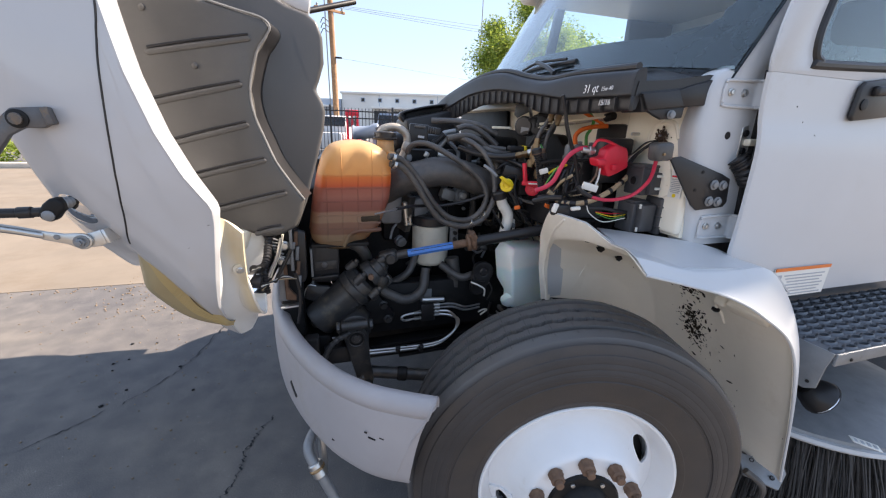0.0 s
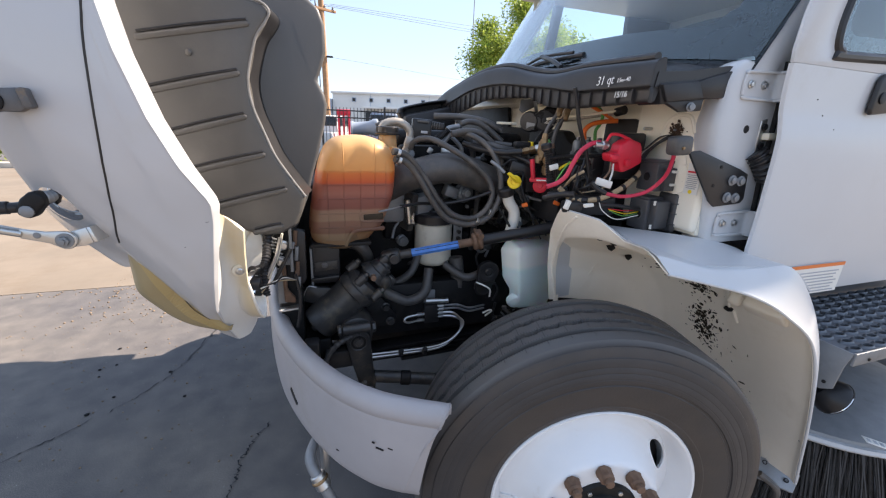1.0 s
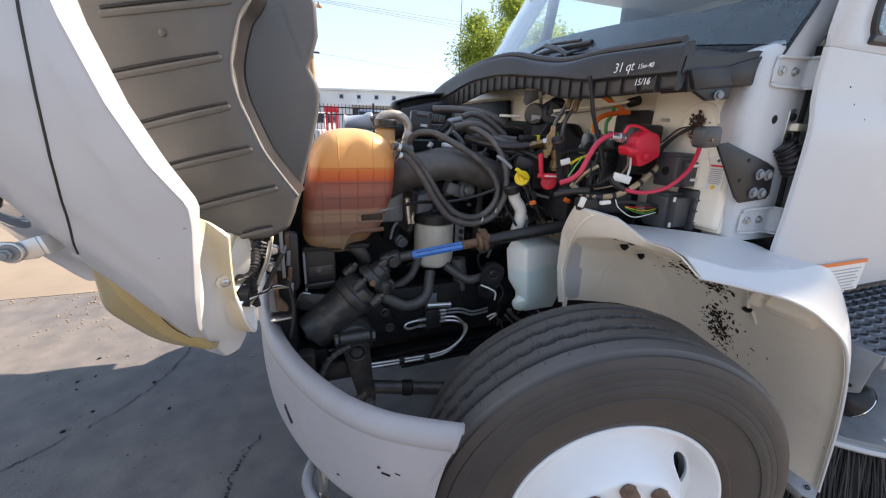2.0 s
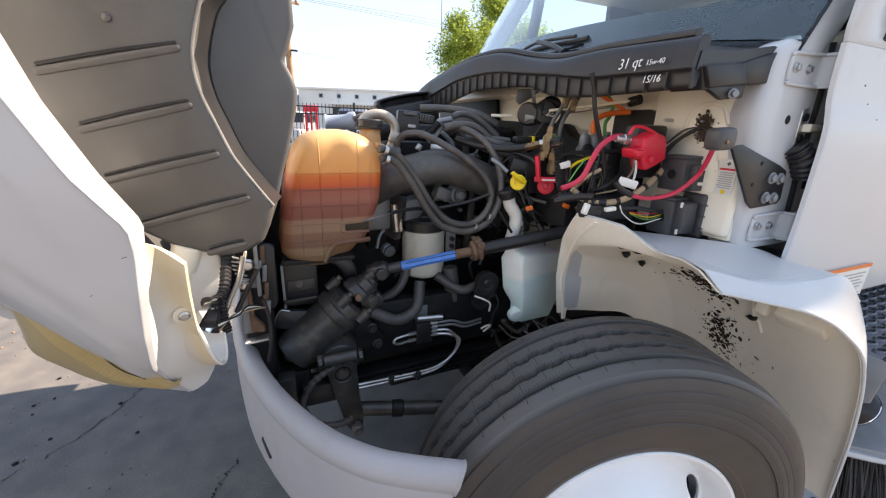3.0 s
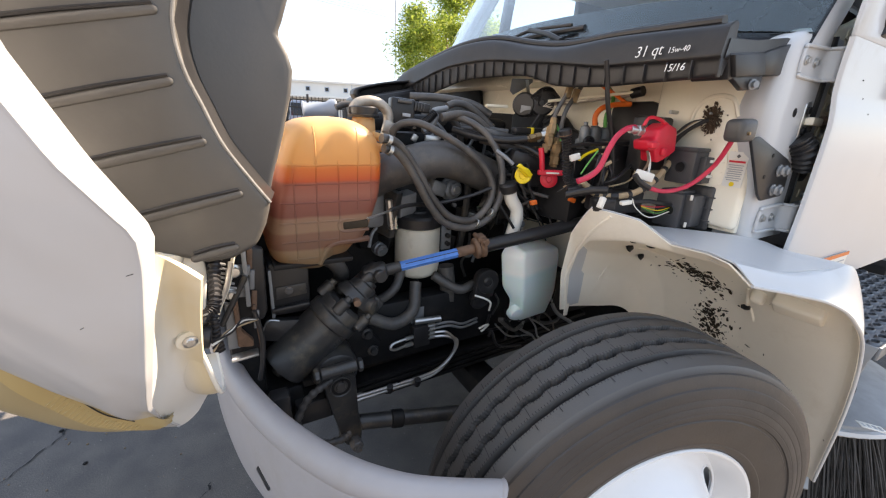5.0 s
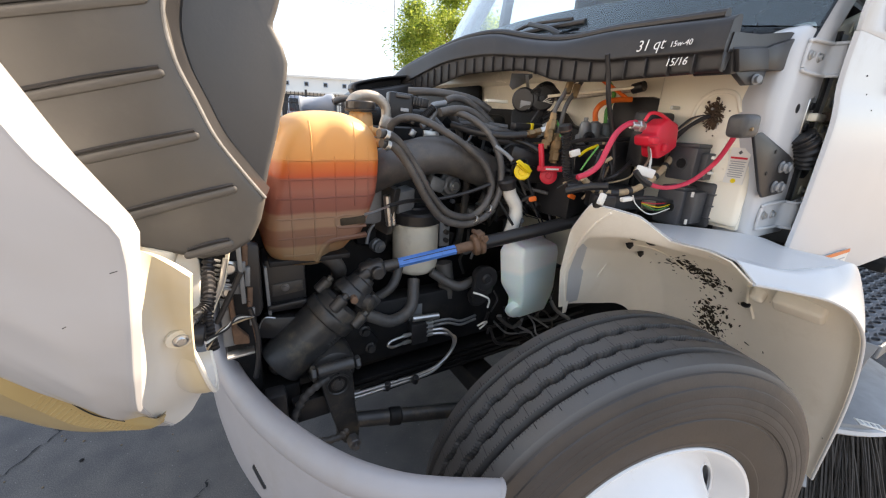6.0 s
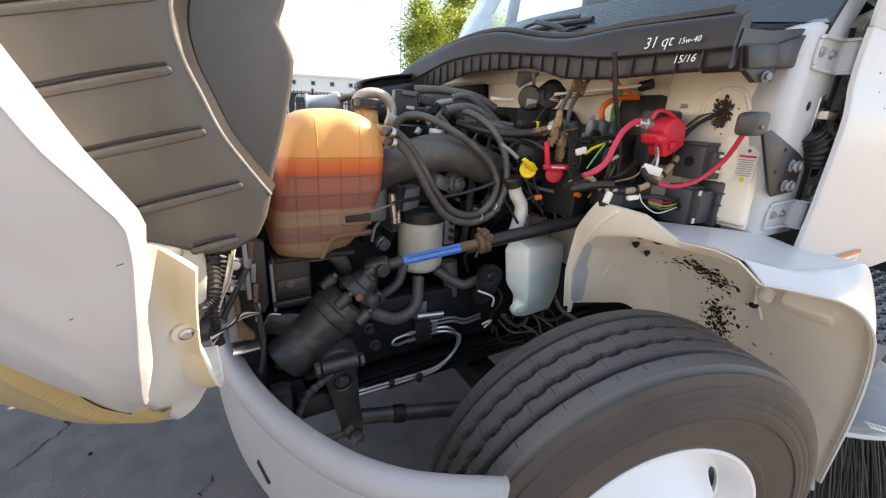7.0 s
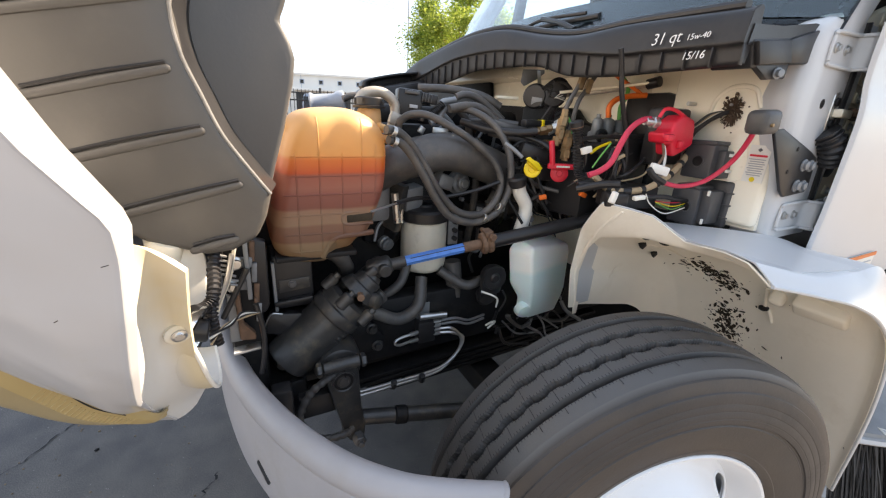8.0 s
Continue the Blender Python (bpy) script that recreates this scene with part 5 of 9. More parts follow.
fb = thing("fender_bracket", (0.80, -0.02, 0.36), "grey perforated steel bracket under the fender", "bracket")
part("plate", slab([(0.74, 0.03, 0.43), (0.86, -0.05, 0.42), (0.88, -0.06, 0.38), (0.80, -0.09, 0.36), (0.72, -0.02, 0.38)], (0, 0.006, -0.008), 0.002), DULLSTEEL, fb)
for p in ((0.77, 0.0, 0.415), (0.82, -0.04, 0.405), (0.80, -0.06, 0.385)):
    part("hole_rim", lathe(p, (-0.3, -0.6, 0.7), [(0, 0.008), (0.004, 0.008), (0.004, 0.005)], 12, caps=False), GRIME, fb)
part("hose", tube([(0.72, -0.02, 0.40), (0.76, -0.06, 0.36), (0.78, -0.05, 0.28), (0.78, 0.0, 0.2)], 0.012, 10), RUBBER, fb)

# ---- cab ----
cab = thing("cab", (1.2, 1.2, 0.9), "white truck cab with a raked windscreen", "truck cab")


def pillar_x(z):
    return 0.40 + 0.62 * (z - 1.724)


part("firewall", block((0.385, 0.36, 1.470), (0.02, 0.38, 0.46), bevel=0.004), FIREWALL, cab, "cream-painted steel firewall")
part("firewall", block((0.385, 1.39, 1.33), (0.02, 1.68, 0.80), bevel=0.004), FIREWALL, cab, "cream-painted steel firewall")
part("firewall_bulge", block((0.368, 0.312, 1.46), (0.03, 0.290, 0.42), bevel=0.014, segments=3), FIREWALL, cab)
part("firewall_top", block((0.36, 1.235, 1.675), (0.09, 1.95, 0.05), (0, 12, 0), bevel=0.008), FIREWALL, cab)
part("insulation", slab([(0.368, 0.80, 1.10), (0.368, 0.80, 1.43), (0.368, 0.85, 1.525), (0.368, 1.18, 1.542), (0.368, 1.40, 1.548), (0.368, 1.425, 1.70), (0.368, 2.2, 1.70), (0.368, 2.2, 1.10)], (-0.02, 0, 0), 0.006), GRIME, cab, "black insulation mat on the firewall")
pil = part("hinge_pillar", loft([[(0.60, 0.152, z), (0.50, 0.150, z), (x + 0.055, 0.148, z), (x + 0.028, 0.150, z), (x + 0.008, 0.156, z), (x, 0.170, z), (x + 0.004, 0.20, z), (x + 0.02, 0.24, z)] for x, z in ((0.395, 1.225), (0.390, 1.27), (0.374, 1.34), (0.357, 1.42), (0.346, 1.50), (0.341, 1.56), (0.346, 1.626), (0.350, 1.68), (0.372, 1.715), (0.41, 1.735))], 40, 30, 0.004, tight=0.5), WHITE, cab, "white door pillar")
part("pillar_rib", slab([(0.372, 0.146, 1.605), (0.40, 0.146, 1.612), (0.475, 0.146, 1.60), (0.49, 0.146, 1.40), (0.44, 0.146, 1.30), (0.41, 0.146, 1.32), (0.385, 0.146, 1.42), (0.368, 0.146, 1.52)], (0, 0.012, 0), 0.010, 3), WHITE, pil)
part("pillar_hole", lathe((0.441, 0.1455, 1.555), (0, -1, 0), [(0, 0.011), (0.001, 0.011)], 18), BLACK, pil)
part("a_pillar", loft([[(pillar_x(z) + 0.012, 0.150, z), (pillar_x(z) + 0.05, 0.142, z), (pillar_x(z) + 0.10, 0.142, z), (pillar_x(z) + 0.15, 0.16, z)] for z in (1.70, 1.9, 2.2, 2.55)], 20, 10, 0.012), WHITE, cab)
part("a_pillar", loft([[(pillar_x(z) + 0.10, 2.19, z), (pillar_x(z) + 0.13, 2.235, z), (pillar_x(z) + 0.18, 2.245, z), (pillar_x(z) + 0.20, 2.20, z)] for z in (1.70, 1.9, 2.2, 2.55)], 20, 10, 0.02), WHITE, cab)
part("roof", block((1.55, 1.2, 2.50), (1.5, 2.24, 0.10), bevel=0.045, segments=4), WHITE, cab)
part("rear_wall", block((2.28, 1.2, 1.85), (0.05, 2.2, 1.5), bevel=0.01), WHITE, cab)
part("cab_floor", block((1.60, 1.2, 1.10), (1.4, 2.2, 0.06), bevel=0.01), DASH, cab)
part("far_side_sill", block((1.45, 2.29, 1.42), (1.75, 0.05, 0.66), bevel=0.01), WHITE, cab)
part("near_sill", block((1.55, 0.16, 1.10), (1.4, 0.10, 0.10), bevel=0.01), WHITE, cab)


def screen(u, v):
    """The windscreen: u from -1 (near) to 1 (far), v from 0 (base) to 1 (top)."""
    y = 1.2 + 1.06 * u
    bow = 1 - u * u
    x = 0.40 + 0.035 * (1 + u) - 0.15 * bow + v * 0.50
    return (x, y, 1.727 + 0.075 * bow + v * (0.80 - 0.06 * bow))


us = [-1, -0.97, -0.9, -0.75, -0.5, 0, 0.5, 0.75, 0.9, 0.97, 1]
ws = part("windscreen", loft([[screen(u, v) for v in (0, 0.33, 0.66, 1)] for u in us], 60, 14, 0.005), GLASS, cab, "tinted windscreen")
ws.visible_shadow = False


def inside(p):
    return (p[0] + 0.012, p[1], p[2] - 0.006)


part("glass_band", loft([[inside(screen(u, v)) for v in (-0.02, 0.06, 0.13)] for u in us], 60, 6, 0.002), FRIT, ws, "black border of the windscreen")
part("glass_band", loft([[inside(screen(u, v)) for u in (-1.0, -0.96, -0.92)] for v in (0, 0.3, 0.6, 1.0)], 20, 6, 0.002), FRIT, ws, "black border of the windscreen")
part("glass_band", loft([[inside(screen(u, v)) for u in (0.95, 0.97, 1.0)] for v in (0, 0.3, 0.6, 1.0)], 20, 6, 0.002), FRIT, ws, "black border of the windscreen")
part("corner_trim", loft([[inside(screen(-1.0, 0.13)), inside(screen(-0.98, 0.2)), inside(screen(-0.95, 0.3))], [inside(screen(-0.8, 0.13)), inside(screen(-0.84, 0.135)), inside(screen(-0.93, 0.16))]], 8, 8, 0.002), FRIT, ws)
part("dashboard", loft([[(0.42, y, 1.70), (0.52, y, 1.80), (0.70, y, 1.84), (0.88, y, 1.80), (0.92, y, 1.60)] for y in (0.2, 0.5, 1.2, 1.9, 2.2)], 20, 20, 0.01), DASH, cab)
wh = part("steering_wheel", bmesh.new(), BLACK, cab)
bm = bmesh.new()
ringpts = [Vector((0.19 * math.cos(2 * math.pi * k / 40), 0.19 * math.sin(2 * math.pi * k / 40), 0)) for k in range(41)]
tube(ringpts, 0.014, 8, n=60, bm=bm)
for a in (90, 210, 330):
    tube([(0, 0, -0.02), (0.19 * math.cos(radians(a)), 0.19 * math.sin(radians(a)), 0)], 0.012, 8, bm=bm)
lathe((0, 0, -0.03), (0, 0, 1), [(0, 0.05), (0.03, 0.05), (0.04, 0.04)], 20, bm)
bm.transform(pose(0.93, 0.62, 1.93, 0, -42, 0))
bm.to_mesh(wh.data)
for y in (0.62, 1.75):
    seat = part("seat", block((1.55, y, 1.45), (0.5, 0.5, 0.16), bevel=0.05, segments=3), DASH, cab, "grey cloth truck seat")
    part("backrest", block((1.85, y, 1.85), (0.14, 0.48, 0.75), (0, 12, 0), 0.05, segments=3), DASH, seat)
    part("pedestal", block((1.55, y, 1.25), (0.4, 0.4, 0.25), bevel=0.02), BLACK, seat)
part("instrument_hood", loft([[(0.58, y, 1.80), (0.68, y, 1.80 + h), (0.82, y, 1.83 + h), (0.93, y, 1.80 + h * 0.8), (0.95, y, 1.74)] for y, h in ((0.22, 0.03), (0.34, 0.10), (0.62, 0.13), (0.92, 0.09), (1.06, 0.01))], 20, 16, 0.01), DASH, cab)
part("far_pillar", block((1.11, 2.29, 2.15), (0.07, 0.05, 0.92), (0, 8, 0), 0.01), DASH, cab)
part("far_panel", block((2.04, 2.29, 2.15), (0.46, 0.05, 0.88), bevel=0.01), DASH, cab)
mirror_in = thing("cab_mirror", (0.78, 1.9, 1.9), "dark mirror seen through the windscreen", "mirror")
part("stalk", rod((0.95, 2.05, 1.82), (0.86, 1.98, 1.93), 0.012), BLACK, mirror_in)
part("head", block((0.84, 1.96, 1.97), (0.06, 0.10, 0.16), (0, -20, 20), 0.02), BLACK, mirror_in)

part("door_jamb", slab([(0.552, 0.160, 1.235), (0.78, 0.160, 1.235), (0.78, 0.160, 1.83), (0.56, 0.160, 1.75)], (0, 0.03, 0), 0.006, 2), CREAM, cab, "cream door jamb")
# Black strip added to darken the hinge gap where shade should fall.
part("jamb_gap_shade", tube([(0.533, 0.146, 1.735), (0.544, 0.146, 1.625), (0.548, 0.146, 1.475), (0.561, 0.146, 1.332), (0.566, 0.146, 1.24)], 0.0085, 8, n=24), BLACK, cab, "black strip painting the shade in the hinge gap")
for x, z in ((0.651, 1.756), (0.655, 1.624), (0.662, 1.578), (0.668, 1.512), (0.680, 1.338), (0.66, 1.28)):
    bs = part("bolt_plate", block((x, 0.158, z), (0.036, 0.005, 0.026), (0, 10, 0), 0.002), CREAM, cab)
    part("bolt", lathe((x, 0.156, z), (0, -1, 0), [(0, 0.010), (0.002, 0.010), (0.003, 0.0065), (0.008, 0.006), (0.009, 0)], 12), STEEL, bs)
# door, ajar at its front edge
door = thing("cab_door", (0.49, 0.085, 1.04), "white cab door, its hinge gap showing the cream jamb", "door")
front = [(0.60, 1.045), (0.548, 1.12), (0.495, 1.20), (0.492, 1.35), (0.488, 1.50), (0.484, 1.558), (0.468, 1.65), (0.456, 1.75), (0.462, 1.83), (0.485, 1.93), (0.60, 2.15), (0.78, 2.45)]
def door_edge(z):
    return float(np.interp(z, [q[1] for q in front], [q[0] for q in front]))


def door_skin(z):
    """Soft swell of the door's outer skin, with a shallow ledge below the window."""
    return float(np.interp(z, [1.04, 1.15, 1.30, 1.46, 1.53, 1.565, 1.60, 1.66, 1.7195], [0.093, 0.086, 0.081, 0.079, 0.080, 0.0835, 0.0875, 0.0875, 0.085]))


zs = [1.041, 1.10, 1.16, 1.20, 1.30, 1.40, 1.48, 1.53, 1.565, 1.60, 1.65, 1.7195]
panel = part("panel", loft([[(door_edge(z), door_skin(z) + 0.010, z), (door_edge(z) + 0.004, door_skin(z) + 0.001, z), (door_edge(z) + 0.02, door_skin(z), z + 0.002 * math.sin(z * 9)), (0.8, door_skin(z - 0.008), z), (1.2, door_skin(z - 0.02), z), (1.75, door_skin(max(1.041, z - 0.04)), z)] for z in zs], 80, 30, 0.006, tight=0.9), WHITE, door)
for x, z in ((0.64, 1.60), (0.70, 1.565), (1.05, 1.56), (0.60, 1.64)):
    part("chip", rod((x, door_skin(z) - 0.0006, z), (x + 0.002, door_skin(z) - 0.0004, z - 0.002), 0.0016, 6), GRIME, panel)
part("inner_shell", block((1.30, 0.125, 1.40), (0.90, 0.06, 0.64), bevel=0.01), WHITE, door)
part("upper_frame", slab([(0.4615, 0.085, 1.72), (0.456, 0.085, 1.75), (0.462, 0.085, 1.83), (0.485, 0.085, 1.93), (0.60, 0.085, 2.15), (0.78, 0.085, 2.45), (0.86, 0.085, 2.45), (0.66, 0.085, 2.05), (0.605, 0.085, 1.88), (0.596, 0.085, 1.79), (0.62, 0.085, 1.755), (0.70, 0.085, 1.745), (1.75, 0.085, 1.80), (1.75, 0.085, 1.7202)], (0, 0.010, 0), 0.003, 2), WHITE, door)
win = part("window", slab([(0.615, 0.100, 1.79), (0.63, 0.100, 1.765), (0.71, 0.100, 1.757), (1.74, 0.100, 1.81), (1.74, 0.100, 2.42), (0.86, 0.100, 2.42), (0.67, 0.100, 2.04), (0.62, 0.100, 1.87)], (0, 0.005, 0), 0.0), GLASS, door, "dark-rimmed door window")
win.visible_shadow = False
part("seal", tube([(1.74, 0.089, 1.800), (0.71, 0.089, 1.752), (0.635, 0.089, 1.758), (0.606, 0.089, 1.785), (0.608, 0.089, 1.87), (0.66, 0.089, 2.04), (0.85, 0.089, 2.42)], 0.014, 10, n=60), BLACK, win, "black rubber window seal")
glass_out = [(0.612, 1.80), (0.628, 1.764), (0.71, 1.755), (1.74, 1.808), (1.74, 2.42), (0.86, 2.42), (0.668, 2.04), (0.617, 1.87)]
glass_in = [(0.672, 1.842), (0.680, 1.818), (0.73, 1.808), (1.69, 1.855), (1.69, 2.37), (0.89, 2.37), (0.715, 2.02), (0.676, 1.88)]
part("glass_band", loft([[(x, 0.108, z) for x, z in q] for q in (glass_out, glass_in)], 4, 90, 0.002, True, 0.8), FRIT, win, "dark printed border of the door glass")
hb = part("handle_base", slab([(0.824, 0.070, 1.608), (0.812, 0.070, 1.620), (0.816, 0.070, 1.702), (0.830, 0.070, 1.718), (1.02, 0.070, 1.745), (1.02, 0.070, 1.630)], (0, 0.014, 0), 0.008, 3), BLACK, door, "black recessed door handle")
part("grip", block((0.93, 0.064, 1.698), (0.13, 0.02, 0.028), (0, -4, 0), 0.008, segments=3), BLACK, hb)
part("lock", lathe((0.848, 0.070, 1.655), (0, -1, 0), [(0, 0.016), (0.003, 0.016), (0.004, 0.012), (0.003, 0.0)], 18), GRIME, hb)
lab = part("warning_label", block((0.855, 0.083, 1.090), (0.270, 0.003, 0.105), bevel=0.0), PAPER, door, "white warning label with an orange head")
part("label_head", block((0.855, 0.0805, 1.138), (0.270, 0.003, 0.011), bevel=0.0), ORANGEINK, lab)
for k in range(7):
    part("text_bar", block((0.87, 0.0812, 1.115 - k * 0.0115), (0.20 - 0.02 * (k % 3), 0.002, 0.004), bevel=0.0), GREYINK, lab)
part("label_sign", block((0.742, 0.0812, 1.108), (0.028, 0.002, 0.022), bevel=0.0), GREYINK, lab)


def hinge(z, h, x0):
    a = part("hinge", loft([[(x0, 0.1455, q - 0.004), (x0 + 0.05, 0.1445, q), (x0 + 0.110, 0.143, q), (x0 + 0.118, 0.136, q), (x0 + 0.124, 0.118, q), (x0 + 0.132, 0.112, q), (x0 + 0.172, 0.110, q)] for q in (z - h / 2, z, z + h / 2)], 6, 40, 0.005, tight=0.6), WHITE, door, "white-painted steel hinge")
    for e, d in ((-1, -0.001), (1, 0.004)):
        q = z + e * h / 2
        part("rolled_edge", tube([(x0 + 0.002, 0.142, q - e * 0.006), (x0 + 0.012, 0.141, q), (x0 + 0.108, 0.139, q + d), (x0 + 0.118, 0.130, q + d), (x0 + 0.126, 0.112, q + d), (x0 + 0.172, 0.106, q + d)], 0.0042, 8, n=40), WHITE, a)
    part("end_edge", tube([(x0 + 0.001, 0.142, z - h / 2 + 0.008), (x0 - 0.001, 0.142, z), (x0 + 0.001, 0.142, z + h / 2 - 0.008)], 0.004, 8), WHITE, a)
    part("pocket", block((x0 + 0.150, 0.1055, z), (0.028, 0.004, h * 0.8), (0, 0, 0), 0.004), DULLSTEEL, a)
    part("pin", rod((x0 + 0.172, 0.112, z - h / 2 - 0.012), (x0 + 0.172, 0.112, z + h / 2 + 0.018), 0.012), WHITE, a)
    part("door_plate", block((x0 + 0.242, 0.150, z + 0.004), (0.11, 0.010, h), (0, 0, 8), 0.004), WHITE, a)
    for dx in (0.026, 0.076):
        part("bolt", lathe((x0 + dx, 0.144, z + 0.003), (0, -1, 0), [(0, 0.011), (0.003, 0.011), (0.004, 0.007), (0.009, 0.007), (0.010, 0)], 12), STEEL, a)


hinge(1.667, 0.066, 0.386)
hinge(1.282, 0.066, 0.414)
chk = thing("door_check", (0.55, 0.15, 1.50), "steel door check strap between pillar and door", "door check")
part("plate", slab([(0.494, 0.143, 1.580), (0.518, 0.143, 1.586), (0.524, 0.143, 1.500), (0.497, 0.143, 1.494)], (0, 0.006, 0), 0.003), STEEL, chk)
for x, z in ((0.506, 1.563), (0.509, 1.513)):
    part("bolt", lathe((x, 0.142, z), (0, -1, 0), [(0, 0.010), (0.005, 0.009), (0.006, 0)], 10), GRIME, chk)
part("strap", block((0.560, 0.142, 1.538), (0.10, 0.020, 0.020), (0, 0, 8), 0.004), CREAM, chk)
part("strap_end", block((0.655, 0.150, 1.540), (0.085, 0.026, 0.026), (0, 4, 8), 0.008), RUST, chk)
part("boot", tube([(0.492, 0.138, 1.492), (0.512, 0.122, 1.463), (0.548, 0.126, 1.428)], 0.027, 16, wave=0.003, pitch=0.014), BLACK, chk, "black corrugated wiring boot")
part("boot_seat", block((0.625, 0.16, 1.415), (0.07, 0.03, 0.06), (0, 30, 0), 0.012), BLACK, chk)

# cab step with anti-slip holes
step = thing("cab_step", (1.2, 0.05, 0.75), "grey steel cab step with raised anti-slip holes", "step")
tread = part("tread", block((1.275, 0.063, 0.917), (0.95, 0.323, 0.008), bevel=0.001), DECK, step)
bm = bmesh.new()
rows = []
for rx, ry, z in ((0.031, 0.0165, 0.0), (0.028, 0.0145, 0.004), (0.023, 0.0115, 0.0075), (0.020, 0.0095, 0.0070), (0.019, 0.0085, 0.0012)):
    rows.append([bm.verts.new((rx * math.cos(a), ry * math.sin(a), z)) for a in [2 * math.pi * j / 12 for j in range(12)]])
for a, b in zip(rows, rows[1:]):
    for j in range(12):
        bm.faces.new((a[j], a[(j + 1) % 12], b[(j + 1) % 12], b[j]))
bm.faces.new(rows[-1]).material_index = 1
hole_me = to_mesh("grip_hole", bm, [DECK, BLACK])
for iy in range(9):
    for ix in range(14):
        ob = new("grip_hole", hole_me)
        ob.parent = step
        ob.matrix_parent_inverse = PLACE[step].inverted()
        ob.matrix_basis = Matrix.Translation((0.835 + ix * 0.065 + (0.0325 if iy % 2 else 0), -0.080 + iy * 0.036, 0.9212))
part("front_lip", block((1.275, -0.101, 0.903), (0.95, 0.008, 0.042), bevel=0.002), DULLSTEEL, step)
part("side_plate", slab([(0.797, -0.10, 0.925), (0.797, 0.10, 0.925), (0.797, 0.10, 0.78), (0.797, -0.055, 0.77), (0.797, -0.085, 0.79), (0.797, -0.09, 0.87)], (-0.006, 0, 0), 0.002), DULLSTEEL, step)
for p in ((0.79, -0.03, 0.80), (0.79, -0.06, 0.80), (0.87, -0.106, 0.897)):
    part("rivet", lathe(p, (-1, 0, 0) if p[0] < 0.8 else (0, -1, 0), [(0, 0.006), (0.003, 0.005), (0.004, 0)], 8), GRIME, step)

part("kick_panel", block((1.50, 0.245, 0.985), (1.45, 0.02, 0.15), bevel=0.004), DECK, step, "dark panel behind the step")
# gutter broom
broom = thing("gutter_broom", (1.45, 0.35, 0.0), "round gutter broom with dark bristles and a grey steel plate", "broom")
part("plate", lathe((1.45, 0.35, 0.44), (0, 0, 1), [(0, 0.0), (0, 0.53), (0.03, 0.52), (0.06, 0.40), (0.09, 0.15), (0.10, 0.0)], 64), DULLSTEEL, broom)
part("white_rim", lathe((1.45, 0.35, 0.43), (0, 0, 1), [(0, 0.535), (0.012, 0.545), (0.026, 0.540), (0.026, 0.525), (0, 0.525)], 64, caps=False), WHITE, broom, "white edge")
bm = bmesh.new()
br = random.Random(3)
for k in range(900):
    a = br.uniform(2.3, 5.2)
    r0 = 0.46 + br.uniform(-0.03, 0.05)
    p0 = Vector((1.45 + r0 * math.cos(a), 0.35 + r0 * math.sin(a), 0.44))
    r1 = r0 + br.uniform(0.10, 0.2)
    a1 = a + br.uniform(-0.05, 0.05)
    p1 = Vector((1.45 + r1 * math.cos(a1), 0.35 + r1 * math.sin(a1), br.uniform(0.01, 0.04)))
    tube([p0, (p0 + p1) / 2 + Vector((0, 0, 0.02)), p1], 0.0035, 4, n=4, r1=0.002, bm=bm)
tagged(part("bristles", bm, BRISTLE, broom, "dark wire bristles"), kind="stuff")
part("data_plate", block((1.150, -0.115, 0.5035), (0.085, 0.035, 0.003), (0, 8, -42), 0.0005), PAPER, broom, "pale data plate")
for k in range(4):
    part("plate_mark", block((1.128 + 0.014 * k, -0.097 - 0.0126 * k, 0.5085 - 0.002 * k), (0.009, 0.018, 0.002), (0, 8, -42), 0.0), GREYINK, broom)
cup = thing("work_lamp", (1.03, 0.05, 0.6), "black round work lamp with a bright rim under the step", "lamp")
part("cup", lathe((0.99, 0.03, 0.675), (0.6, -0.5, -0.45), [(0, 0.03), (0.02, 0.05), (0.05, 0.064), (0.07, 0.066), (0.07, 0.06), (0.05, 0.05), (0.04, 0.0)], 28), BLACK, cup)
part("bezel", lathe((0.99 + 0.042, 0.03 - 0.035, 0.675 - 0.032), (0.6, -0.5, -0.45), [(0, 0.066), (0.002, 0.0675), (0.004, 0.066), (0.002, 0.0645)], 28, caps=False), CHROME, cup)
part("stem", rod((0.98, 0.04, 0.68), (0.95, 0.08, 0.78), 0.015), BLACK, cup)


# ---- cowl ----
cowl = thing("cowl", (0.2, 1.0, 1.6), "dusty black plastic cowl below the windscreen with white marker notes", "cowl")
CY = [0.175, 0.22, 0.37, 0.48, 0.64, 0.79, 0.98, 1.14, 1.30, 1.50, 1.70, 1.82]
CT = [1.715, 1.717, 1.722, 1.726, 1.726, 1.748, 1.788, 1.795, 1.782, 1.752, 1.715, 1.68]
CM = [1.652, 1.653, 1.656, 1.66, 1.682, 1.70, 1.722, 1.724, 1.712, 1.675, 1.635, 1.62]
CB = [1.608, 1.607, 1.605, 1.604, 1.615, 1.652, 1.66, 1.658, 1.63, 1.597, 1.59, 1.59]
XO = [0.105, 0.102, 0.10, 0.10, 0.10, 0.10, 0.09, 0.075, 0.06, 0.045, 0.03, 0.03]


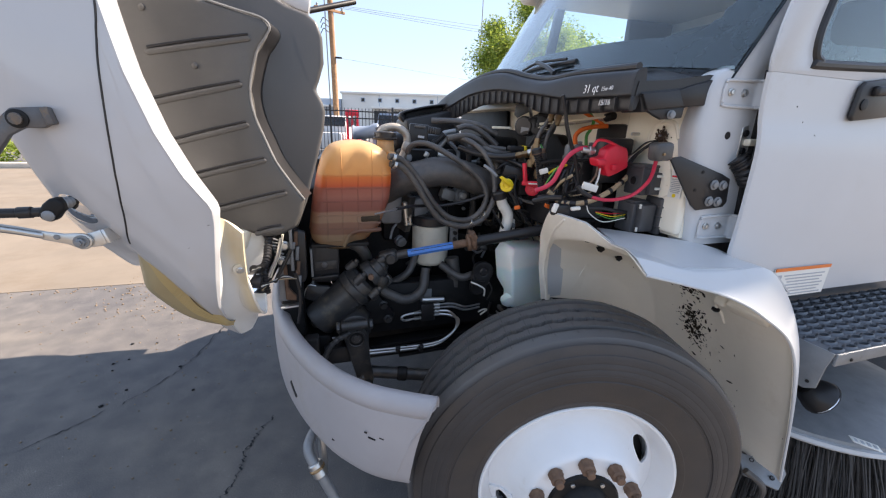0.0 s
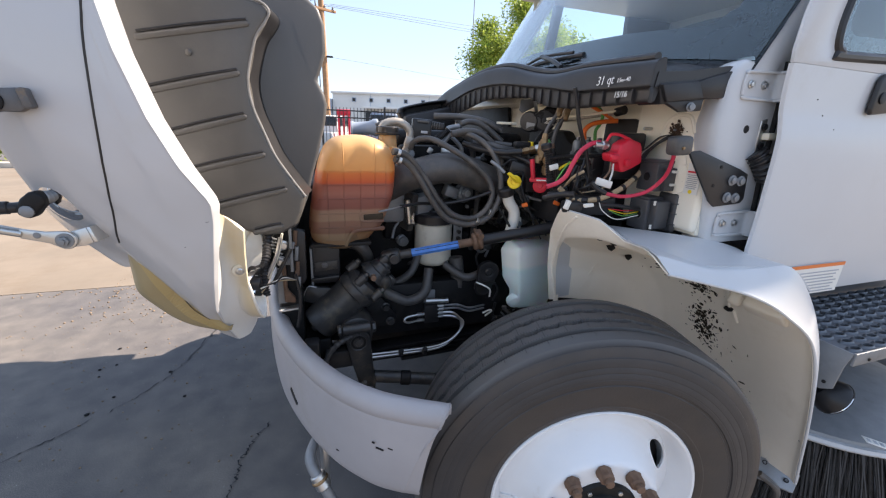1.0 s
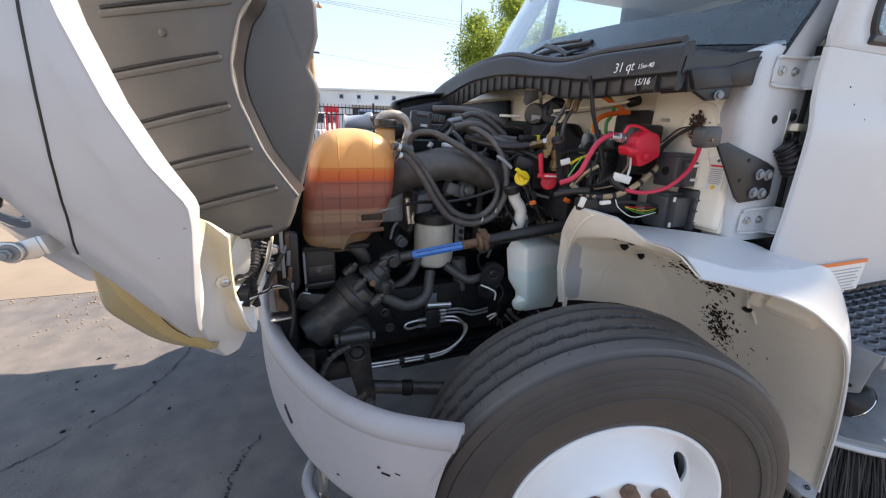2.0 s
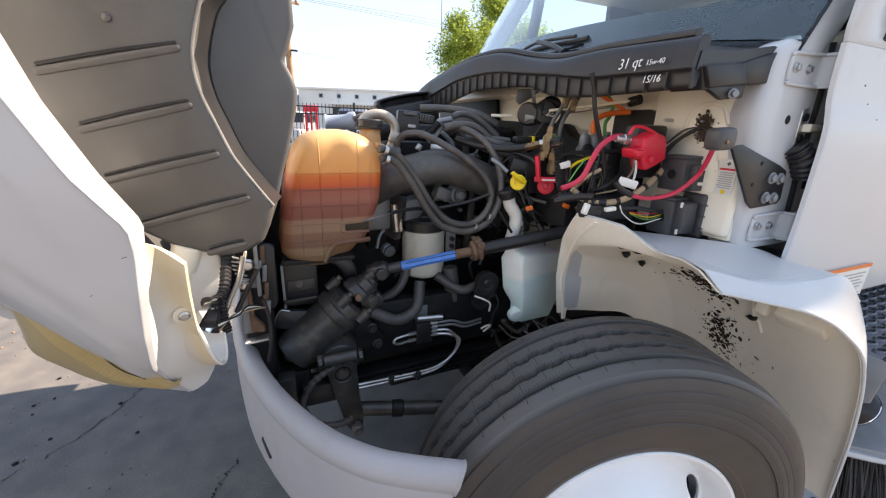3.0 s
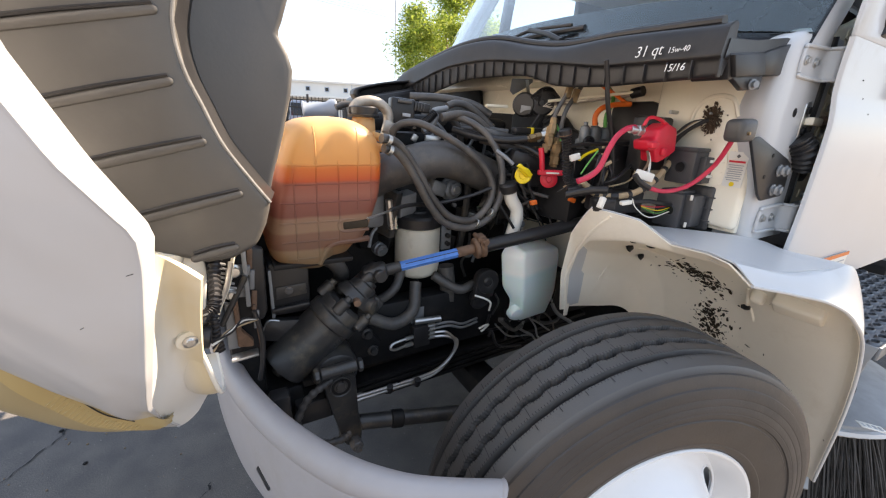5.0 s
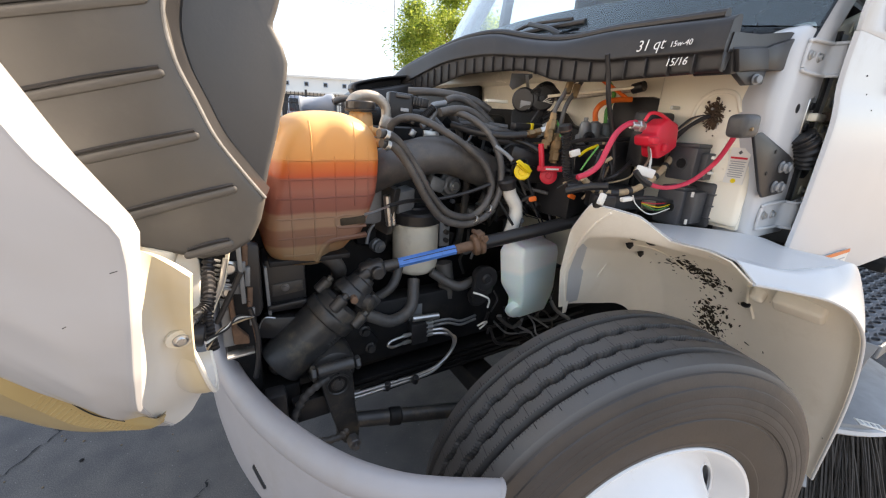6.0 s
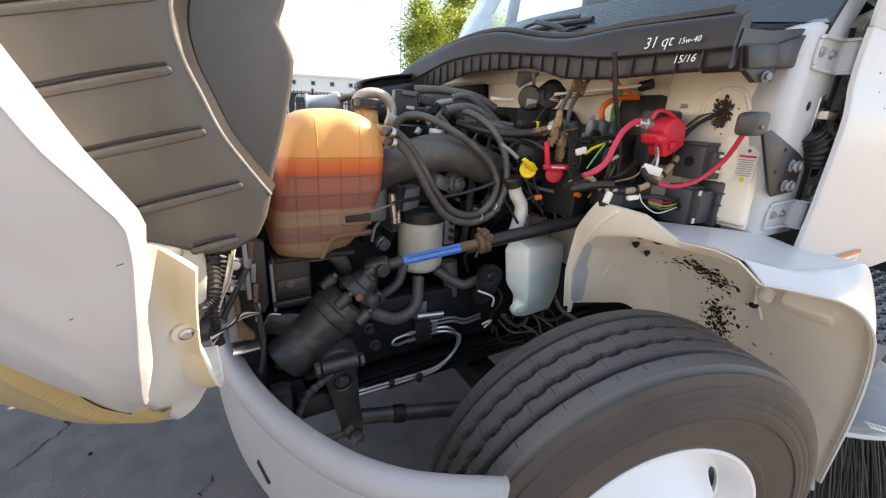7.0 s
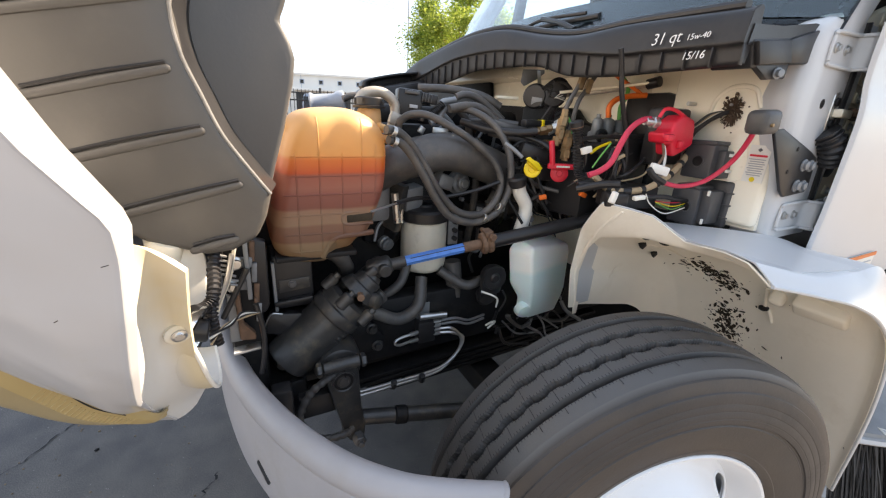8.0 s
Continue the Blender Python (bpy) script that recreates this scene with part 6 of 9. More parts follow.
def cowl_ring(i):
    y, t, m, b, x = CY[i], CT[i], CM[i], CB[i], XO[i]
    back = screen((y - 1.2) / 1.06, 0.0)
    return [(x + 0.012, y, b), (x + 0.004, y, b + 0.006), (x + 0.002, y, m - 0.012), (x - 0.005, y, m - 0.003), (x - 0.004, y, m + 0.01), (x + 0.004, y, t - 0.012), (x + 0.022, y, t), (x + 0.05, y, t + 0.002), (x + 0.08, y, t - 0.004), (back[0] - 0.02, y, max(t - 0.01, back[2] - 0.02)), (back[0] + 0.01, y, back[2] - 0.004)]


def cowl_end(y):
    """The cowl's cut end: only its front ledge reaches it, the deck behind drops to the screen's foot."""
    r = cowl_ring(0)
    return [(p[0], y, p[2]) for p in r[:7]] + [(r[6][0] + 0.012, y, r[6][2] - 0.002), (r[6][0] + 0.016, y, 1.680), (0.22, y, 1.690), (0.35, y, 1.713)]


part("body", loft([cowl_end(0.172), cowl_end(0.215)] + [cowl_ring(i) for i in range(2, 12)], 110, 50, 0.004), COWL, cowl)
part("end_plate", slab([(q[0] - 0.0005, 0.1705, q[2]) for q in cowl_end(0)[1:9]] + [(0.122, 0.1705, 1.612)], (0, 0.005, 0), 0.0), COWL, cowl)
part("seal", tube([(0.138, 0.20, 1.722)] + [(XO[i] + 0.04, CY[i], CT[i] + 0.008) for i in range(2, 12)], 0.011, 10, n=70), BLACK, cowl, "black rubber hood seal")
for k in range(26):
    y = 0.17 + k * 0.056
    m, b, x = float(np.interp(y, CY, CM)), float(np.interp(y, CY, CB)), float(np.interp(y, CY, XO))
    if m - b > 0.02:
        part("stiffener", block((x + 0.001, y, (m + b) / 2 - 0.004), (0.012, 0.003, (m - b) * 0.82), bevel=0.001), COWL, cowl)
part("end_block", slab([(0.248, 0.160, 1.668), (0.285, 0.160, 1.680), (0.385, 0.160, 1.708), (0.392, 0.160, 1.690), (0.350, 0.160, 1.632), (0.272, 0.160, 1.626)], (0, 0.12, 0), 0.004), BLACK, cowl)
part("end_cover", slab([(0.112, 0.168, 1.645), (0.118, 0.168, 1.682), (0.22, 0.168, 1.691), (0.35, 0.168, 1.713), (0.390, 0.168, 1.712), (0.300, 0.168, 1.655)], (0, 0.004, 0), 0.0), BLACK, cowl)
part("end_pocket", slab([(0.126, 0.156, 1.652), (0.246, 0.156, 1.668), (0.272, 0.156, 1.627), (0.150, 0.156, 1.611)], (0, 0.012, 0), 0.003), COWL, cowl)
part("end_pocket", slab([(0.125, 0.166, 1.657), (0.270, 0.166, 1.676), (0.290, 0.166, 1.624), (0.140, 0.166, 1.606)], (0, 0.08, 0), 0.004), COWL, cowl)
part("foot", slab([(0.150, 0.165, 1.613), (0.283, 0.165, 1.626), (0.281, 0.165, 1.597), (0.212, 0.165, 1.590)], (0, 0.014, 0), 0.003), COWL, cowl)
part("foot_bolt", lathe((0.238, 0.164, 1.604), (-0.3, -1, 0), [(0, 0.012), (0.004, 0.012), (0.005, 0.008), (0.012, 0.008), (0.013, 0)], 10), DULLSTEEL, cowl)


def on_cowl(y, z, x=0.0905):
    return Matrix(((0, 0, -1, x), (-1, 0, 0, y), (0, 1, 0, z), (0, 0, 0, 1)))


lettering("31 qt", on_cowl(0.368, 1.663, 0.0915), 0.034, CHALK, "marker_note", cowl, 0.25, -0.0003)
lettering("15w-40", on_cowl(0.284, 1.664, 0.0915), 0.0165, CHALK, "marker_note", cowl, 0.2, -0.0001)
lettering("15/16", on_cowl(0.284, 1.625, 0.0885), 0.022, CHALK, "marker_note", cowl, 0.2, -0.0001)
wiper = thing("wiper", (0.3, 1.0, 1.80), "black wiper arm and blade resting on the windscreen", "wiper")
part("blade", tube([screen(-0.04, 0.014), screen(-0.18, 0.034), screen(-0.42, 0.045)], 0.010, 8), BLACK, wiper)
part("spring_bow", tube([Vector(screen(-0.07, 0.02)) + Vector((-0.016, 0, 0.010)), Vector(screen(-0.2, 0.036)) + Vector((-0.026, 0, 0.016)), Vector(screen(-0.38, 0.045)) + Vector((-0.016, 0, 0.010))], 0.006, 8), BLACK, wiper)
part("arm", tube([Vector(screen(-0.2, 0.036)) + Vector((-0.03, 0, 0.018)), Vector(screen(-0.32, 0.0)) + Vector((-0.04, 0, 0.014)), Vector(screen(-0.40, -0.04)) + Vector((-0.04, 0, 0.014))], 0.009, 8), BLACK, wiper)

# air intake lid beside the cowl
air = thing("air_intake", (-0.05, 1.65, 1.55), "black oval air intake lid behind the engine", "air intake")
dish_out = [(-0.238, 1.60), (-0.225, 1.622), (-0.15, 1.645), (-0.04, 1.668), (0.06, 1.680), (0.10, 1.665), (0.105, 1.640), (0.08, 1.616), (-0.04, 1.588), (-0.16, 1.562), (-0.215, 1.572)]
dc = (-0.07, 1.622)
part("lid", loft([[(dc[0] + (x - dc[0]) * k, y, dc[1] + (z - dc[1]) * k) for x, z in dish_out] for k, y in ((1.0, 1.68), (1.03, 1.62), (1.0, 1.60), (0.90, 1.605), (0.86, 1.63), (0.80, 1.66), (0.3, 1.665), (0.02, 1.666))], 40, 70, 0.004, True), COWL, air)
part("inner_fin", tube([(-0.17, 1.655, 1.590), (-0.12, 1.645, 1.607), (-0.03, 1.645, 1.625), (0.03, 1.655, 1.640)], 0.008, 8, n=24), BLACK, air)
part("housing", block((-0.06, 1.70, 1.52), (0.30, 0.34, 0.2), (0, -12, 0), 0.03), BLACK, air)

# ---- things on the firewall ----
single("firewall_cover", slab([(0.358, 0.62, 1.25), (0.358, 0.62, 1.565), (0.358, 0.59, 1.583), (0.358, 0.48, 1.583), (0.358, 0.435, 1.570), (0.358, 0.414, 1.54), (0.358, 0.408, 1.48), (0.358, 0.40, 1.25)], (0.02, 0, 0), 0.008), BLACK, "black heater cover panel on the firewall", "panel")
single("firewall_cover", slab([(0.31, 1.10, 1.15), (0.31, 1.10, 1.545), (0.31, 0.82, 1.535), (0.31, 0.77, 1.49), (0.31, 0.66, 1.47), (0.31, 0.45, 1.36), (0.31, 0.45, 1.15)], (0.06, 0, 0), 0.015), GRIME, "dark insulation panel low on the firewall", "panel")
st = thing("firewall_stud", (0.35, 0.38, 1.55), "steel stud on the firewall", "stud")
part("stud", rod((0.375, 0.385, 1.550), (0.325, 0.392, 1.550), 0.0055, 8), STEEL, st)
tagged(st, "short threaded steel stud on the firewall")
fa = thing("fuse_block", (0.33, 0.30, 1.36), "black plastic fuse block on the firewall", "fuse block", "fuse blocks")
part("body", block((0.325, 0.307, 1.405), (0.075, 0.075, 0.088), bevel=0.005), BOXES, fa)
part("lid", block((0.325, 0.307, 1.4525), (0.080, 0.080, 0.010), bevel=0.003), BOXES, fa)
part("side_pocket", block((0.335, 0.262, 1.400), (0.050, 0.020, 0.070), bevel=0.003), BOXES, fa)
part("port", lathe((0.2872, 0.305, 1.405), (-1, 0, 0), [(0, 0.0), (0.0006, 0.013)], 20, caps=False), GRIME, fa)
part("port_rim", lathe((0.2872, 0.305, 1.405), (-1, 0, 0), [(0, 0.013), (0.003, 0.0135), (0.003, 0.0155), (0, 0.0165)], 20, caps=False), BOXES, fa)
for z in (1.425, 1.385):
    part("clip", block((0.335, 0.250, z), (0.02, 0.010, 0.008), bevel=0.002), NYLON, fa)
fb2 = thing("relay_block", (0.33, 0.29, 1.23), "black plastic relay block low on the firewall", "relay block", "fuse blocks")
part("back_plate", block((0.357, 0.268, 1.296), (0.018, 0.075, 0.125), bevel=0.014, segments=3), BOXES, fb2)
part("body", block((0.312, 0.308, 1.285), (0.072, 0.075, 0.098), bevel=0.005), BOXES, fb2)
part("lid", block((0.312, 0.308, 1.3375), (0.062, 0.066, 0.010), bevel=0.004), BOXES, fb2)
part("cover", block((0.315, 0.258, 1.290), (0.055, 0.028, 0.088), bevel=0.005), BOXES, fb2)
part("port", lathe((0.2755, 0.300, 1.285), (-1, 0, 0), [(0, 0.0), (0.0006, 0.012)], 20, caps=False), GRIME, fb2)
part("port_rim", lathe((0.2755, 0.300, 1.285), (-1, 0, 0), [(0, 0.012), (0.003, 0.0125), (0.003, 0.0145), (0, 0.0155)], 20, caps=False), BOXES, fb2)
for z in (1.252, 1.328):
    part("latch", block((0.286, 0.254, z), (0.006, 0.006, 0.014), bevel=0.001), NYLON, fb2)
for z in (1.262, 1.296, 1.328):
    part("fin", block((0.350, 0.242, z), (0.014, 0.03, 0.004), bevel=0.001), BOXES, fb2)
nest = thing("grommet_nest", (0.36, 0.285, 1.50), "dried mud-dauber nest round a cable grommet", "mud nest")
bm = bmesh.new()
nr = random.Random(5)
for k in range(120):
    a, r = nr.uniform(0, 6.28), abs(nr.gauss(0, 0.014))
    b = bmesh.new()
    bmesh.ops.create_icosphere(b, subdivisions=1, radius=nr.uniform(0.002, 0.0042))
    b.transform(Matrix.Translation((0.350 + nr.uniform(-0.006, 0.003), 0.287 + r * math.cos(a), 1.535 + 1.6 * r * math.sin(a))))
    merge(bm, b)
for k in range(190):
    a = nr.uniform(0, 6.28)
    s = nr.uniform(0.006, 0.030)
    q = Vector((0.350, 0.287 + 0.5 * s * math.cos(a), 1.535 + 0.7 * s * math.sin(a)))
    tube([q, q + Vector((-0.003, 0.5 * s * math.cos(a + 0.4), 0.8 * s * math.sin(a + 0.4)))], 0.0012, 4, bm=bm)
part("mud", bm, NEST, nest, sharp=80)
part("eyelet", rod((0.352, 0.29, 1.548), (0.340, 0.29, 1.548), 0.0035), DULLSTEEL, nest)
for k in range(5):
    part("cable", tube([(0.352, 0.290, 1.532), (0.335, 0.300 + 0.008 * k, 1.522), (0.32, 0.325 + 0.010 * k, 1.500 - 0.004 * k), (0.31, 0.345 + 0.010 * k, 1.47), (0.30, 0.35 + 0.008 * k, 1.44)], (0.003, 0.005, 0.003, 0.002, 0.004)[k], 8), (BLACK, BLACK, NYLON, TAN, BLACK)[k], nest)
label = thing("firewall_label", (0.352, 0.20, 1.36), "small white notice label with red head on the firewall", "label")
lp = part("paper", block((0.3508, 0.198, 1.410), (0.002, 0.046, 0.090), bevel=0.0), PAPER, label)
part("head_bar", block((0.3492, 0.198, 1.430), (0.002, 0.038, 0.005), bevel=0.0), RED, lp)
for k in range(8):
    part("text_bar", block((0.3492, 0.198, 1.421 - 0.0055 * k), (0.002, 0.036 - 0.006 * (k % 2), 0.0022), bevel=0.0), GREYINK, lp)
part("mark", lathe((0.3497, 0.198, 1.372), (-1, 0, 0), [(0, 0.006), (0.001, 0.006)], 14), YELLOW, lp)
part("mark", block((0.3492, 0.198, 1.444), (0.002, 0.007, 0.007), (45, 0, 0), 0.0), INK, lp)
part("pressing", loft([[(0.353, 0.285, 1.470), (0.350, 0.262, 1.476), (0.353, 0.239, 1.473)], [(0.351, 0.278, 1.42), (0.348, 0.25, 1.42), (0.352, 0.222, 1.425)], [(0.353, 0.268, 1.36), (0.350, 0.243, 1.358), (0.353, 0.221, 1.37)]], 10, 8, 0.003), FIREWALL, cab)
for z in (1.395, 1.42, 1.445):
    part("pressing", rod((0.350, 0.272, z), (0.350, 0.226, z + 0.003), 0.003, 8), FIREWALL, cab)
part("pressing", tube([(0.353, 0.345, 1.50), (0.353, 0.335, 1.56), (0.353, 0.30, 1.59), (0.353, 0.25, 1.585), (0.353, 0.225, 1.54)], 0.006, 8, n=30), FIREWALL, cab)
part("pressing", tube([(0.362, 0.42, 1.60), (0.362, 0.39, 1.585), (0.362, 0.375, 1.55), (0.362, 0.375, 1.50)], 0.007, 8, n=24), FIREWALL, cab)

bp = thing("hood_bracket", (0.40, 0.14, 1.34), "black steel hood rest bracket with a rubber block", "bracket")
plate = part("plate", slab([(0.235, 0.132, 1.490), (0.275, 0.132, 1.495), (0.445, 0.132, 1.446), (0.480, 0.132, 1.432), (0.490, 0.132, 1.36), (0.478, 0.132, 1.346), (0.375, 0.132, 1.338), (0.350, 0.132, 1.355)], (0, 0.008, 0), 0.003, 2), BLACK, bp)
part("buffer", block((0.215, 0.150, 1.506), (0.055, 0.045, 0.050), (0, -4, -8), 0.012, segments=3), RUBBER, bp, "black rubber buffer")
part("stud", rod((0.205, 0.130, 1.500), (0.205, 0.124, 1.500), 0.004, 8), BRASS, bp)
for x, z in ((0.418, 1.415), (0.452, 1.413), (0.412, 1.366), (0.446, 1.364)):
    part("bolt", lathe((x, 0.131, z), (0, -1, 0), [(0, 0.0150), (0.003, 0.0150), (0.004, 0.010), (0.009, 0.010), (0.010, 0.006), (0.011, 0)], 14), DULLSTEEL, bp)
for x, z in ((0.365, 1.452), (0.350, 1.40)):
    part("hole", lathe((x, 0.1315, z), (0, -1, 0), [(0, 0.005), (0.001, 0.005)], 8), GRIME, bp)

rc = thing("terminal_cover", (0.2, 0.33, 1.40), "bright red rubber cover on a battery terminal post", "terminal cover")
cap_out = [(0.173, 1.500), (0.205, 1.518), (0.250, 1.506), (0.258, 1.490), (0.266, 1.445), (0.225, 1.424), (0.200, 1.415), (0.186, 1.418), (0.175, 1.446), (0.145, 1.447), (0.137, 1.472), (0.168, 1.477)]
part("cover", slab([(x, 0.315, z) for x, z in cap_out], (0.012, 0.055, 0.0), 0.008, 3), RED, rc)
part("boss", block((0.155, 0.312, 1.461), (0.03, 0.02, 0.018), (0, 0, 0), 0.006), RED, rc)
part("boss", block((0.205, 0.312, 1.445), (0.02, 0.014, 0.020), (0, 0, 0), 0.005), RED, rc)
part("strap", tube([(0.135, 0.335, 1.508), (0.145, 0.33, 1.527), (0.175, 0.325, 1.526), (0.215, 0.322, 1.512)], 0.0045, 8, n=20), RED, rc)
part("post", rod((0.105, 0.35, 1.497), (0.150, 0.345, 1.494), 0.010), STEEL, rc)
part("nut", rod((0.128, 0.348, 1.4955), (0.143, 0.346, 1.4945), 0.015, 6), STEEL, rc)
part("base", block((0.27, 0.40, 1.46), (0.12, 0.05, 0.15), bevel=0.01), BLACK, rc)


def cable(name, pts, r, mat, label, category="cable", group=""):
    return single(name, tube(pts, r, 10, n=8 * len(pts)), mat, label, category, group)


cable("battery_cable", [(-0.035, 0.37, 1.365), (-0.005, 0.36, 1.378), (0.020, 0.355, 1.40), (0.040, 0.355, 1.44), (0.062, 0.355, 1.475), (0.092, 0.352, 1.497), (0.122, 0.35, 1.503)], 0.0072, REDCABLE, "thick red battery cable arching to the terminal", group="red cables")
cable("battery_cable", [(0.090, 0.26, 1.362), (0.14, 0.252, 1.353), (0.19, 0.243, 1.357), (0.23, 0.23, 1.375), (0.245, 0.20, 1.42), (0.225, 0.17, 1.470), (0.205, 0.155, 1.497)], 0.0055, REDCABLE, "long red battery cable sagging to the bracket", group="red cables")
cable("cable_sleeve", [(0.052, 0.275, 1.392), (0.068, 0.268, 1.375), (0.095, 0.259, 1.361)], 0.0072, BLACK, "black sleeve on a red battery cable")
cable("orange_sleeve", [(0.242, 0.58, 1.505), (0.238, 0.58, 1.535), (0.258, 0.575, 1.558), (0.300, 0.565, 1.570), (0.345, 0.54, 1.575)], 0.0085, ORANGE, "orange plastic sleeved cable on the firewall")
cable("green_cable", [(0.291, 0.58, 1.500), (0.287, 0.58, 1.538), (0.300, 0.578, 1.562), (0.31, 0.585, 1.60), (0.27, 0.60, 1.64)], 0.006, GREEN, "green air line by the firewall")
cable("red_line", [(0.23, 0.60, 1.645), (0.265, 0.585, 1.62), (0.31, 0.565, 1.595), (0.34, 0.55, 1.575)], 0.006, ORANGE, "orange-red air line under the cowl")
for k, (pts, fits) in enumerate((([(0.215, 0.63, 1.66), (0.182, 0.62, 1.633), (0.145, 0.62, 1.598), (0.124, 0.62, 1.567), (0.106, 0.62, 1.539), (0.097, 0.62, 1.506), (0.090, 0.62, 1.461), (0.078, 0.62, 1.421)], ((0.147, 1.600, 0.0115, 0.040), (0.099, 1.512, 0.010, 0.020), (0.092, 1.470, 0.0145, 0.050), (0.079, 1.428, 0.012, 0.028))), ([(0.23, 0.63, 1.655), (0.204, 0.62, 1.627), (0.176, 0.62, 1.587), (0.145, 0.62, 1.542), (0.134, 0.62, 1.480), (0.127, 0.62, 1.434), (0.121, 0.62, 1.381)], ((0.178, 1.590, 0.0115, 0.040), (0.128, 1.447, 0.0125, 0.030), (0.124, 1.415, 0.015, 0.040), (0.121, 1.385, 0.012, 0.024))))):
    t = thing("air_line", pts[0], "dark air line with brass fittings", "air line", "air lines")
    part("hose", tube(pts, 0.0068, 10, n=50), RUBBER, t)
    part("coloured_end", tube(pts[:2], 0.0072, 8), (ORANGE, GREEN)[k], t)
    for x, z, r, h in fits:
        d = Vector((0.3 if z > 1.55 else 0.12, 0, 1)).normalized() * h / 2
        q = Vector((x, 0.62, z))
        part("fitting", rod(q + d, q - d, r, 6), BRASS, t)
cable("green_cable", [(0.118, 0.625, 1.50), (0.128, 0.61, 1.47), (0.122, 0.60, 1.45)], 0.004, GREEN, "green air line by the firewall")
cable("tall_cable", [(0.057, 0.42, 1.66), (0.075, 0.42, 1.61), (0.087, 0.42, 1.566), (0.112, 0.42, 1.51), (0.131, 0.42, 1.473), (0.155, 0.42, 1.398), (0.167, 0.42, 1.323)], 0.0062, BLACK, "long black cable hanging from the cowl")
el = thing("elbow_pipe", (0.05, 0.5, 1.34), "black corrugated elbow pipe in front of the firewall", "pipe")
part("pipe", tube([(0.034, 0.50, 1.475), (0.048, 0.50, 1.44), (0.056, 0.50, 1.40), (0.066, 0.50, 1.36), (0.085, 0.50, 1.338), (0.130, 0.50, 1.330)], 0.013, 12, wave=0.0015, pitch=0.008), BLACK, el)
part("mouth", rod((0.030, 0.50, 1.490), (0.036, 0.50, 1.468), 0.018), BLACK, el)
part("seal", rod((0.0335, 0.50, 1.478), (0.0355, 0.50, 1.472), 0.0185), RUST, el)
cable("linkage_rod", [(0.19, 0.86, 1.566), (0.24, 0.80, 1.572), (0.30, 0.74, 1.582), (0.322, 0.52, 1.602)], 0.0075, CASTALLOY, "grey wiper linkage rod along the firewall", "rod")
cable("linkage_rod", [(0.16, 0.72, 1.575), (0.25, 0.66, 1.59), (0.31, 0.50, 1.607)], 0.005, CREAM, "pale linkage rod along the firewall", "rod")
single("linkage_joint", tube([(0.316, 0.52, 1.603), (0.318, 0.485, 1.610)], 0.015, 12), BLACK, "black ball joint of the wiper linkage", "joint")
wm = thing("wiper_motor", (0.0, 0.95, 1.50), "dark wiper motor with loose wires under the cowl", "motor")
part("can", lathe((0.19, 0.86, 1.565), (-0.75, -0.55, 0.0), [(0, 0.042), (0.05, 0.042), (0.058, 0.036), (0.060, 0.0)], 24), BLACK, wm)
part("gear_case", lathe((0.25, 0.84, 1.590), (-0.4, -0.9, 0.1), [(0, 0.040), (0.03, 0.040), (0.036, 0.034), (0.037, 0.0)], 24), GRIME, wm)
part("can", lathe((0.225, 0.83, 1.572), (-0.55, -0.8, 0.0), [(0, 0.044), (0.05, 0.044), (0.058, 0.037), (0.060, 0.012), (0.066, 0.010), (0.067, 0)], 24), BLACK, wm)
part("nameplate", block((0.150, 0.818, 1.548), (0.036, 0.004, 0.026), (8, 6, -50), 0.001), DULLSTEEL, wm, "worn metal plate")
part("crank_arc", tube([(0.19, 0.79, 1.61), (0.235, 0.775, 1.605), (0.262, 0.77, 1.575), (0.250, 0.775, 1.535), (0.215, 0.79, 1.505)], 0.008, 8, n=30), BLACK, wm)
part("bracket", slab([(0.139, 0.90, 1.655), (0.134, 0.90, 1.612), (0.150, 0.90, 1.600), (0.200, 0.90, 1.625), (0.238, 0.90, 1.650), (0.236, 0.90, 1.662)], (0.006, 0.004, 0), 0.002), DULLSTEEL, wm)
part("bracket", slab([(0.190, 0.885, 1.655), (0.206, 0.885, 1.655), (0.222, 0.885, 1.60), (0.206, 0.885, 1.597)], (0.004, 0.004, 0), 0.001), STEEL, wm)
part("flange", block((0.075, 0.89, 1.556), (0.085, 0.02, 0.010), (0, 0, -8), 0.002), CREAM, wm)
for k in range(7):
    part("lead", tube([(0.15 + 0.012 * k, 0.80, 1.590 - 0.004 * (k % 3)), (0.18, 0.79, 1.600 - 0.006 * k), (0.21 + 0.006 * k, 0.785, 1.575), (0.19 + 0.004 * k, 0.79, 1.53), (0.17 + 0.008 * k, 0.80, 1.49)], 0.0045, 8), BLACK, wm)
for k in range(4):
    part("tie_tail", tube([(0.180 + 0.004 * k, 0.762, 1.560), (0.200 + 0.008 * k, 0.755, 1.578 - 0.008 * k)], 0.0014, 5), NYLON, wm)

# fuel lines
for pts, r, fit in (([(-0.06, 0.80, 1.475), (-0.017, 0.75, 1.460), (0.071, 0.75, 1.448), (0.125, 0.75, 1.452)], 0.013, 0.135), ([(-0.05, 0.80, 1.44), (0.002, 0.75, 1.428), (0.093, 0.75, 1.414), (0.16, 0.75, 1.412)], 0.011, 0.165)):
    t = thing("fuel_line", pts[0], "dark rubber fuel line with a brass end", "fuel line", "fuel lines")
    part("hose", tube(pts, r, 12, n=30), RUBBER, t)
    part("fitting", rod((fit - 0.015, 0.75, pts[-1][2]), (fit + 0.018, 0.75, pts[-1][2] + 0.002), r * 1.2, 6), BRASS, t)
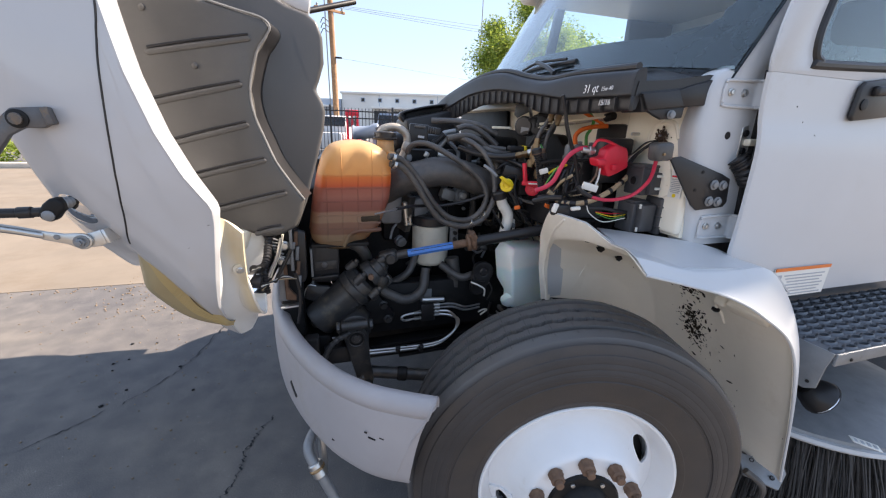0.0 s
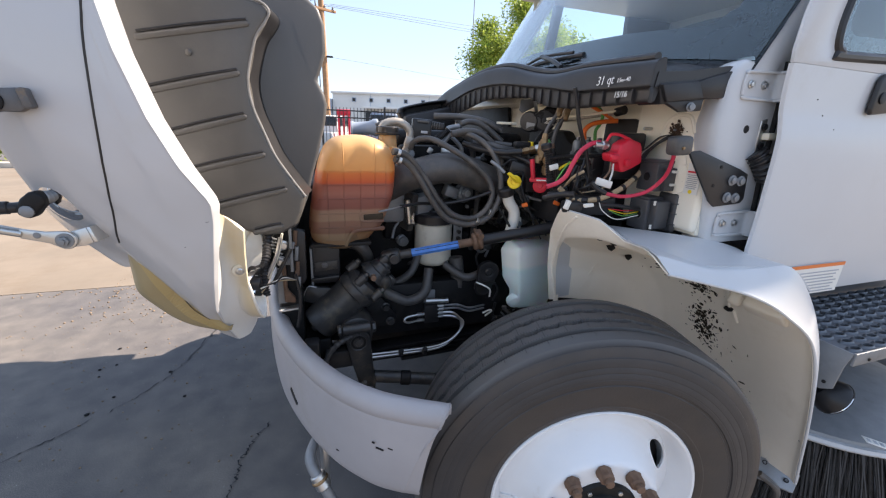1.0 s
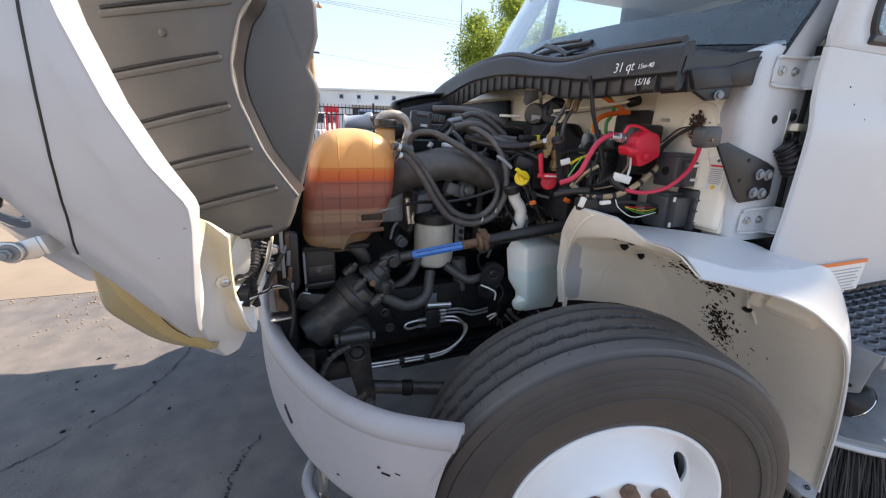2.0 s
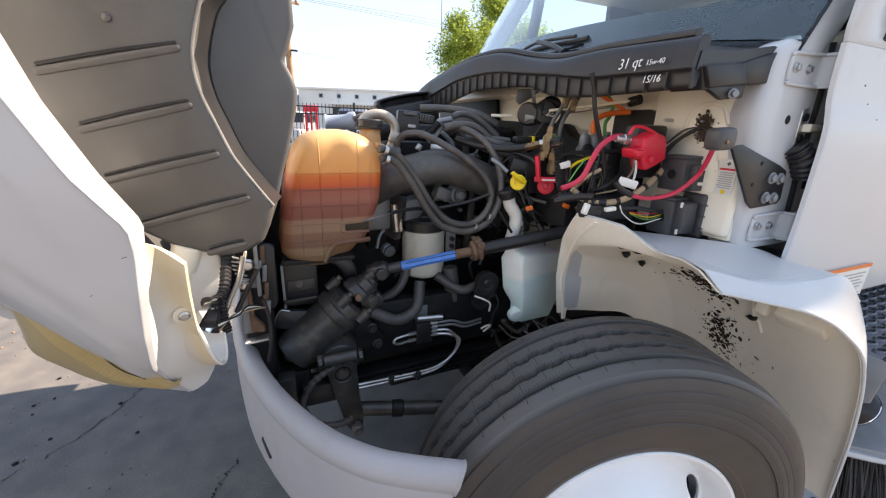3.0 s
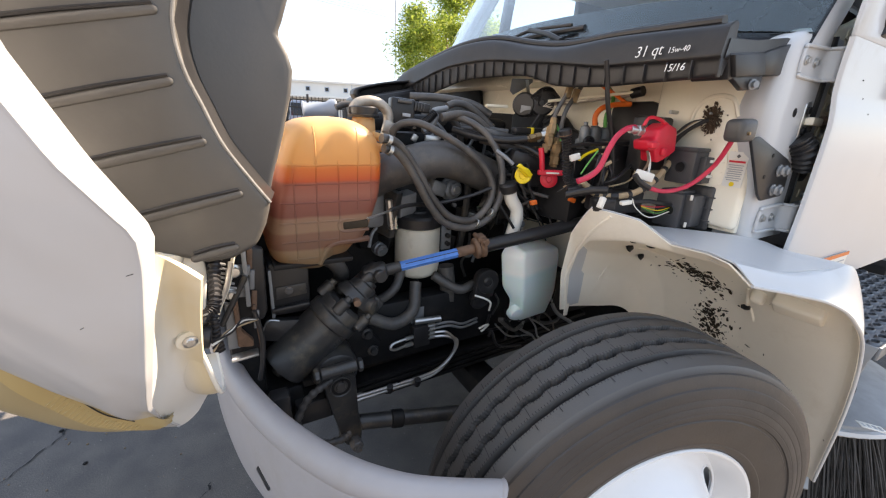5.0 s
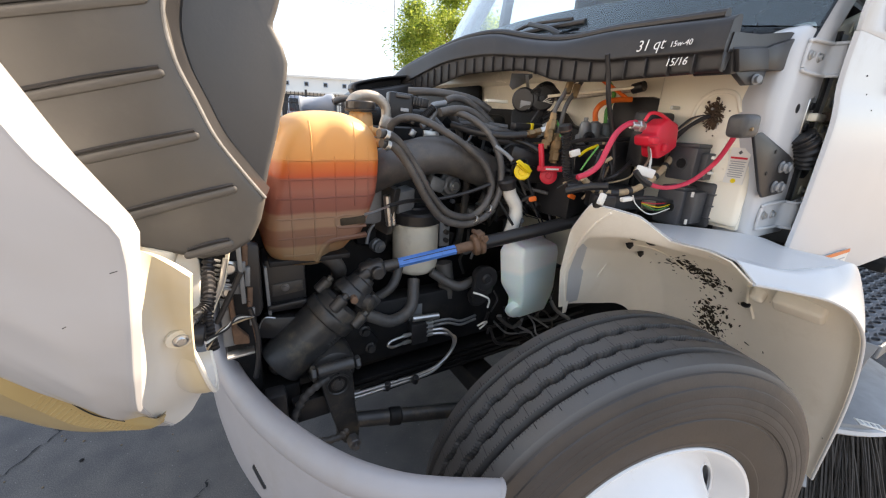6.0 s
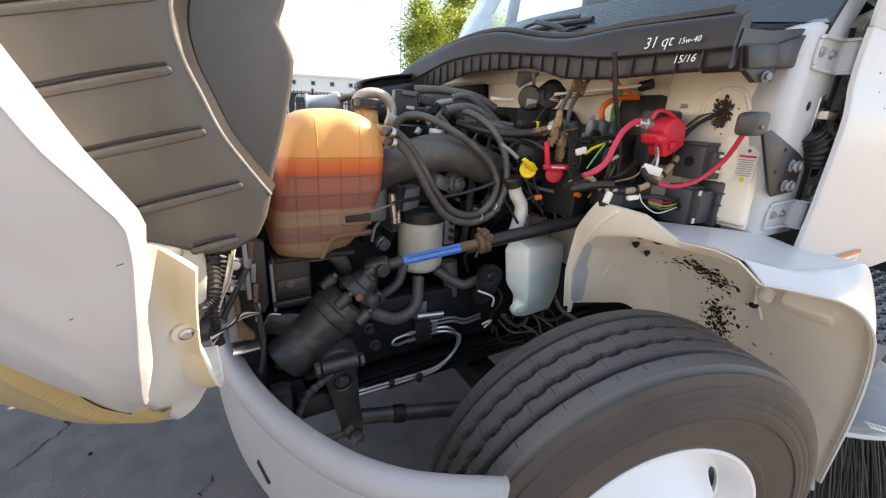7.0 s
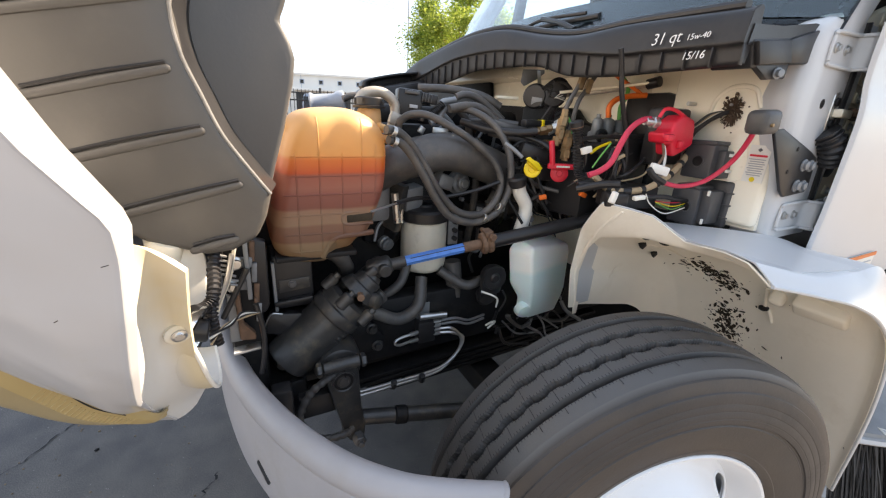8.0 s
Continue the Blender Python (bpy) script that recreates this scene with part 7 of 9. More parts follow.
single("fuel_sensor", rod((0.155, 0.75, 1.455), (0.205, 0.75, 1.475), 0.018), NYLON, "white plastic fuel sensor by the firewall", "sensor")
for at, size, turn in (((0.10, 0.74, 1.476), (0.12, 0.03, 0.022), (0, 0, 0)), ((0.05, 0.68, 1.385), (0.10, 0.05, 0.045), (0, 15, -20)), ((0.12, 0.70, 1.36), (0.12, 0.10, 0.12), (0, 0, 0)), ((0.20, 0.62, 1.30), (0.16, 0.14, 0.20), (0, 0, 10)), ((0.24, 0.50, 1.38), (0.10, 0.10, 0.14), (0, 0, 0)), ((0.16, 0.40, 1.30), (0.14, 0.08, 0.06), (0, 0, -10)), ((0.06, 0.45, 1.325), (0.06, 0.025, 0.025), (0, -10, -30)), ((0.05, 0.35, 1.305), (0.06, 0.035, 0.035), (0, 0, -20))):
    single("connector", block(at, size, turn, 0.006), BLACK, "black wiring connector by the firewall", "connector", "black connectors")
part("clip_band", block((0.11, 0.735, 1.476), (0.010, 0.03, 0.024), bevel=0.002), YELLOW, wm)
vb = thing("valve_block", (0.27, 0.62, 1.44), "grey cast valve block under the firewall cover", "valve")
for x, z, r, h in ((0.245, 1.475, 0.017, 0.05), (0.291, 1.475, 0.022, 0.05), (0.345, 1.470, 0.022, 0.055)):
    part("barrel", lathe((x, 0.62, z - h / 2), (0, 0, 1), [(0, r * 0.9), (0.004, r), (h - 0.008, r), (h, r * 0.8), (h + 0.004, r * 0.4), (h + 0.014, r * 0.4), (h + 0.015, 0)], 20), DULLSTEEL, vb)
part("body", block((0.30, 0.625, 1.445), (0.13, 0.05, 0.035), bevel=0.008), DULLSTEEL, vb)
part("ring", lathe((0.240, 0.595, 1.450), (-0.4, -0.9, 0.1), [(0, 0.020), (0.006, 0.021), (0.012, 0.016), (0.012, 0.010), (0.004, 0.009)], 22), BLACK, vb)
loom = (("black wiring loom", BLACK, [(0.035, 0.48, 1.443), (0.09, 0.48, 1.450), (0.14, 0.475, 1.452), (0.21, 0.46, 1.455), (0.27, 0.44, 1.462)], 0.006),
        ("black wiring loom", BLACK, [(0.06, 0.48, 1.425), (0.14, 0.475, 1.432), (0.23, 0.46, 1.436), (0.28, 0.44, 1.44)], 0.007),
        ("yellow sleeved wire", YELLOW, [(0.071, 0.47, 1.408), (0.088, 0.47, 1.419), (0.104, 0.47, 1.426), (0.140, 0.47, 1.437)], 0.0042),
        ("black wiring loom", BLACK, [(0.0, 0.43, 1.318), (0.015, 0.40, 1.330), (0.03, 0.37, 1.340), (0.05, 0.34, 1.345)], 0.010),
        ("dark green wire", GREEN, [(0.03, 0.42, 1.375), (0.045, 0.41, 1.41), (0.06, 0.40, 1.44)], 0.0022),
        ("pale wire", NYLON, [(0.165, 0.325, 1.44), (0.148, 0.305, 1.415), (0.130, 0.292, 1.39)], 0.003),
        ("brown wire", RUST, [(0.150, 0.32, 1.445), (0.132, 0.30, 1.42), (0.105, 0.292, 1.395)], 0.003),
        ("black wire pigtail", BLACK, [(0.275, 0.30, 1.300), (0.22, 0.30, 1.308), (0.185, 0.31, 1.313), (0.14, 0.33, 1.31)], 0.006),
        ("green wire pigtail", GREEN, [(0.275, 0.305, 1.285), (0.215, 0.30, 1.280), (0.17, 0.315, 1.295)], 0.0013),
        ("red wire pigtail", RED, [(0.275, 0.305, 1.297), (0.22, 0.305, 1.296), (0.17, 0.32, 1.30)], 0.0013),
        ("yellow wire pigtail", YELLOW, [(0.275, 0.302, 1.291), (0.22, 0.302, 1.287), (0.17, 0.318, 1.298)], 0.0013),
        ("pale wire pigtail", NYLON, [(0.275, 0.30, 1.280), (0.19, 0.30, 1.270), (0.145, 0.315, 1.295), (0.135, 0.325, 1.32)], 0.0016))
for text, mat, pts, r in loom:
    cable("harness", pts, r, mat, text + " in front of the firewall", "wiring", "firewall wiring")
lr = random.Random(12)
for k in range(16):
    a = Vector((lr.uniform(0.06, 0.17), lr.uniform(0.42, 0.55), lr.uniform(1.28, 1.34)))
    b = Vector((lr.uniform(0.10, 0.25), lr.uniform(0.40, 0.50), lr.uniform(1.38, 1.46)))
    m = (a + b) / 2 + Vector((lr.uniform(-0.05, 0.05), -0.03, lr.uniform(-0.03, 0.03)))
    cable("thin_wire", [a, m, b], lr.choice((0.0025, 0.0035, 0.005)), BLACK if k % 5 else TAN, "thin dark wire in the firewall wiring", "wire", "thin firewall wires")
for at, size, turn in (((0.047, 0.465, 1.416), (0.030, 0.012, 0.018), (0, -18, -20)), ((0.105, 0.285, 1.388), (0.048, 0.014, 0.022), (0, 14, -20)), ((0.075, 0.30, 1.318), (0.030, 0.014, 0.011), (0, -8, -15)), ((0.02, 0.33, 1.315), (0.014, 0.014, 0.03), (0, 20, 0))):
    single("plug", block(at, size, turn, 0.003), NYLON, "small white wiring plug", "connector", "white plugs")


def handle(name, at, mat, label, bar, tilt):
    t = thing(name, at, label, "dipstick")
    m = Matrix.Translation(at)
    bm = lathe((0, 0, 0), (-0.62, -0.78, 0.08), [(-0.006, 0.0), (-0.006, 0.022), (-0.003, 0.025), (0.003, 0.025), (0.006, 0.022), (0.006, 0.012), (0.003, 0.010), (0.003, 0.0)], 28)
    bm.transform(m)
    part("knob", bm, mat, t)
    b2 = block((bar[0], -0.006, bar[1]), (bar[2], 0.014, 0.013), (0, tilt, -20), 0.004)
    b2.transform(m)
    part("grip", b2, mat, t)
    return t


od = handle("oil_dipstick", (-0.030, 0.585, 1.350), YELLOW, "yellow ring handle of the oil dipstick", (-0.006, 0.012, 0.040), 38)
part("blade", slab([(-0.070, 0.566, 1.380), (-0.062, 0.562, 1.388), (-0.012, 0.560, 1.356), (-0.020, 0.562, 1.346)], (0, 0.008, 0), 0.002), YELLOW, od)
fd = thing("fluid_dipstick", (0.083, 0.59, 1.33), "red flat T handle of the transmission dipstick", "dipstick")
part("knob", lathe((0.084, 0.592, 1.334), (-0.62, -0.78, 0.08), [(-0.005, 0), (-0.005, 0.024), (-0.002, 0.027), (0.003, 0.027), (0.005, 0.024), (0.005, 0.010), (0.008, 0.008), (0.008, 0)], 28), RED, fd)
part("bar", block((0.078, 0.577, 1.357), (0.088, 0.016, 0.017), (0, -1, -30), 0.004), RED, fd)
part("bar_mark", block((0.074, 0.5685, 1.357), (0.040, 0.002, 0.005), (0, -1, -30), 0.0), PAPER, fd)
part("stem", tube([(0.050, 0.590, 1.360), (0.046, 0.592, 1.39), (0.044, 0.60, 1.43)], 0.0085, 10), RED, fd)
single("dipstick_tube", tube([(-0.072, 0.585, 1.383), (-0.090, 0.60, 1.402), (-0.112, 0.62, 1.420)], 0.006, 10), DULLSTEEL, "thin steel dipstick tube by the duct", "tube")
wr = random.Random(21)
for k in range(34):
    a = Vector((wr.uniform(-0.04, 0.14), wr.uniform(0.66, 0.76), wr.uniform(1.20, 1.40)))
    p = [a]
    for q in range(3):
        p.append(p[-1] + Vector((wr.uniform(-0.02, 0.07), wr.uniform(-0.05, 0.02), wr.uniform(-0.09, 0.035))))
    cable("thin_wire", [tuple(v) for v in p], wr.choice((0.002, 0.003, 0.0045, 0.006)), wr.choice((BLACK, BLACK, BLACK, RUBBER, GRIME, GRIME)), "thin dark wire in the firewall wiring", "wire", "thin firewall wires")
for at, turn in (((0.10, 0.50, 1.285), 20), ((0.02, 0.58, 1.265), -15), ((0.15, 0.44, 1.26), 35)):
    single("orange_plug", block(at, (0.022, 0.014, 0.014), (0, turn, -20), 0.003), ORANGE, "small orange sleeve in the wiring", "connector", "orange sleeves")


# ---- coolant tank ----
tank = thing("coolant_tank", (-0.6, 0.68, 1.14), "amber translucent coolant expansion tank, half full", "tank")
outline = [(-0.752, 1.215), (-0.735, 1.32), (-0.705, 1.43), (-0.672, 1.475), (-0.620, 1.490), (-0.560, 1.489), (-0.508, 1.466), (-0.487, 1.418), (-0.490, 1.33), (-0.508, 1.27), (-0.538, 1.205), (-0.585, 1.155), (-0.65, 1.142), (-0.715, 1.152), (-0.745, 1.18)]
cx, cz = -0.61, 1.32
rings = []
for y, s in ((0.535, 0.55), (0.538, 0.80), (0.555, 0.93), (0.58, 0.985), (0.62, 1.0), (0.70, 1.0), (0.76, 0.98), (0.79, 0.90), (0.80, 0.6)):
    rings.append([(cx + (x - cx) * s, y + 0.05 * (x + 0.61) ** 2, cz + (z - cz) * s) for x, z in outline])
bm = loft(rings, 40, 64, 0.0, True)
bmesh.ops.holes_fill(bm, edges=[e for e in bm.edges if e.is_boundary], sides=200)
bmesh.ops.recalc_face_normals(bm, faces=bm.faces)
for v in bm.verts:
    if v.co.y < 0.62:
        f = min(1, max(0, (v.co.x + 0.64) / 0.03)) * min(1, max(0, (1.212 - v.co.z) / 0.014))
        v.co.y += 0.030 * f + 0.0028 * math.cos((v.co.x + 0.61) * 2 * math.pi / 0.085) * min(1, max(0, (v.co.z - 1.36) / 0.05))
tank_shell = part("shell", bm, TANK, tank)


tank_tree = BVHTree.FromPolygons([v.co for v in tank_shell.data.vertices], [p.vertices for p in tank_shell.data.polygons])


def tank_seam(a, b):
    """A shallow moulded line between two places of the tank's front face, kept to the face."""
    hits = []
    for i in range(25):
        x, z = a[0] + (b[0] - a[0]) * i / 24, a[1] + (b[1] - a[1]) * i / 24
        hit = tank_tree.ray_cast(Vector((x, 0.2, z)), Vector((0, 1, 0)))[0]
        if hit and hit.y < 0.585:
            hits.append((hit.x, hit.y + 0.0010, hit.z))
    if len(hits) > 4:
        part("seam", tube(hits, 0.0022, 8, n=24), TANK, tank)


for z, x0, x1 in ((1.185, -0.715, -0.65), (1.225, -0.725, -0.605), (1.268, -0.725, -0.60), (1.312, -0.72, -0.505), (1.352, -0.71, -0.50), (1.392, -0.70, -0.495)):
    tank_seam((x0, z), (x1, z))
for x, z0, z1 in ((-0.695, 1.18, 1.40), (-0.648, 1.165, 1.47), (-0.600, 1.215, 1.40), (-0.556, 1.29, 1.47), (-0.525, 1.30, 1.42)):
    tank_seam((x, z0), (x + 0.003, z1))
# No hollow here: a dark block gives the recess its shade by colour.
slot = part("grip_recess", block((-0.562, 0.5392, 1.255), (0.062, 0.012, 0.020), (0, -2, 0), 0.005, segments=2), MUD_SHADE, tank, "dark block painting the shade of a moulded recess")
part("recess_lip", tube([(-0.53, 0.541, 1.268), (-0.59, 0.538, 1.268), (-0.602, 0.538, 1.255), (-0.59, 0.538, 1.241), (-0.53, 0.541, 1.240)], 0.0045, 8, n=40), TANK, slot)
part("lower_step", tube([(-0.648, 0.545, 1.165), (-0.632, 0.542, 1.198), (-0.61, 0.540, 1.213), (-0.56, 0.542, 1.215), (-0.528, 0.552, 1.214)], 0.007, 8, n=30), TANK, tank)
part("neck", lathe((-0.487, 0.70, 1.440), (0, 0, 1), [(0, 0.032), (0.050, 0.029), (0.054, 0.027)], 24), TANK, tank)
cap = part("cap", lathe((-0.487, 0.70, 1.494), (0, 0, 1), [(0, 0.041), (0.006, 0.042), (0.008, 0.034), (0.024, 0.034), (0.027, 0.031), (0.028, 0.0)], 12), BLACK, tank, "black screw cap")
part("cap_wing", block((-0.487, 0.70, 1.510), (0.074, 0.016, 0.018), (0, 0, -12), 0.004), BLACK, cap)
for a, b in (((-0.494, 0.610, 1.454), (-0.468, 0.620, 1.447)), ((-0.491, 0.610, 1.428), (-0.462, 0.620, 1.423))):
    part("outlet", rod(a, b, 0.010), TANK, tank)
# the tank sits back against the radiator
back = Matrix.Translation((-0.804, -0.312, 1.487)) @ Matrix.Scale(1.1240, 4) @ Matrix.Translation((0.804, 0.312, -1.487))
for ob in tank.children_recursive:
    ob.data.transform(back)
single("tank_shelf", block((-0.64, 0.72, 1.128), (0.20, 0.14, 0.014), bevel=0.003), GRIME, "dark steel shelf under the coolant tank", "bracket")
single("tank_post", slab([(-0.80, 0.66, 1.19), (-0.757, 0.66, 1.18), (-0.762, 0.66, 1.01), (-0.775, 0.66, 0.985), (-0.798, 0.66, 1.0)], (0, 0.03, 0), 0.008), BLACK, "black plastic side post beside the radiator", "post")
single("level_wire", tube([(-0.525, 0.565, 1.26), (-0.47, 0.60, 1.262), (-0.43, 0.63, 1.263)], 0.003, 6), STEEL, "thin steel wire from the tank", "wire")
single("drain_tube", tube([(-0.44, 0.625, 1.263), (-0.36, 0.67, 1.262), (-0.25, 0.72, 1.25), (-0.15, 0.70, 1.27), (-0.08, 0.67, 1.30)], 0.006, 8), BLACK, "thin black tube across the engine", "tube")

# ---- radiator end and grille bits ----
rad = thing("radiator", (-0.84, 1.2, 0.6), "black radiator core behind the bumper", "radiator")
# Unseen panel added to stop sun leaking through onto the ground.
part("far_light_block", slab([(-0.73, 1.30, 0.80), (-0.70, 2.14, 0.80), (-0.66, 2.18, 1.38), (-0.72, 1.30, 1.38)], (0.02, 0, 0), 0.006), BLACK, rad)
part("core", block((-0.83, 1.2, 0.98), (0.06, 1.0, 0.75), bevel=0.01), GRIME, rad)
part("side_tank", block((-0.82, 0.70, 0.98), (0.08, 0.07, 0.75), bevel=0.02), GRIME, rad)
part("shroud", block((-0.74, 1.26, 1.0), (0.12, 0.80, 0.62), bevel=0.03), GRIME, rad)
part("side_box", block((-0.697, 0.785, 1.036), (0.104, 0.12, 0.156), bevel=0.008, segments=2), BLACK, rad, "black box with a bolted plate")
part("box_plate", slab([(-0.735, 0.722, 1.045), (-0.655, 0.722, 1.048), (-0.655, 0.722, 1.015), (-0.735, 0.722, 1.008)], (0, 0.006, 0), 0.002), CASTING, rad)
part("box_bolt", lathe((-0.701, 0.722, 1.032), (0, -1, 0), [(0, 0.011), (0.003, 0.011), (0.004, 0.007), (0.008, 0.007), (0.009, 0)], 14), DARKSTEEL, rad)
part("box_ledge", block((-0.70, 0.715, 0.985), (0.10, 0.02, 0.014), (0, -3, 0), 0.004), BLACK, rad)
part("box_edge", slab([(-0.750, 0.712, 1.10), (-0.742, 0.712, 1.10), (-0.742, 0.712, 0.96), (-0.750, 0.712, 0.96)], (0, 0.05, 0), 0.001), DULLSTEEL, rad)
part("lower_shield", slab([(-0.775, 0.70, 0.950), (-0.762, 0.70, 0.962), (-0.672, 0.70, 0.946), (-0.66, 0.70, 0.86), (-0.78, 0.70, 0.905)], (0.01, 0.06, -0.01), 0.005), BLACK, rad, "black shield with a bright edge")
part("shield_edge", tube([(-0.783, 0.697, 0.905), (-0.778, 0.697, 0.935), (-0.762, 0.697, 0.963), (-0.735, 0.697, 0.958)], 0.0022, 6, n=20), STEEL, rad)
for k in range(4):
    part("core_bar", block((-0.79, 0.66 + 0.002 * k, 1.16 - 0.055 * k), (0.012, 0.02, 0.05), (0, 6, 0), 0.002), DULLSTEEL if k % 2 else RUST, rad)
for k in range(7):
    part("clip_slat", block((-0.852 + 0.003 * k, 0.575 + 0.003 * k, 1.185 - 0.013 * k), (0.03, 0.006, 0.005), (0, 25, 20), 0.001), DULLSTEEL, rad)
gr = thing("hood_hinge_stay", (-0.84, 0.6, 0.9), "dirty silver hood hinge stays behind the bumper", "stay")
part("flat_bar", slab([(-0.807, 0.60, 1.21), (-0.797, 0.60, 1.21), (-0.799, 0.60, 1.06), (-0.809, 0.60, 1.06)], (0, 0.014, 0), 0.002), DULLSTEEL, gr, "dusty grey bar")
part("flat_bar", slab([(-0.797, 0.605, 1.06), (-0.791, 0.605, 1.06), (-0.782, 0.605, 0.93), (-0.790, 0.605, 0.93)], (0, 0.010, 0), 0.002), RUST, gr)
part("rod", rod((-0.803, 0.598, 1.14), (-0.864, 0.598, 1.025), 0.0065), CASTING, gr)
part("strip", tube([(-0.828, 0.56, 1.19), (-0.845, 0.56, 1.129), (-0.866, 0.56, 1.086), (-0.880, 0.56, 1.055)], 0.005, 8), STEEL, gr)
part("strip", tube([(-0.822, 0.57, 1.20), (-0.838, 0.57, 1.135), (-0.858, 0.57, 1.09), (-0.872, 0.57, 1.055)], 0.004, 8), CREAM, gr)
for x, z in ((-0.826, 1.150), (-0.835, 1.095)):
    part("stay_bolt", lathe((x, 0.612, z), (0.2, -1, 0), [(0, 0.016), (0.004, 0.016), (0.006, 0.011), (0.014, 0.010), (0.015, 0)], 14), STEEL, gr)
    part("stay_lug", block((x + 0.012, 0.625, z - 0.004), (0.045, 0.014, 0.024), (0, 8, 0), 0.004), DULLSTEEL, gr)
part("foot", slab([(-0.838, 0.63, 1.07), (-0.826, 0.63, 1.07), (-0.826, 0.63, 0.985), (-0.803, 0.63, 0.952), (-0.803, 0.63, 0.935), (-0.838, 0.63, 0.940)], (0, 0.02, 0), 0.004), RUST, gr, "rusty bracket foot")
part("plate", slab([(-0.856, 0.645, 1.06), (-0.832, 0.645, 1.05), (-0.832, 0.645, 0.93), (-0.86, 0.645, 0.93)], (0, 0.012, 0), 0.003), DULLSTEEL, gr)
part("sill", block((-0.825, 0.62, 0.922), (0.06, 0.03, 0.006), (0, -4, 0), 0.001), STEEL, gr)
part("cable", tube([(-0.795, 0.575, 1.06), (-0.785, 0.575, 0.99), (-0.790, 0.575, 0.92), (-0.80, 0.58, 0.87)], 0.006, 8), BLACK, gr)

# ---- steering ----
sg = thing("steering_gear", (-0.62, 0.65, 0.7), "black cast steering gear box bolted to the frame", "steering gear")
A, B = Vector((-0.722, 0.70, 0.822)), Vector((-0.545, 0.70, 0.975))
d = (B - A).normalized()
part("cylinder", lathe(A - d * 0.02, d, [(0, 0.0), (0, 0.060), (0.0015, 0.0645), (0.005, 0.0672), (0.009, 0.068), (0.020, 0.069), (0.165, 0.070), (0.175, 0.071), (0.180, 0.077), (0.183, 0.078), (0.205, 0.078), (0.208, 0.077), (0.212, 0.072), (0.24, 0.068), (0.25, 0.05)], 56), CASTING, sg, sharp=24)
part("end_stub", rod(A - d * 0.045, A - d * 0.018, 0.018, 10), CASTING, sg)
s1 = d.cross(Vector((0, 1, 0))).normalized()
for k in range(5):
    a = radians(72 * k + 230)
    o = (s1 * math.cos(a) + Vector((0, 1, 0)) * math.sin(a)) * 0.075
    c = B - d * 0.012 + o
    part("ear", lathe(c - d * 0.022, d, [(0, 0.013), (0.003, 0.017), (0.040, 0.017), (0.044, 0.013)], 12), CASTING, sg)
    part("ear_bolt", rod(c + d * 0.020, c + d * 0.034, 0.010, 6), CASTING, sg)
part("valve_body", lathe(B + d * 0.016, d, [(0, 0.060), (0.012, 0.056), (0.03, 0.050), (0.034, 0.042), (0.060, 0.038), (0.064, 0.030), (0.075, 0.026), (0.076, 0)], 24), CASTING, sg)
part("port_boss", lathe(B + d * 0.030 + Vector((0.03, -0.035, -0.025)), (0.6, -0.7, -0.1), [(-0.02, 0.026), (0.018, 0.024), (0.022, 0.018), (0.026, 0)], 16), CASTING, sg)
part("port_boss", block(tuple(B + d * 0.035 + Vector((0.045, -0.01, -0.035))), (0.05, 0.05, 0.04), (0, -41, 0), 0.008, segments=2), CASTING, sg)
part("relief_bolt", rod(B + d * 0.040 + Vector((-0.02, -0.05, 0.0)), B + d * 0.040 + Vector((-0.022, -0.072, 0.0)), 0.011, 8), RUST, sg)
part("input_shaft", rod(B + d * 0.07, B + d * 0.115, 0.018), CASTING, sg)
for k in range(4):
    q = A + d * (0.10 + 0.012 * k) + Vector((0.035, -0.062, -0.010))
    part("cast_mark", block(tuple(q), (0.004, 0.004, 0.020), (0, -41, 0), 0.001), CASTING, sg)
part("sector_housing", lathe((-0.602, 0.72, 0.790), (0, -1, 0), [(0, 0.070), (0.06, 0.068), (0.075, 0.064), (0.09, 0.060), (0.094, 0.050), (0.095, 0.0)], 36), CASTING, sg)
part("mount", slab([(-0.545, 0.742, 0.892), (-0.501, 0.742, 0.887), (-0.426, 0.742, 0.785), (-0.44, 0.742, 0.742), (-0.576, 0.742, 0.738), (-0.62, 0.742, 0.80)], (0, 0.02, 0), 0.006, 2), GRIME, sg, "black mounting plate")
for x, z in ((-0.456, 0.762), (-0.474, 0.828), (-0.515, 0.872)):
    part("mount_bolt", lathe((x, 0.743, z), (0, -1, 0), [(0, 0.019), (0.004, 0.019), (0.006, 0.013), (0.018, 0.012), (0.019, 0)], 12), CASTING, sg)
part("clamp_bar", rod((-0.655, 0.592, 0.828), (-0.556, 0.592, 0.832), 0.017, 12), CASTING, sg)
for x, e in ((-0.672, 1), (-0.538, -1)):
    part("clamp_nut", rod((x, 0.592, 0.829), (x + 0.014 * e, 0.592, 0.829), 0.020, 6), CASTING, sg)
arm_out = [(-0.600 + 0.046 * math.cos(radians(q)), 0.598, 0.772 + 0.046 * math.sin(radians(q))) for q in range(0, 181, 15)]
arm_out += [(-0.632, 0.600, 0.70), (-0.612, 0.606, 0.62), (-0.598, 0.610, 0.555), (-0.585, 0.612, 0.530), (-0.560, 0.612, 0.523), (-0.538, 0.612, 0.535), (-0.536, 0.610, 0.575), (-0.548, 0.604, 0.66)]
arm = part("drop_arm", slab(arm_out, (0, 0.034, 0), 0.009, 2), CASTING, sg, "black forged drop arm")
part("clamp_slit", block((-0.598, 0.5965, 0.806), (0.005, 0.004, 0.05), (0, -6, 0), 0.0), GRIME, arm)
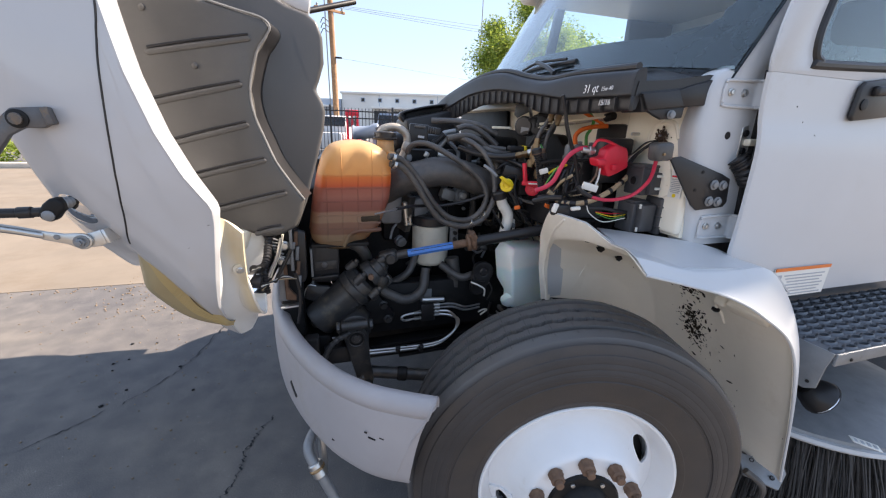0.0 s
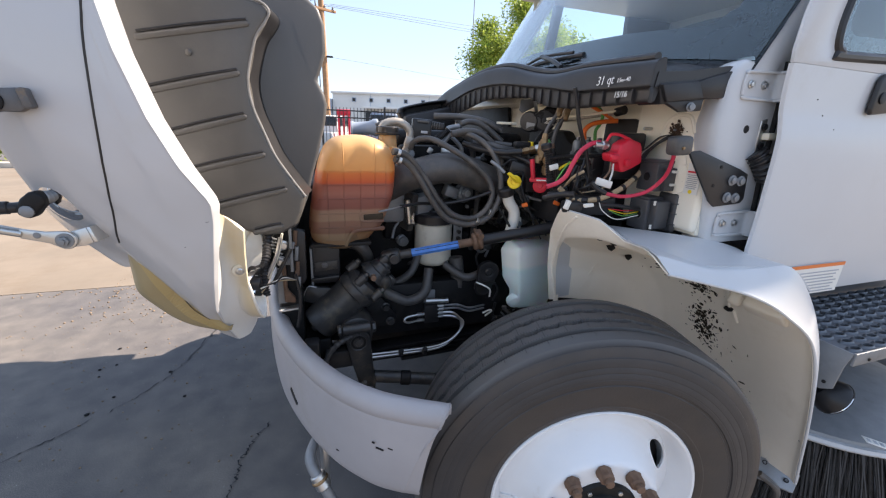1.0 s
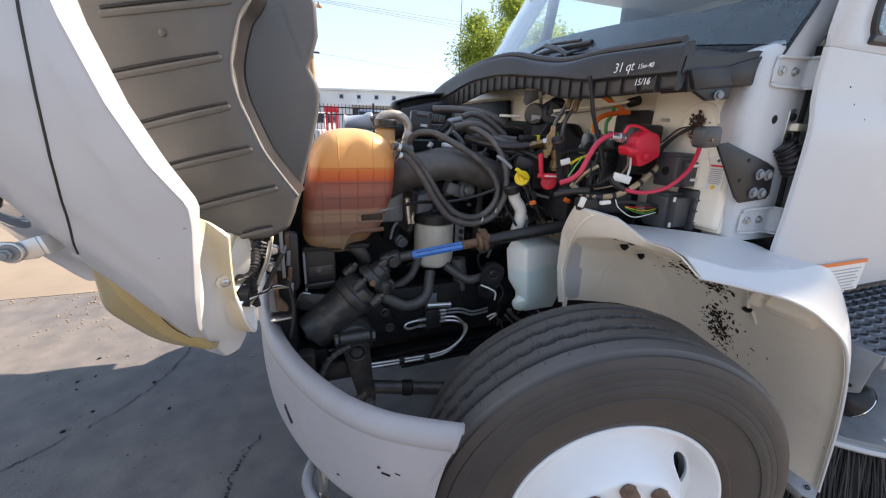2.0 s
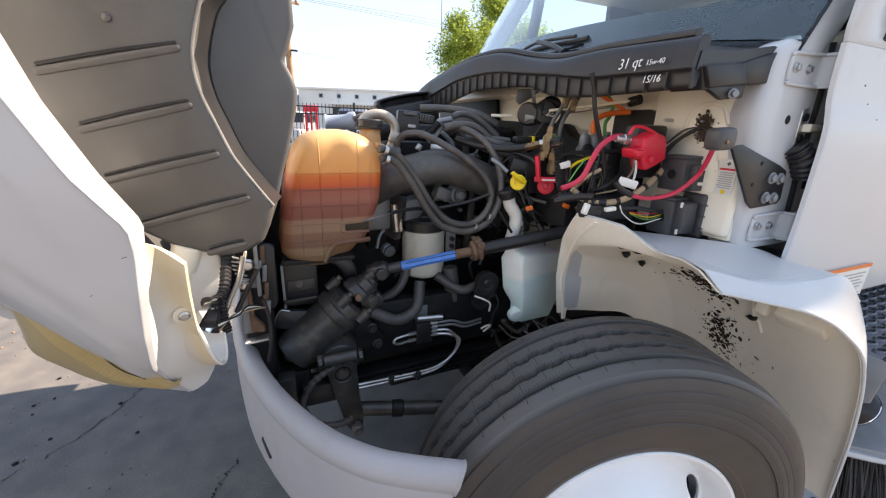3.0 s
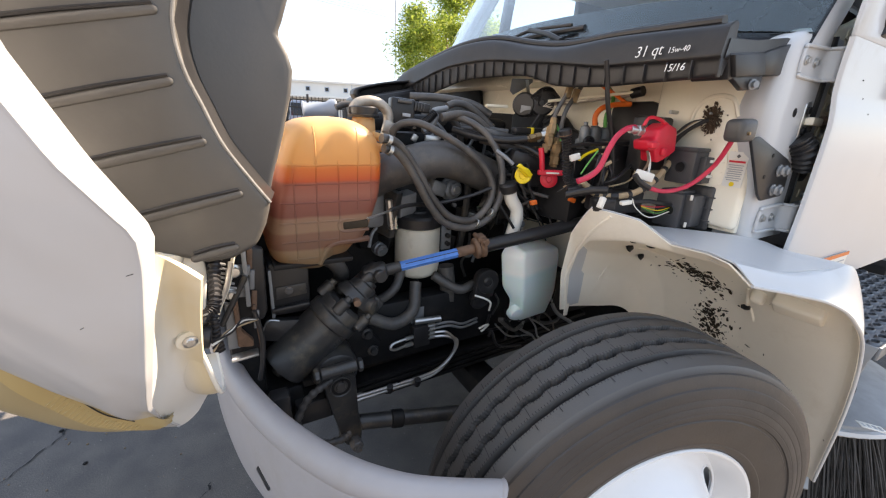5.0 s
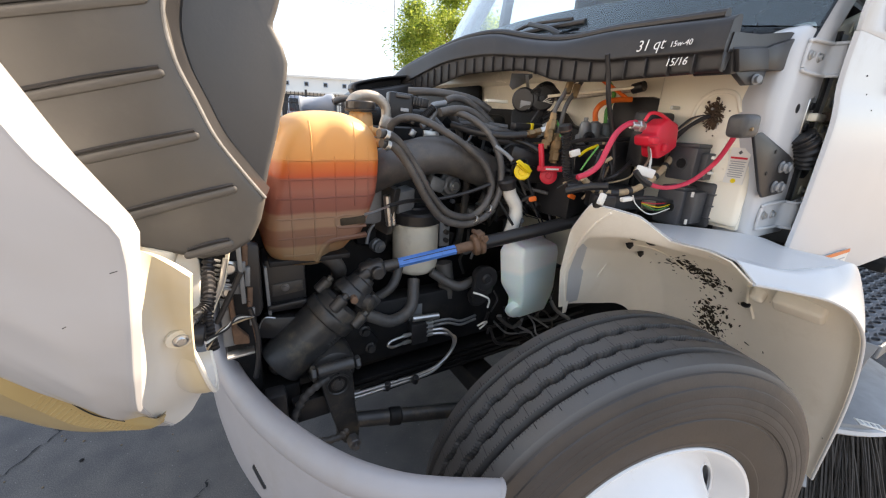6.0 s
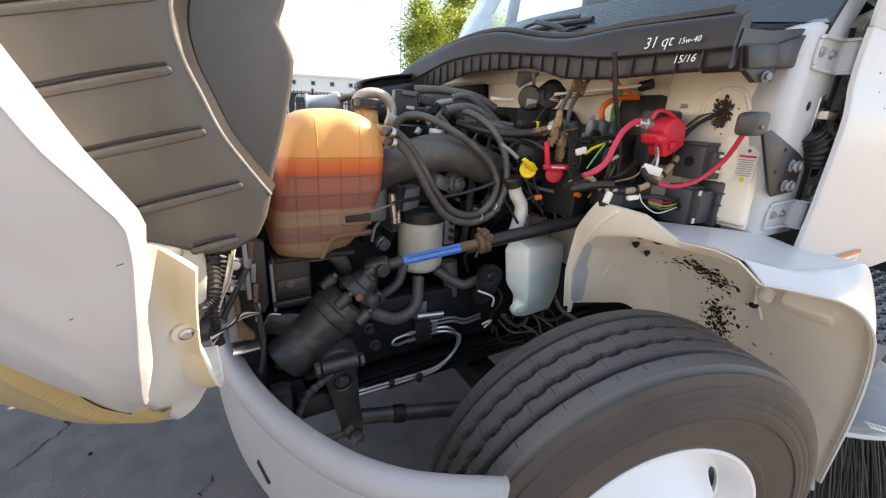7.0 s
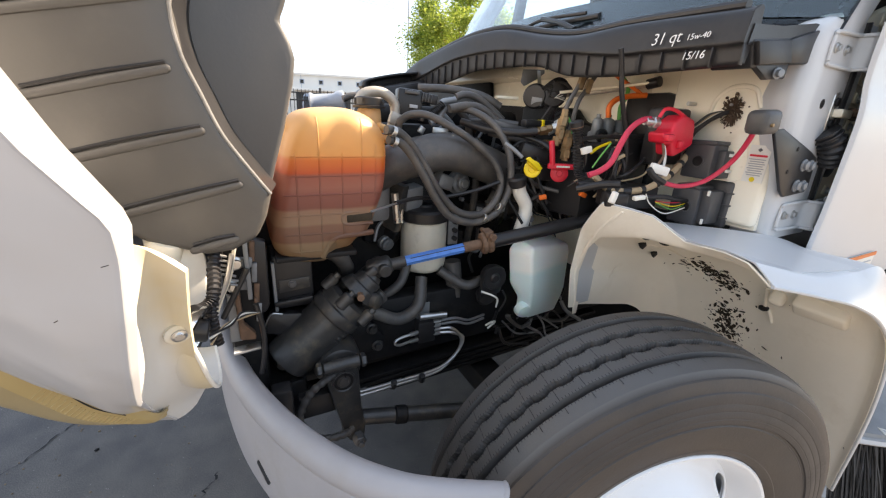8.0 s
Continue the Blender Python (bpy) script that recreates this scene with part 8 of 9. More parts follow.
part("hub_ring", lathe((-0.600, 0.598, 0.768), (0, -1, 0), [(0, 0.034), (0.004, 0.034), (0.005, 0.031), (0.002, 0.028), (0.002, 0.014), (0.005, 0.012), (0.006, 0)], 28), CASTING, arm, "worn shaft end")
part("hub_mark", lathe((-0.600, 0.5955, 0.768), (0, -1, 0), [(0, 0.027), (0.001, 0.026), (0.001, 0.020), (0, 0.019)], 28, caps=False), GRIME, arm)
part("ball_nut", rod((-0.562, 0.578, 0.548), (-0.562, 0.612, 0.548), 0.019, 6), DARKSTEEL, arm)
part("ball_stud", rod((-0.562, 0.566, 0.548), (-0.562, 0.580, 0.548), 0.010, 10), DARKSTEEL, arm)
single("splash_plate", slab([(-0.757, 0.66, 0.716), (-0.740, 0.66, 0.716), (-0.738, 0.66, 0.700), (-0.694, 0.66, 0.700), (-0.690, 0.66, 0.708), (-0.650, 0.66, 0.690), (-0.653, 0.66, 0.647), (-0.748, 0.66, 0.642)], (0, 0.006, 0), 0.001), GRIME, "black notched steel plate behind the bumper", "plate")
sd = thing("drag_link", (-0.3, 0.6, 0.5), "black steel drag link from the drop arm to the wheel", "drag link")
part("bar", rod((-0.56, 0.645, 0.585), (-0.10, 0.55, 0.535), 0.024), CASTING, sd)
part("joint", rod((-0.57, 0.645, 0.55), (-0.57, 0.645, 0.61), 0.032), CASTING, sd)
part("collar", rod((-0.44, 0.62, 0.572), (-0.40, 0.612, 0.568), 0.029), GRIME, sd)
ln = [(-0.610, 0.61, 0.795), (-0.652, 0.60, 0.783), (-0.694, 0.60, 0.75), (-0.723, 0.60, 0.684), (-0.702, 0.60, 0.622), (-0.665, 0.60, 0.588), (-0.608, 0.60, 0.578), (-0.575, 0.61, 0.585)]
single("brake_hose", tube(ln, 0.0105, 10, n=56, wave=0.0012, pitch=0.02), RUBBER, "black hose looping beside the steering arm", "hose")
sc = thing("steering_shaft", (-0.2, 0.65, 1.0), "steering shaft with a blue sliding sleeve and universal joint", "steering shaft")
Y0_, Y1_ = Vector((-0.455, 0.703, 1.056)), Vector((-0.150, 0.624, 1.121))
sd_ = (Y1_ - Y0_).normalized()
part("yoke", block(tuple(Y0_ - sd_ * 0.005), (0.075, 0.055, 0.05), (0, -14, -14), 0.014, segments=3), CASTING, sc)
part("yoke_pin", rod(Y0_ + Vector((0, -0.045, 0.0)), Y0_ + Vector((0, 0.045, 0.0)), 0.019), CASTING, sc)
part("yoke_fork", block(tuple(Y0_ + Vector((-0.045, 0.004, -0.022))), (0.085, 0.06, 0.034), (0, -40, -10), 0.012, segments=3), CASTING, sc)
part("neck", rod(Y0_ + sd_ * 0.03, Y0_ + sd_ * 0.075, 0.017), CASTING, sc)
part("blue_sleeve", lathe(Y0_ + sd_ * 0.055, sd_, [(0, 0.011), (0.004, 0.0125), (0.205, 0.0125), (0.21, 0.011)], 12), BLUE, sc, "blue painted splined sleeve", )
for k in range(6):
    a = radians(60 * k + 10)
    s1 = sd_.cross(Vector((0, 0, 1))).normalized()
    s2 = sd_.cross(s1)
    o = (s1 * math.cos(a) + s2 * math.sin(a)) * 0.0122
    part("spline", rod(Y0_ + sd_ * 0.058 + o, Y0_ + sd_ * 0.262 + o, 0.0026, 6), BLUE, sc)
part("rusty_end", rod(Y0_ + sd_ * 0.255, Y1_, 0.016), RUST, sc)
part("clamp", lathe(Y1_ - sd_ * 0.012, sd_, [(0, 0.028), (0.004, 0.033), (0.014, 0.034), (0.018, 0.029), (0.024, 0.034), (0.034, 0.033), (0.038, 0.027)], 20), RUST, sc, "rusty clamp ring")
part("clamp_bolt", rod(Y1_ + Vector((0.004, -0.036, 0.030)), Y1_ + Vector((0.006, 0.030, 0.036)), 0.0075, 8), RUST, sc)
part("clamp_nut", rod(Y1_ + Vector((0.004, -0.044, 0.029)), Y1_ + Vector((0.004, -0.034, 0.030)), 0.0125, 6), RUST, sc)
part("clamp_lug", block(tuple(Y1_ + Vector((0.006, -0.004, 0.034))), (0.026, 0.046, 0.018), (0, -12, -14), 0.004), RUST, sc)
part("sleeve_slot", rod(Y0_ + sd_ * 0.085 + Vector((0, -0.0102, 0.0092)), Y0_ + sd_ * 0.258 + Vector((0, -0.0102, 0.0092)), 0.0016, 6), BLACK, sc, "dark line along the sleeve")
part("column", rod(Y1_ + sd_ * 0.015, Y1_ + sd_ * 0.62, 0.0215), BLACK, sc, "black column tube")

# ---- filter, washer bottle, horn ----
flt = thing("fuel_filter", (-0.247, 0.86, 0.97), "cream spin-on filter with a black cap", "filter")
part("body", lathe((-0.247, 0.86, 0.965), (0, 0, 1), [(0, 0.06), (0.01, 0.074), (0.025, 0.080), (0.175, 0.080), (0.18, 0.076)], 36), FILTER, flt)
part("cap", lathe((-0.247, 0.86, 1.145), (0, 0, 1), [(0, 0.080), (0.004, 0.087), (0.034, 0.087), (0.042, 0.080), (0.046, 0.03), (0.052, 0.028), (0.053, 0)], 36), BLACK, flt)
part("bracket", slab([(-0.165, 0.83, 1.16), (-0.125, 0.83, 1.16), (-0.125, 0.83, 1.05), (-0.165, 0.83, 1.05)], (0, 0.01, 0), 0.003), DULLSTEEL, flt)
for z in (1.135, 1.105, 1.075):
    part("bolt", rod((-0.143, 0.815, z), (-0.143, 0.835, z), 0.009, 8), BLACK, flt)
wb = thing("washer_bottle", (0.08, 0.68, 0.81), "milky washer fluid bottle with pale blue fluid", "bottle")
bottle_rows = [[(0.002, 0.665, 1.112), (0.032, 0.600, 1.091), (0.251, 0.660, 1.063), (0.221, 0.740, 1.084)],
               [(-0.024, 0.665, 1.072), (0.029, 0.598, 1.052), (0.260, 0.660, 1.030), (0.207, 0.740, 1.050)],
               [(-0.005, 0.665, 0.945), (0.048, 0.598, 0.922), (0.263, 0.660, 0.888), (0.210, 0.740, 0.911)],
               [(0.030, 0.655, 0.893), (0.052, 0.603, 0.872), (0.255, 0.660, 0.856), (0.233, 0.740, 0.877)],
               [(0.023, 0.650, 0.840), (0.058, 0.615, 0.815), (0.228, 0.660, 0.792), (0.193, 0.740, 0.817)]]
bm = bmesh.new()
rings = [[bm.verts.new(p) for p in r] for r in bottle_rows]
for a, b in zip(rings, rings[1:]):
    for k in range(4):
        bm.faces.new((a[k], a[(k + 1) % 4], b[(k + 1) % 4], b[k]))
bm.faces.new(rings[0])
bm.faces.new(rings[-1][::-1])
bmesh.ops.recalc_face_normals(bm, faces=bm.faces)
soften(bm, 0.011, 4, 14)
part("bottle", bm, WASHER, wb, sharp=60)
part("sump", lathe((0.050, 0.64, 0.851), (-0.2, -1, -0.3), [(0, 0.034), (0.014, 0.033), (0.024, 0.026), (0.029, 0.012), (0.030, 0.0)], 24), WASHER, wb)
part("filler_neck", tube([(-0.014, 0.66, 1.292), (-0.004, 0.66, 1.262), (0.020, 0.655, 1.222), (0.018, 0.655, 1.175), (0.004, 0.66, 1.11)], 0.022, 16, n=30), NYLON, wb)
part("cap", lathe((-0.016, 0.66, 1.286), (-0.3, 0, 1), [(0, 0.026), (0.005, 0.030), (0.026, 0.031), (0.032, 0.026), (0.033, 0)], 20), BLACK, wb)
part("tab", slab([(0.03, 0.66, 1.20), (0.06, 0.66, 1.20), (0.065, 0.66, 1.12), (0.03, 0.66, 1.12)], (0, 0.012, 0), 0.005), NYLON, wb)
part("tab_bolt", rod((0.046, 0.645, 1.175), (0.046, 0.662, 1.175), 0.010, 10), DULLSTEEL, wb)
hn = thing("horn", (-0.06, 0.68, 0.9), "black round electric horn with a loose wire", "horn")
part("body", lathe((-0.060, 0.69, 0.971), (-0.1, -1, 0.05), [(-0.02, 0.036), (0.0, 0.043), (0.018, 0.045), (0.024, 0.042), (0.026, 0.022), (0.024, 0.018), (0.030, 0.012), (0.031, 0)], 32), BLACK, hn)
part("bracket", slab([(-0.106, 0.672, 0.971), (-0.020, 0.672, 0.966), (-0.032, 0.672, 0.909), (-0.110, 0.672, 0.905)], (0, 0.02, 0), 0.004), BLACK, hn)
part("flare", lathe((-0.072, 0.70, 0.896), (-0.1, -1, -0.2), [(-0.02, 0.03), (0.0, 0.036), (0.012, 0.038), (0.014, 0.030), (0.0, 0.0)], 28), BLACK, hn)
part("wire", tube([(-0.12, 0.66, 0.935), (-0.09, 0.64, 0.925), (-0.065, 0.64, 0.905), (-0.06, 0.65, 0.87)], 0.0035, 6), NYLON, hn)
part("wire", tube([(-0.04, 0.65, 0.93), (-0.03, 0.64, 0.90), (-0.045, 0.65, 0.85)], 0.0035, 6), BLACK, hn)

# ---- air manifold with bright lines ----
am = thing("air_manifold", (-0.285, 0.74, 0.77), "black air manifold block with bright steel lines", "manifold")
part("block", block((-0.283, 0.745, 0.778), (0.064, 0.04, 0.080), bevel=0.005), BLACK, am)
part("stay", block((-0.285, 0.765, 0.845), (0.05, 0.01, 0.06), bevel=0.003), DULLSTEEL, am)
part("switch", rod((-0.31, 0.735, 0.838), (-0.215, 0.72, 0.838), 0.011), STEEL, am)
for z in (0.812, 0.797, 0.780, 0.764):
    part("union", rod((-0.26, 0.732, z), (-0.232, 0.730, z), 0.0075, 8), STEEL, am)
for z in (0.782, 0.755):
    part("union", rod((-0.345, 0.73, z), (-0.315, 0.733, z), 0.0075, 8), STEEL, am)
part("line", tube([(-0.345, 0.73, 0.782), (-0.39, 0.725, 0.778), (-0.402, 0.722, 0.766), (-0.385, 0.724, 0.754), (-0.345, 0.73, 0.755)], 0.005, 8, n=30), STEEL, am, "bright bent line")
for k, z in enumerate((0.780, 0.764)):
    part("line", tube([(-0.232, 0.73, z), (-0.19, 0.72, z - 0.004), (-0.155 + 0.008 * k, 0.71, 0.735), (-0.175, 0.70, 0.685), (-0.26, 0.68, 0.655 - 0.010 * k), (-0.42, 0.66, 0.665 - 0.012 * k), (-0.58, 0.63, 0.690 - 0.014 * k)], 0.006, 8, n=50), STEEL, am, "bright bent line")
for k, z in enumerate((0.812, 0.797)):
    part("line", tube([(-0.232, 0.73, z), (-0.17, 0.73, z - 0.004), (-0.11, 0.74, z - 0.03), (-0.03, 0.76, z - 0.035)], 0.005, 8, n=30), DULLSTEEL, am)
for x, z in ((-0.43, 0.662), (-0.33, 0.655)):
    part("tie", rod((x, 0.652, z + 0.012), (x, 0.66, z - 0.016), 0.011, 8), BLACK, am)
single("cable_tie", tube([(-0.06, 0.70, 0.77), (-0.04, 0.69, 0.785), (-0.02, 0.70, 0.775), (-0.05, 0.70, 0.755)], 0.004, 6), NYLON, "pale cable tie round the wires", "cable tie")

# ---- hoses and duct ----
single("charge_duct", tube([(-0.461, 0.840, 1.293), (-0.389, 0.790, 1.341), (-0.313, 0.775, 1.365), (-0.238, 0.770, 1.380), (-0.167, 0.770, 1.373), (-0.081, 0.775, 1.345), (0.003, 0.780, 1.308), (0.088, 0.800, 1.248), (0.159, 0.840, 1.160)], 0.058, 28, n=70), RUBBER, "wide black rubber charge air duct over the engine", "duct")
HS = "grey-black rubber coolant hose over the engine"
for pts, r in (([(-0.468, 0.620, 1.447), (-0.434, 0.630, 1.442), (-0.393, 0.645, 1.413), (-0.347, 0.655, 1.356), (-0.290, 0.660, 1.272), (-0.226, 0.665, 1.215), (-0.146, 0.670, 1.201), (-0.090, 0.675, 1.236), (-0.069, 0.680, 1.294), (-0.093, 0.690, 1.355), (-0.164, 0.705, 1.415), (-0.231, 0.730, 1.456), (-0.287, 0.770, 1.484), (-0.329, 0.800, 1.484), (-0.353, 0.820, 1.465), (-0.358, 0.830, 1.445)], 0.0112),
               ([(-0.462, 0.620, 1.423), (-0.428, 0.630, 1.417), (-0.392, 0.640, 1.385), (-0.355, 0.645, 1.333), (-0.311, 0.650, 1.264), (-0.257, 0.655, 1.205), (-0.172, 0.660, 1.179), (-0.093, 0.665, 1.198), (-0.051, 0.670, 1.250), (-0.036, 0.675, 1.318), (-0.043, 0.690, 1.390), (-0.065, 0.720, 1.448), (-0.098, 0.760, 1.487), (-0.138, 0.800, 1.507), (-0.178, 0.840, 1.506)], 0.0112),
               ([(-0.202, 0.80, 1.506), (-0.139, 0.80, 1.518), (-0.084, 0.80, 1.511), (-0.035, 0.79, 1.477), (0.005, 0.78, 1.427), (0.02, 0.77, 1.37)], 0.013),
               ([(-0.125, 0.88, 1.508), (-0.096, 0.88, 1.481), (-0.079, 0.88, 1.443), (-0.07, 0.89, 1.40)], 0.012),
               ([(-0.127, 0.90, 1.545), (-0.093, 0.90, 1.556), (-0.046, 0.90, 1.549), (0.005, 0.89, 1.519), (0.05, 0.87, 1.48)], 0.012),
               ([(0.07, 0.92, 1.525), (0.0, 0.95, 1.560), (-0.10, 1.0, 1.575), (-0.20, 1.05, 1.575)], 0.014),
               ([(0.05, 0.78, 1.470), (-0.02, 0.82, 1.475), (-0.10, 0.90, 1.47)], 0.010)):
    single("coolant_hose", tube(pts, r, 12, n=8 * len(pts)), RUBBER, HS, "hose", "engine hoses")
for pts, r in (([(-0.66, 0.80, 1.10), (-0.58, 0.78, 1.09), (-0.54, 0.79, 1.04), (-0.53, 0.84, 0.98)], 0.024), ([(-0.50, 0.76, 0.905), (-0.45, 0.745, 0.875), (-0.38, 0.74, 0.845), (-0.31, 0.75, 0.875), (-0.282, 0.79, 0.96)], 0.021), ([(-0.43, 0.80, 0.90), (-0.36, 0.79, 0.95), (-0.32, 0.82, 1.02)], 0.016), ([(-0.22, 0.78, 0.98), (-0.17, 0.75, 0.945), (-0.13, 0.73, 0.93), (-0.07, 0.73, 0.945)], 0.017), ([(-0.16, 0.80, 1.0), (-0.15, 0.79, 0.90), (-0.14, 0.80, 0.80)], 0.03)):
    single("lower_hose", tube(pts, r, 12, n=8 * len(pts)), RUBBER, "black rubber hose low in the engine bay", "hose", "lower hoses")
for at in ((-0.455, 0.615, 1.445), (-0.452, 0.615, 1.421), (-0.143, 0.655, 1.195), (-0.089, 0.660, 1.225)):
    single("hose_clip", lathe(at, (0.7, 0.1, -0.3), [(0, 0.0115), (0.001, 0.0130), (0.010, 0.0130), (0.011, 0.0115)], 16, caps=False), STEEL, "bright steel hose clip", "clip", "hose clips")
single("intake_pipe", tube([(-0.462, 0.88, 1.515), (-0.446, 0.88, 1.534), (-0.412, 0.88, 1.543), (-0.378, 0.88, 1.537), (-0.353, 0.88, 1.515), (-0.349, 0.88, 1.485), (-0.355, 0.88, 1.460), (-0.370, 0.88, 1.425)], 0.0155, 16, n=60), CASTALLOY, "beige cast coolant pipe at the engine front", "pipe")
single("pipe_flange", block((-0.352, 0.872, 1.468), (0.040, 0.022, 0.040), (0, 20, 0), 0.008, segments=2), CASTALLOY, "beige pipe flange with a bolt hole", "flange")
single("pipe_elbow", tube([(-0.150, 0.86, 1.536), (-0.198, 0.86, 1.525), (-0.190, 0.86, 1.506), (-0.210, 0.86, 1.478), (-0.237, 0.86, 1.460)], 0.010, 12, n=40), DULLSTEEL, "grey bent pipe above the duct", "pipe")
sb = thing("sensor_box", (-0.30, 0.88, 1.48), "black sensor housing with a plug on the engine", "sensor")
part("body", block((-0.298, 0.90, 1.514), (0.078, 0.06, 0.088), (0, 4, -10), 0.006, segments=2), BLACK, sb)
part("plug", block((-0.240, 0.88, 1.534), (0.060, 0.035, 0.028), (0, 8, -10), 0.004), BLACK, sb)
part("latch", block((-0.300, 0.862, 1.548), (0.045, 0.008, 0.010), (0, 4, -10), 0.002), LINERDARK, sb)
part("badge", block((-0.295, 0.8625, 1.508), (0.026, 0.004, 0.010), (0, 4, -10), 0.001), GREYINK, sb)
for k in range(4):
    part("rib", block((-0.265 + 0.010 * k, 0.861, 1.536 - 0.001 * k), (0.003, 0.006, 0.024), (0, 8, -10), 0.001), LINERDARK, sb)
single("coil_sleeve", tube([(-0.245, 0.85, 1.485), (-0.222, 0.85, 1.500), (-0.200, 0.85, 1.520)], 0.011, 12, n=30, wave=0.002, pitch=0.006), BLACK, "black corrugated sleeve on the engine", "sleeve")
single("valve_plate", block((-0.187, 0.885, 1.434), (0.056, 0.012, 0.026), (0, 4, -5), 0.003), STEEL, "bright plate with a square code panel", "plate")
single("hose_clamp", block((-0.278, 0.835, 1.440), (0.020, 0.010, 0.022), (0, 30, 0), 0.003), STEEL, "bright spring clamp on a hose", "clip", "hose clips")
single("fan_tube", lathe((-0.535, 1.30, 1.505), (1, -0.2, 0.10), [(0, 0.034), (0.006, 0.038), (0.02, 0.031), (0.09, 0.031), (0.105, 0.040), (0.125, 0.040), (0.13, 0.034)], 24), BLUEGREY, "pale blue-grey air pipe behind the tank", "pipe")
single("upper_hose", tube([(-0.433, 1.20, 1.525), (-0.391, 1.20, 1.540), (-0.34, 1.2, 1.530)], 0.012, 12), RUBBER, "black hose behind the coolant tank", "hose")

# ---- fittings in front of the firewall ----

def brass_union(at, to, r):
    """Hexagon union with a collar at each end and a ferrule."""
    at, to = Vector(at), Vector(to)
    n = (to - at).length
    return lathe(at, to - at, [(0, r * 0.7), (n * 0.12, r * 0.7), (n * 0.14, r), (n * 0.44, r), (n * 0.46, r * 0.72), (n * 0.56, r * 0.72), (n * 0.58, r * 0.95), (n * 0.88, r * 0.95), (n * 0.9, r * 0.66), (n, r * 0.62)], 6)


BU = "dull brass hose union in front of the firewall"
for a, b, r in (((0.097, 0.615, 1.512), (0.086, 0.615, 1.425), 0.0135), ((0.108, 0.597, 1.452), (0.103, 0.597, 1.372), 0.0165), ((0.030, 0.655, 1.453), (0.078, 0.642, 1.467), 0.0125)):
    single("hose_union", brass_union(a, b, r), BRASS, BU, "fitting", "brass unions", sharp=20)
single("steel_elbow", tube([(0.078, 0.642, 1.467), (0.092, 0.632, 1.474), (0.094, 0.628, 1.49)], 0.012, 10, n=10), STEEL, "bright steel elbow on a brass union", "fitting")
for pts, r in (([(-0.14, 0.83, 1.47), (-0.09, 0.76, 1.452), (-0.03, 0.69, 1.446), (0.03, 0.655, 1.453)], 0.012), ([(-0.12, 0.80, 1.47), (-0.03, 0.72, 1.448), (0.04, 0.66, 1.425), (0.07, 0.62, 1.40)], 0.008), ([(0.088, 0.56, 1.485), (0.10, 0.555, 1.45), (0.126, 0.555, 1.401), (0.136, 0.548, 1.345), (0.13, 0.54, 1.28)], 0.011)):
    single("dark_hose", tube(pts, r, 12, n=40), BLACK, "black rubber hose near the firewall", "hose", "firewall hoses")
single("hose_end", rod((0.088, 0.56, 1.487), (0.092, 0.559, 1.470), 0.0125, 14), RUST, "rusty clamp on a black hose", "clamp")
# taped tan loom with black bands
TL = [(0.050, 0.425, 1.352), (0.066, 0.418, 1.338), (0.084, 0.40, 1.320), (0.108, 0.36, 1.321), (0.158, 0.338, 1.333), (0.216, 0.330, 1.363), (0.278, 0.338, 1.401), (0.318, 0.348, 1.436)]
tl = thing("taped_loom", TL[0], "tan taped wiring loom with black bands, drooping", "wiring loom")
part("loom", tube(TL, 0.0085, 12, n=60), TAN, tl)
loom_line = spline(TL, 61)
for k in (8, 16, 24, 31, 37, 43, 49, 55):
    a, b = Vector(loom_line[k]), Vector(loom_line[k + 1])
    part("tape_band", rod(a, a + (b - a).normalized() * (0.012 if k % 3 else 0.020), 0.0102, 12), BLACK, tl)
# ---- engine and chassis ----
eng = thing("engine", (-0.25, 1.15, 0.75), "dark oily diesel engine block with covers and pulleys", "engine")
part("block", block((-0.20, 1.18, 1.02), (0.95, 0.42, 0.62), bevel=0.03), GRIME, eng)
part("head", block((-0.20, 1.15, 1.38), (0.85, 0.34, 0.12), bevel=0.02), GRIME, eng)
part("valve_cover", block((-0.07, 1.15, 1.475), (0.62, 0.26, 0.08), bevel=0.03, segments=3), GRIME, eng)
part("intake_rail", block((-0.10, 0.97, 1.42), (0.55, 0.07, 0.07), bevel=0.015), GRIME, eng)
part("side_cover", block((-0.30, 0.94, 1.18), (0.30, 0.08, 0.24), bevel=0.02), GRIME, eng)
part("fuel_pump", block((-0.42, 0.90, 1.24), (0.10, 0.12, 0.18), bevel=0.02), DULLSTEEL, eng, "grey pump body")
part("oil_pan", block((-0.20, 1.18, 0.58), (0.95, 0.42, 0.34), bevel=0.04), GRIME, eng)
pm = part("pulley", lathe((-0.105, 0.90, 1.262), (0.1, -1, 0.05), [(0, 0.042), (0.012, 0.045), (0.018, 0.038), (0.03, 0.036), (0.036, 0.026), (0.05, 0.024), (0.055, 0.016), (0.056, 0)], 28), DULLSTEEL, eng, "bright pulley end")
part("pulley_hub", rod((-0.105, 0.86, 1.264), (-0.105, 0.835, 1.266), 0.014), STEEL, pm)
part("bracket", block((-0.17, 0.88, 1.27), (0.06, 0.06, 0.05), (0, 20, 0), 0.01), DULLSTEEL, eng)
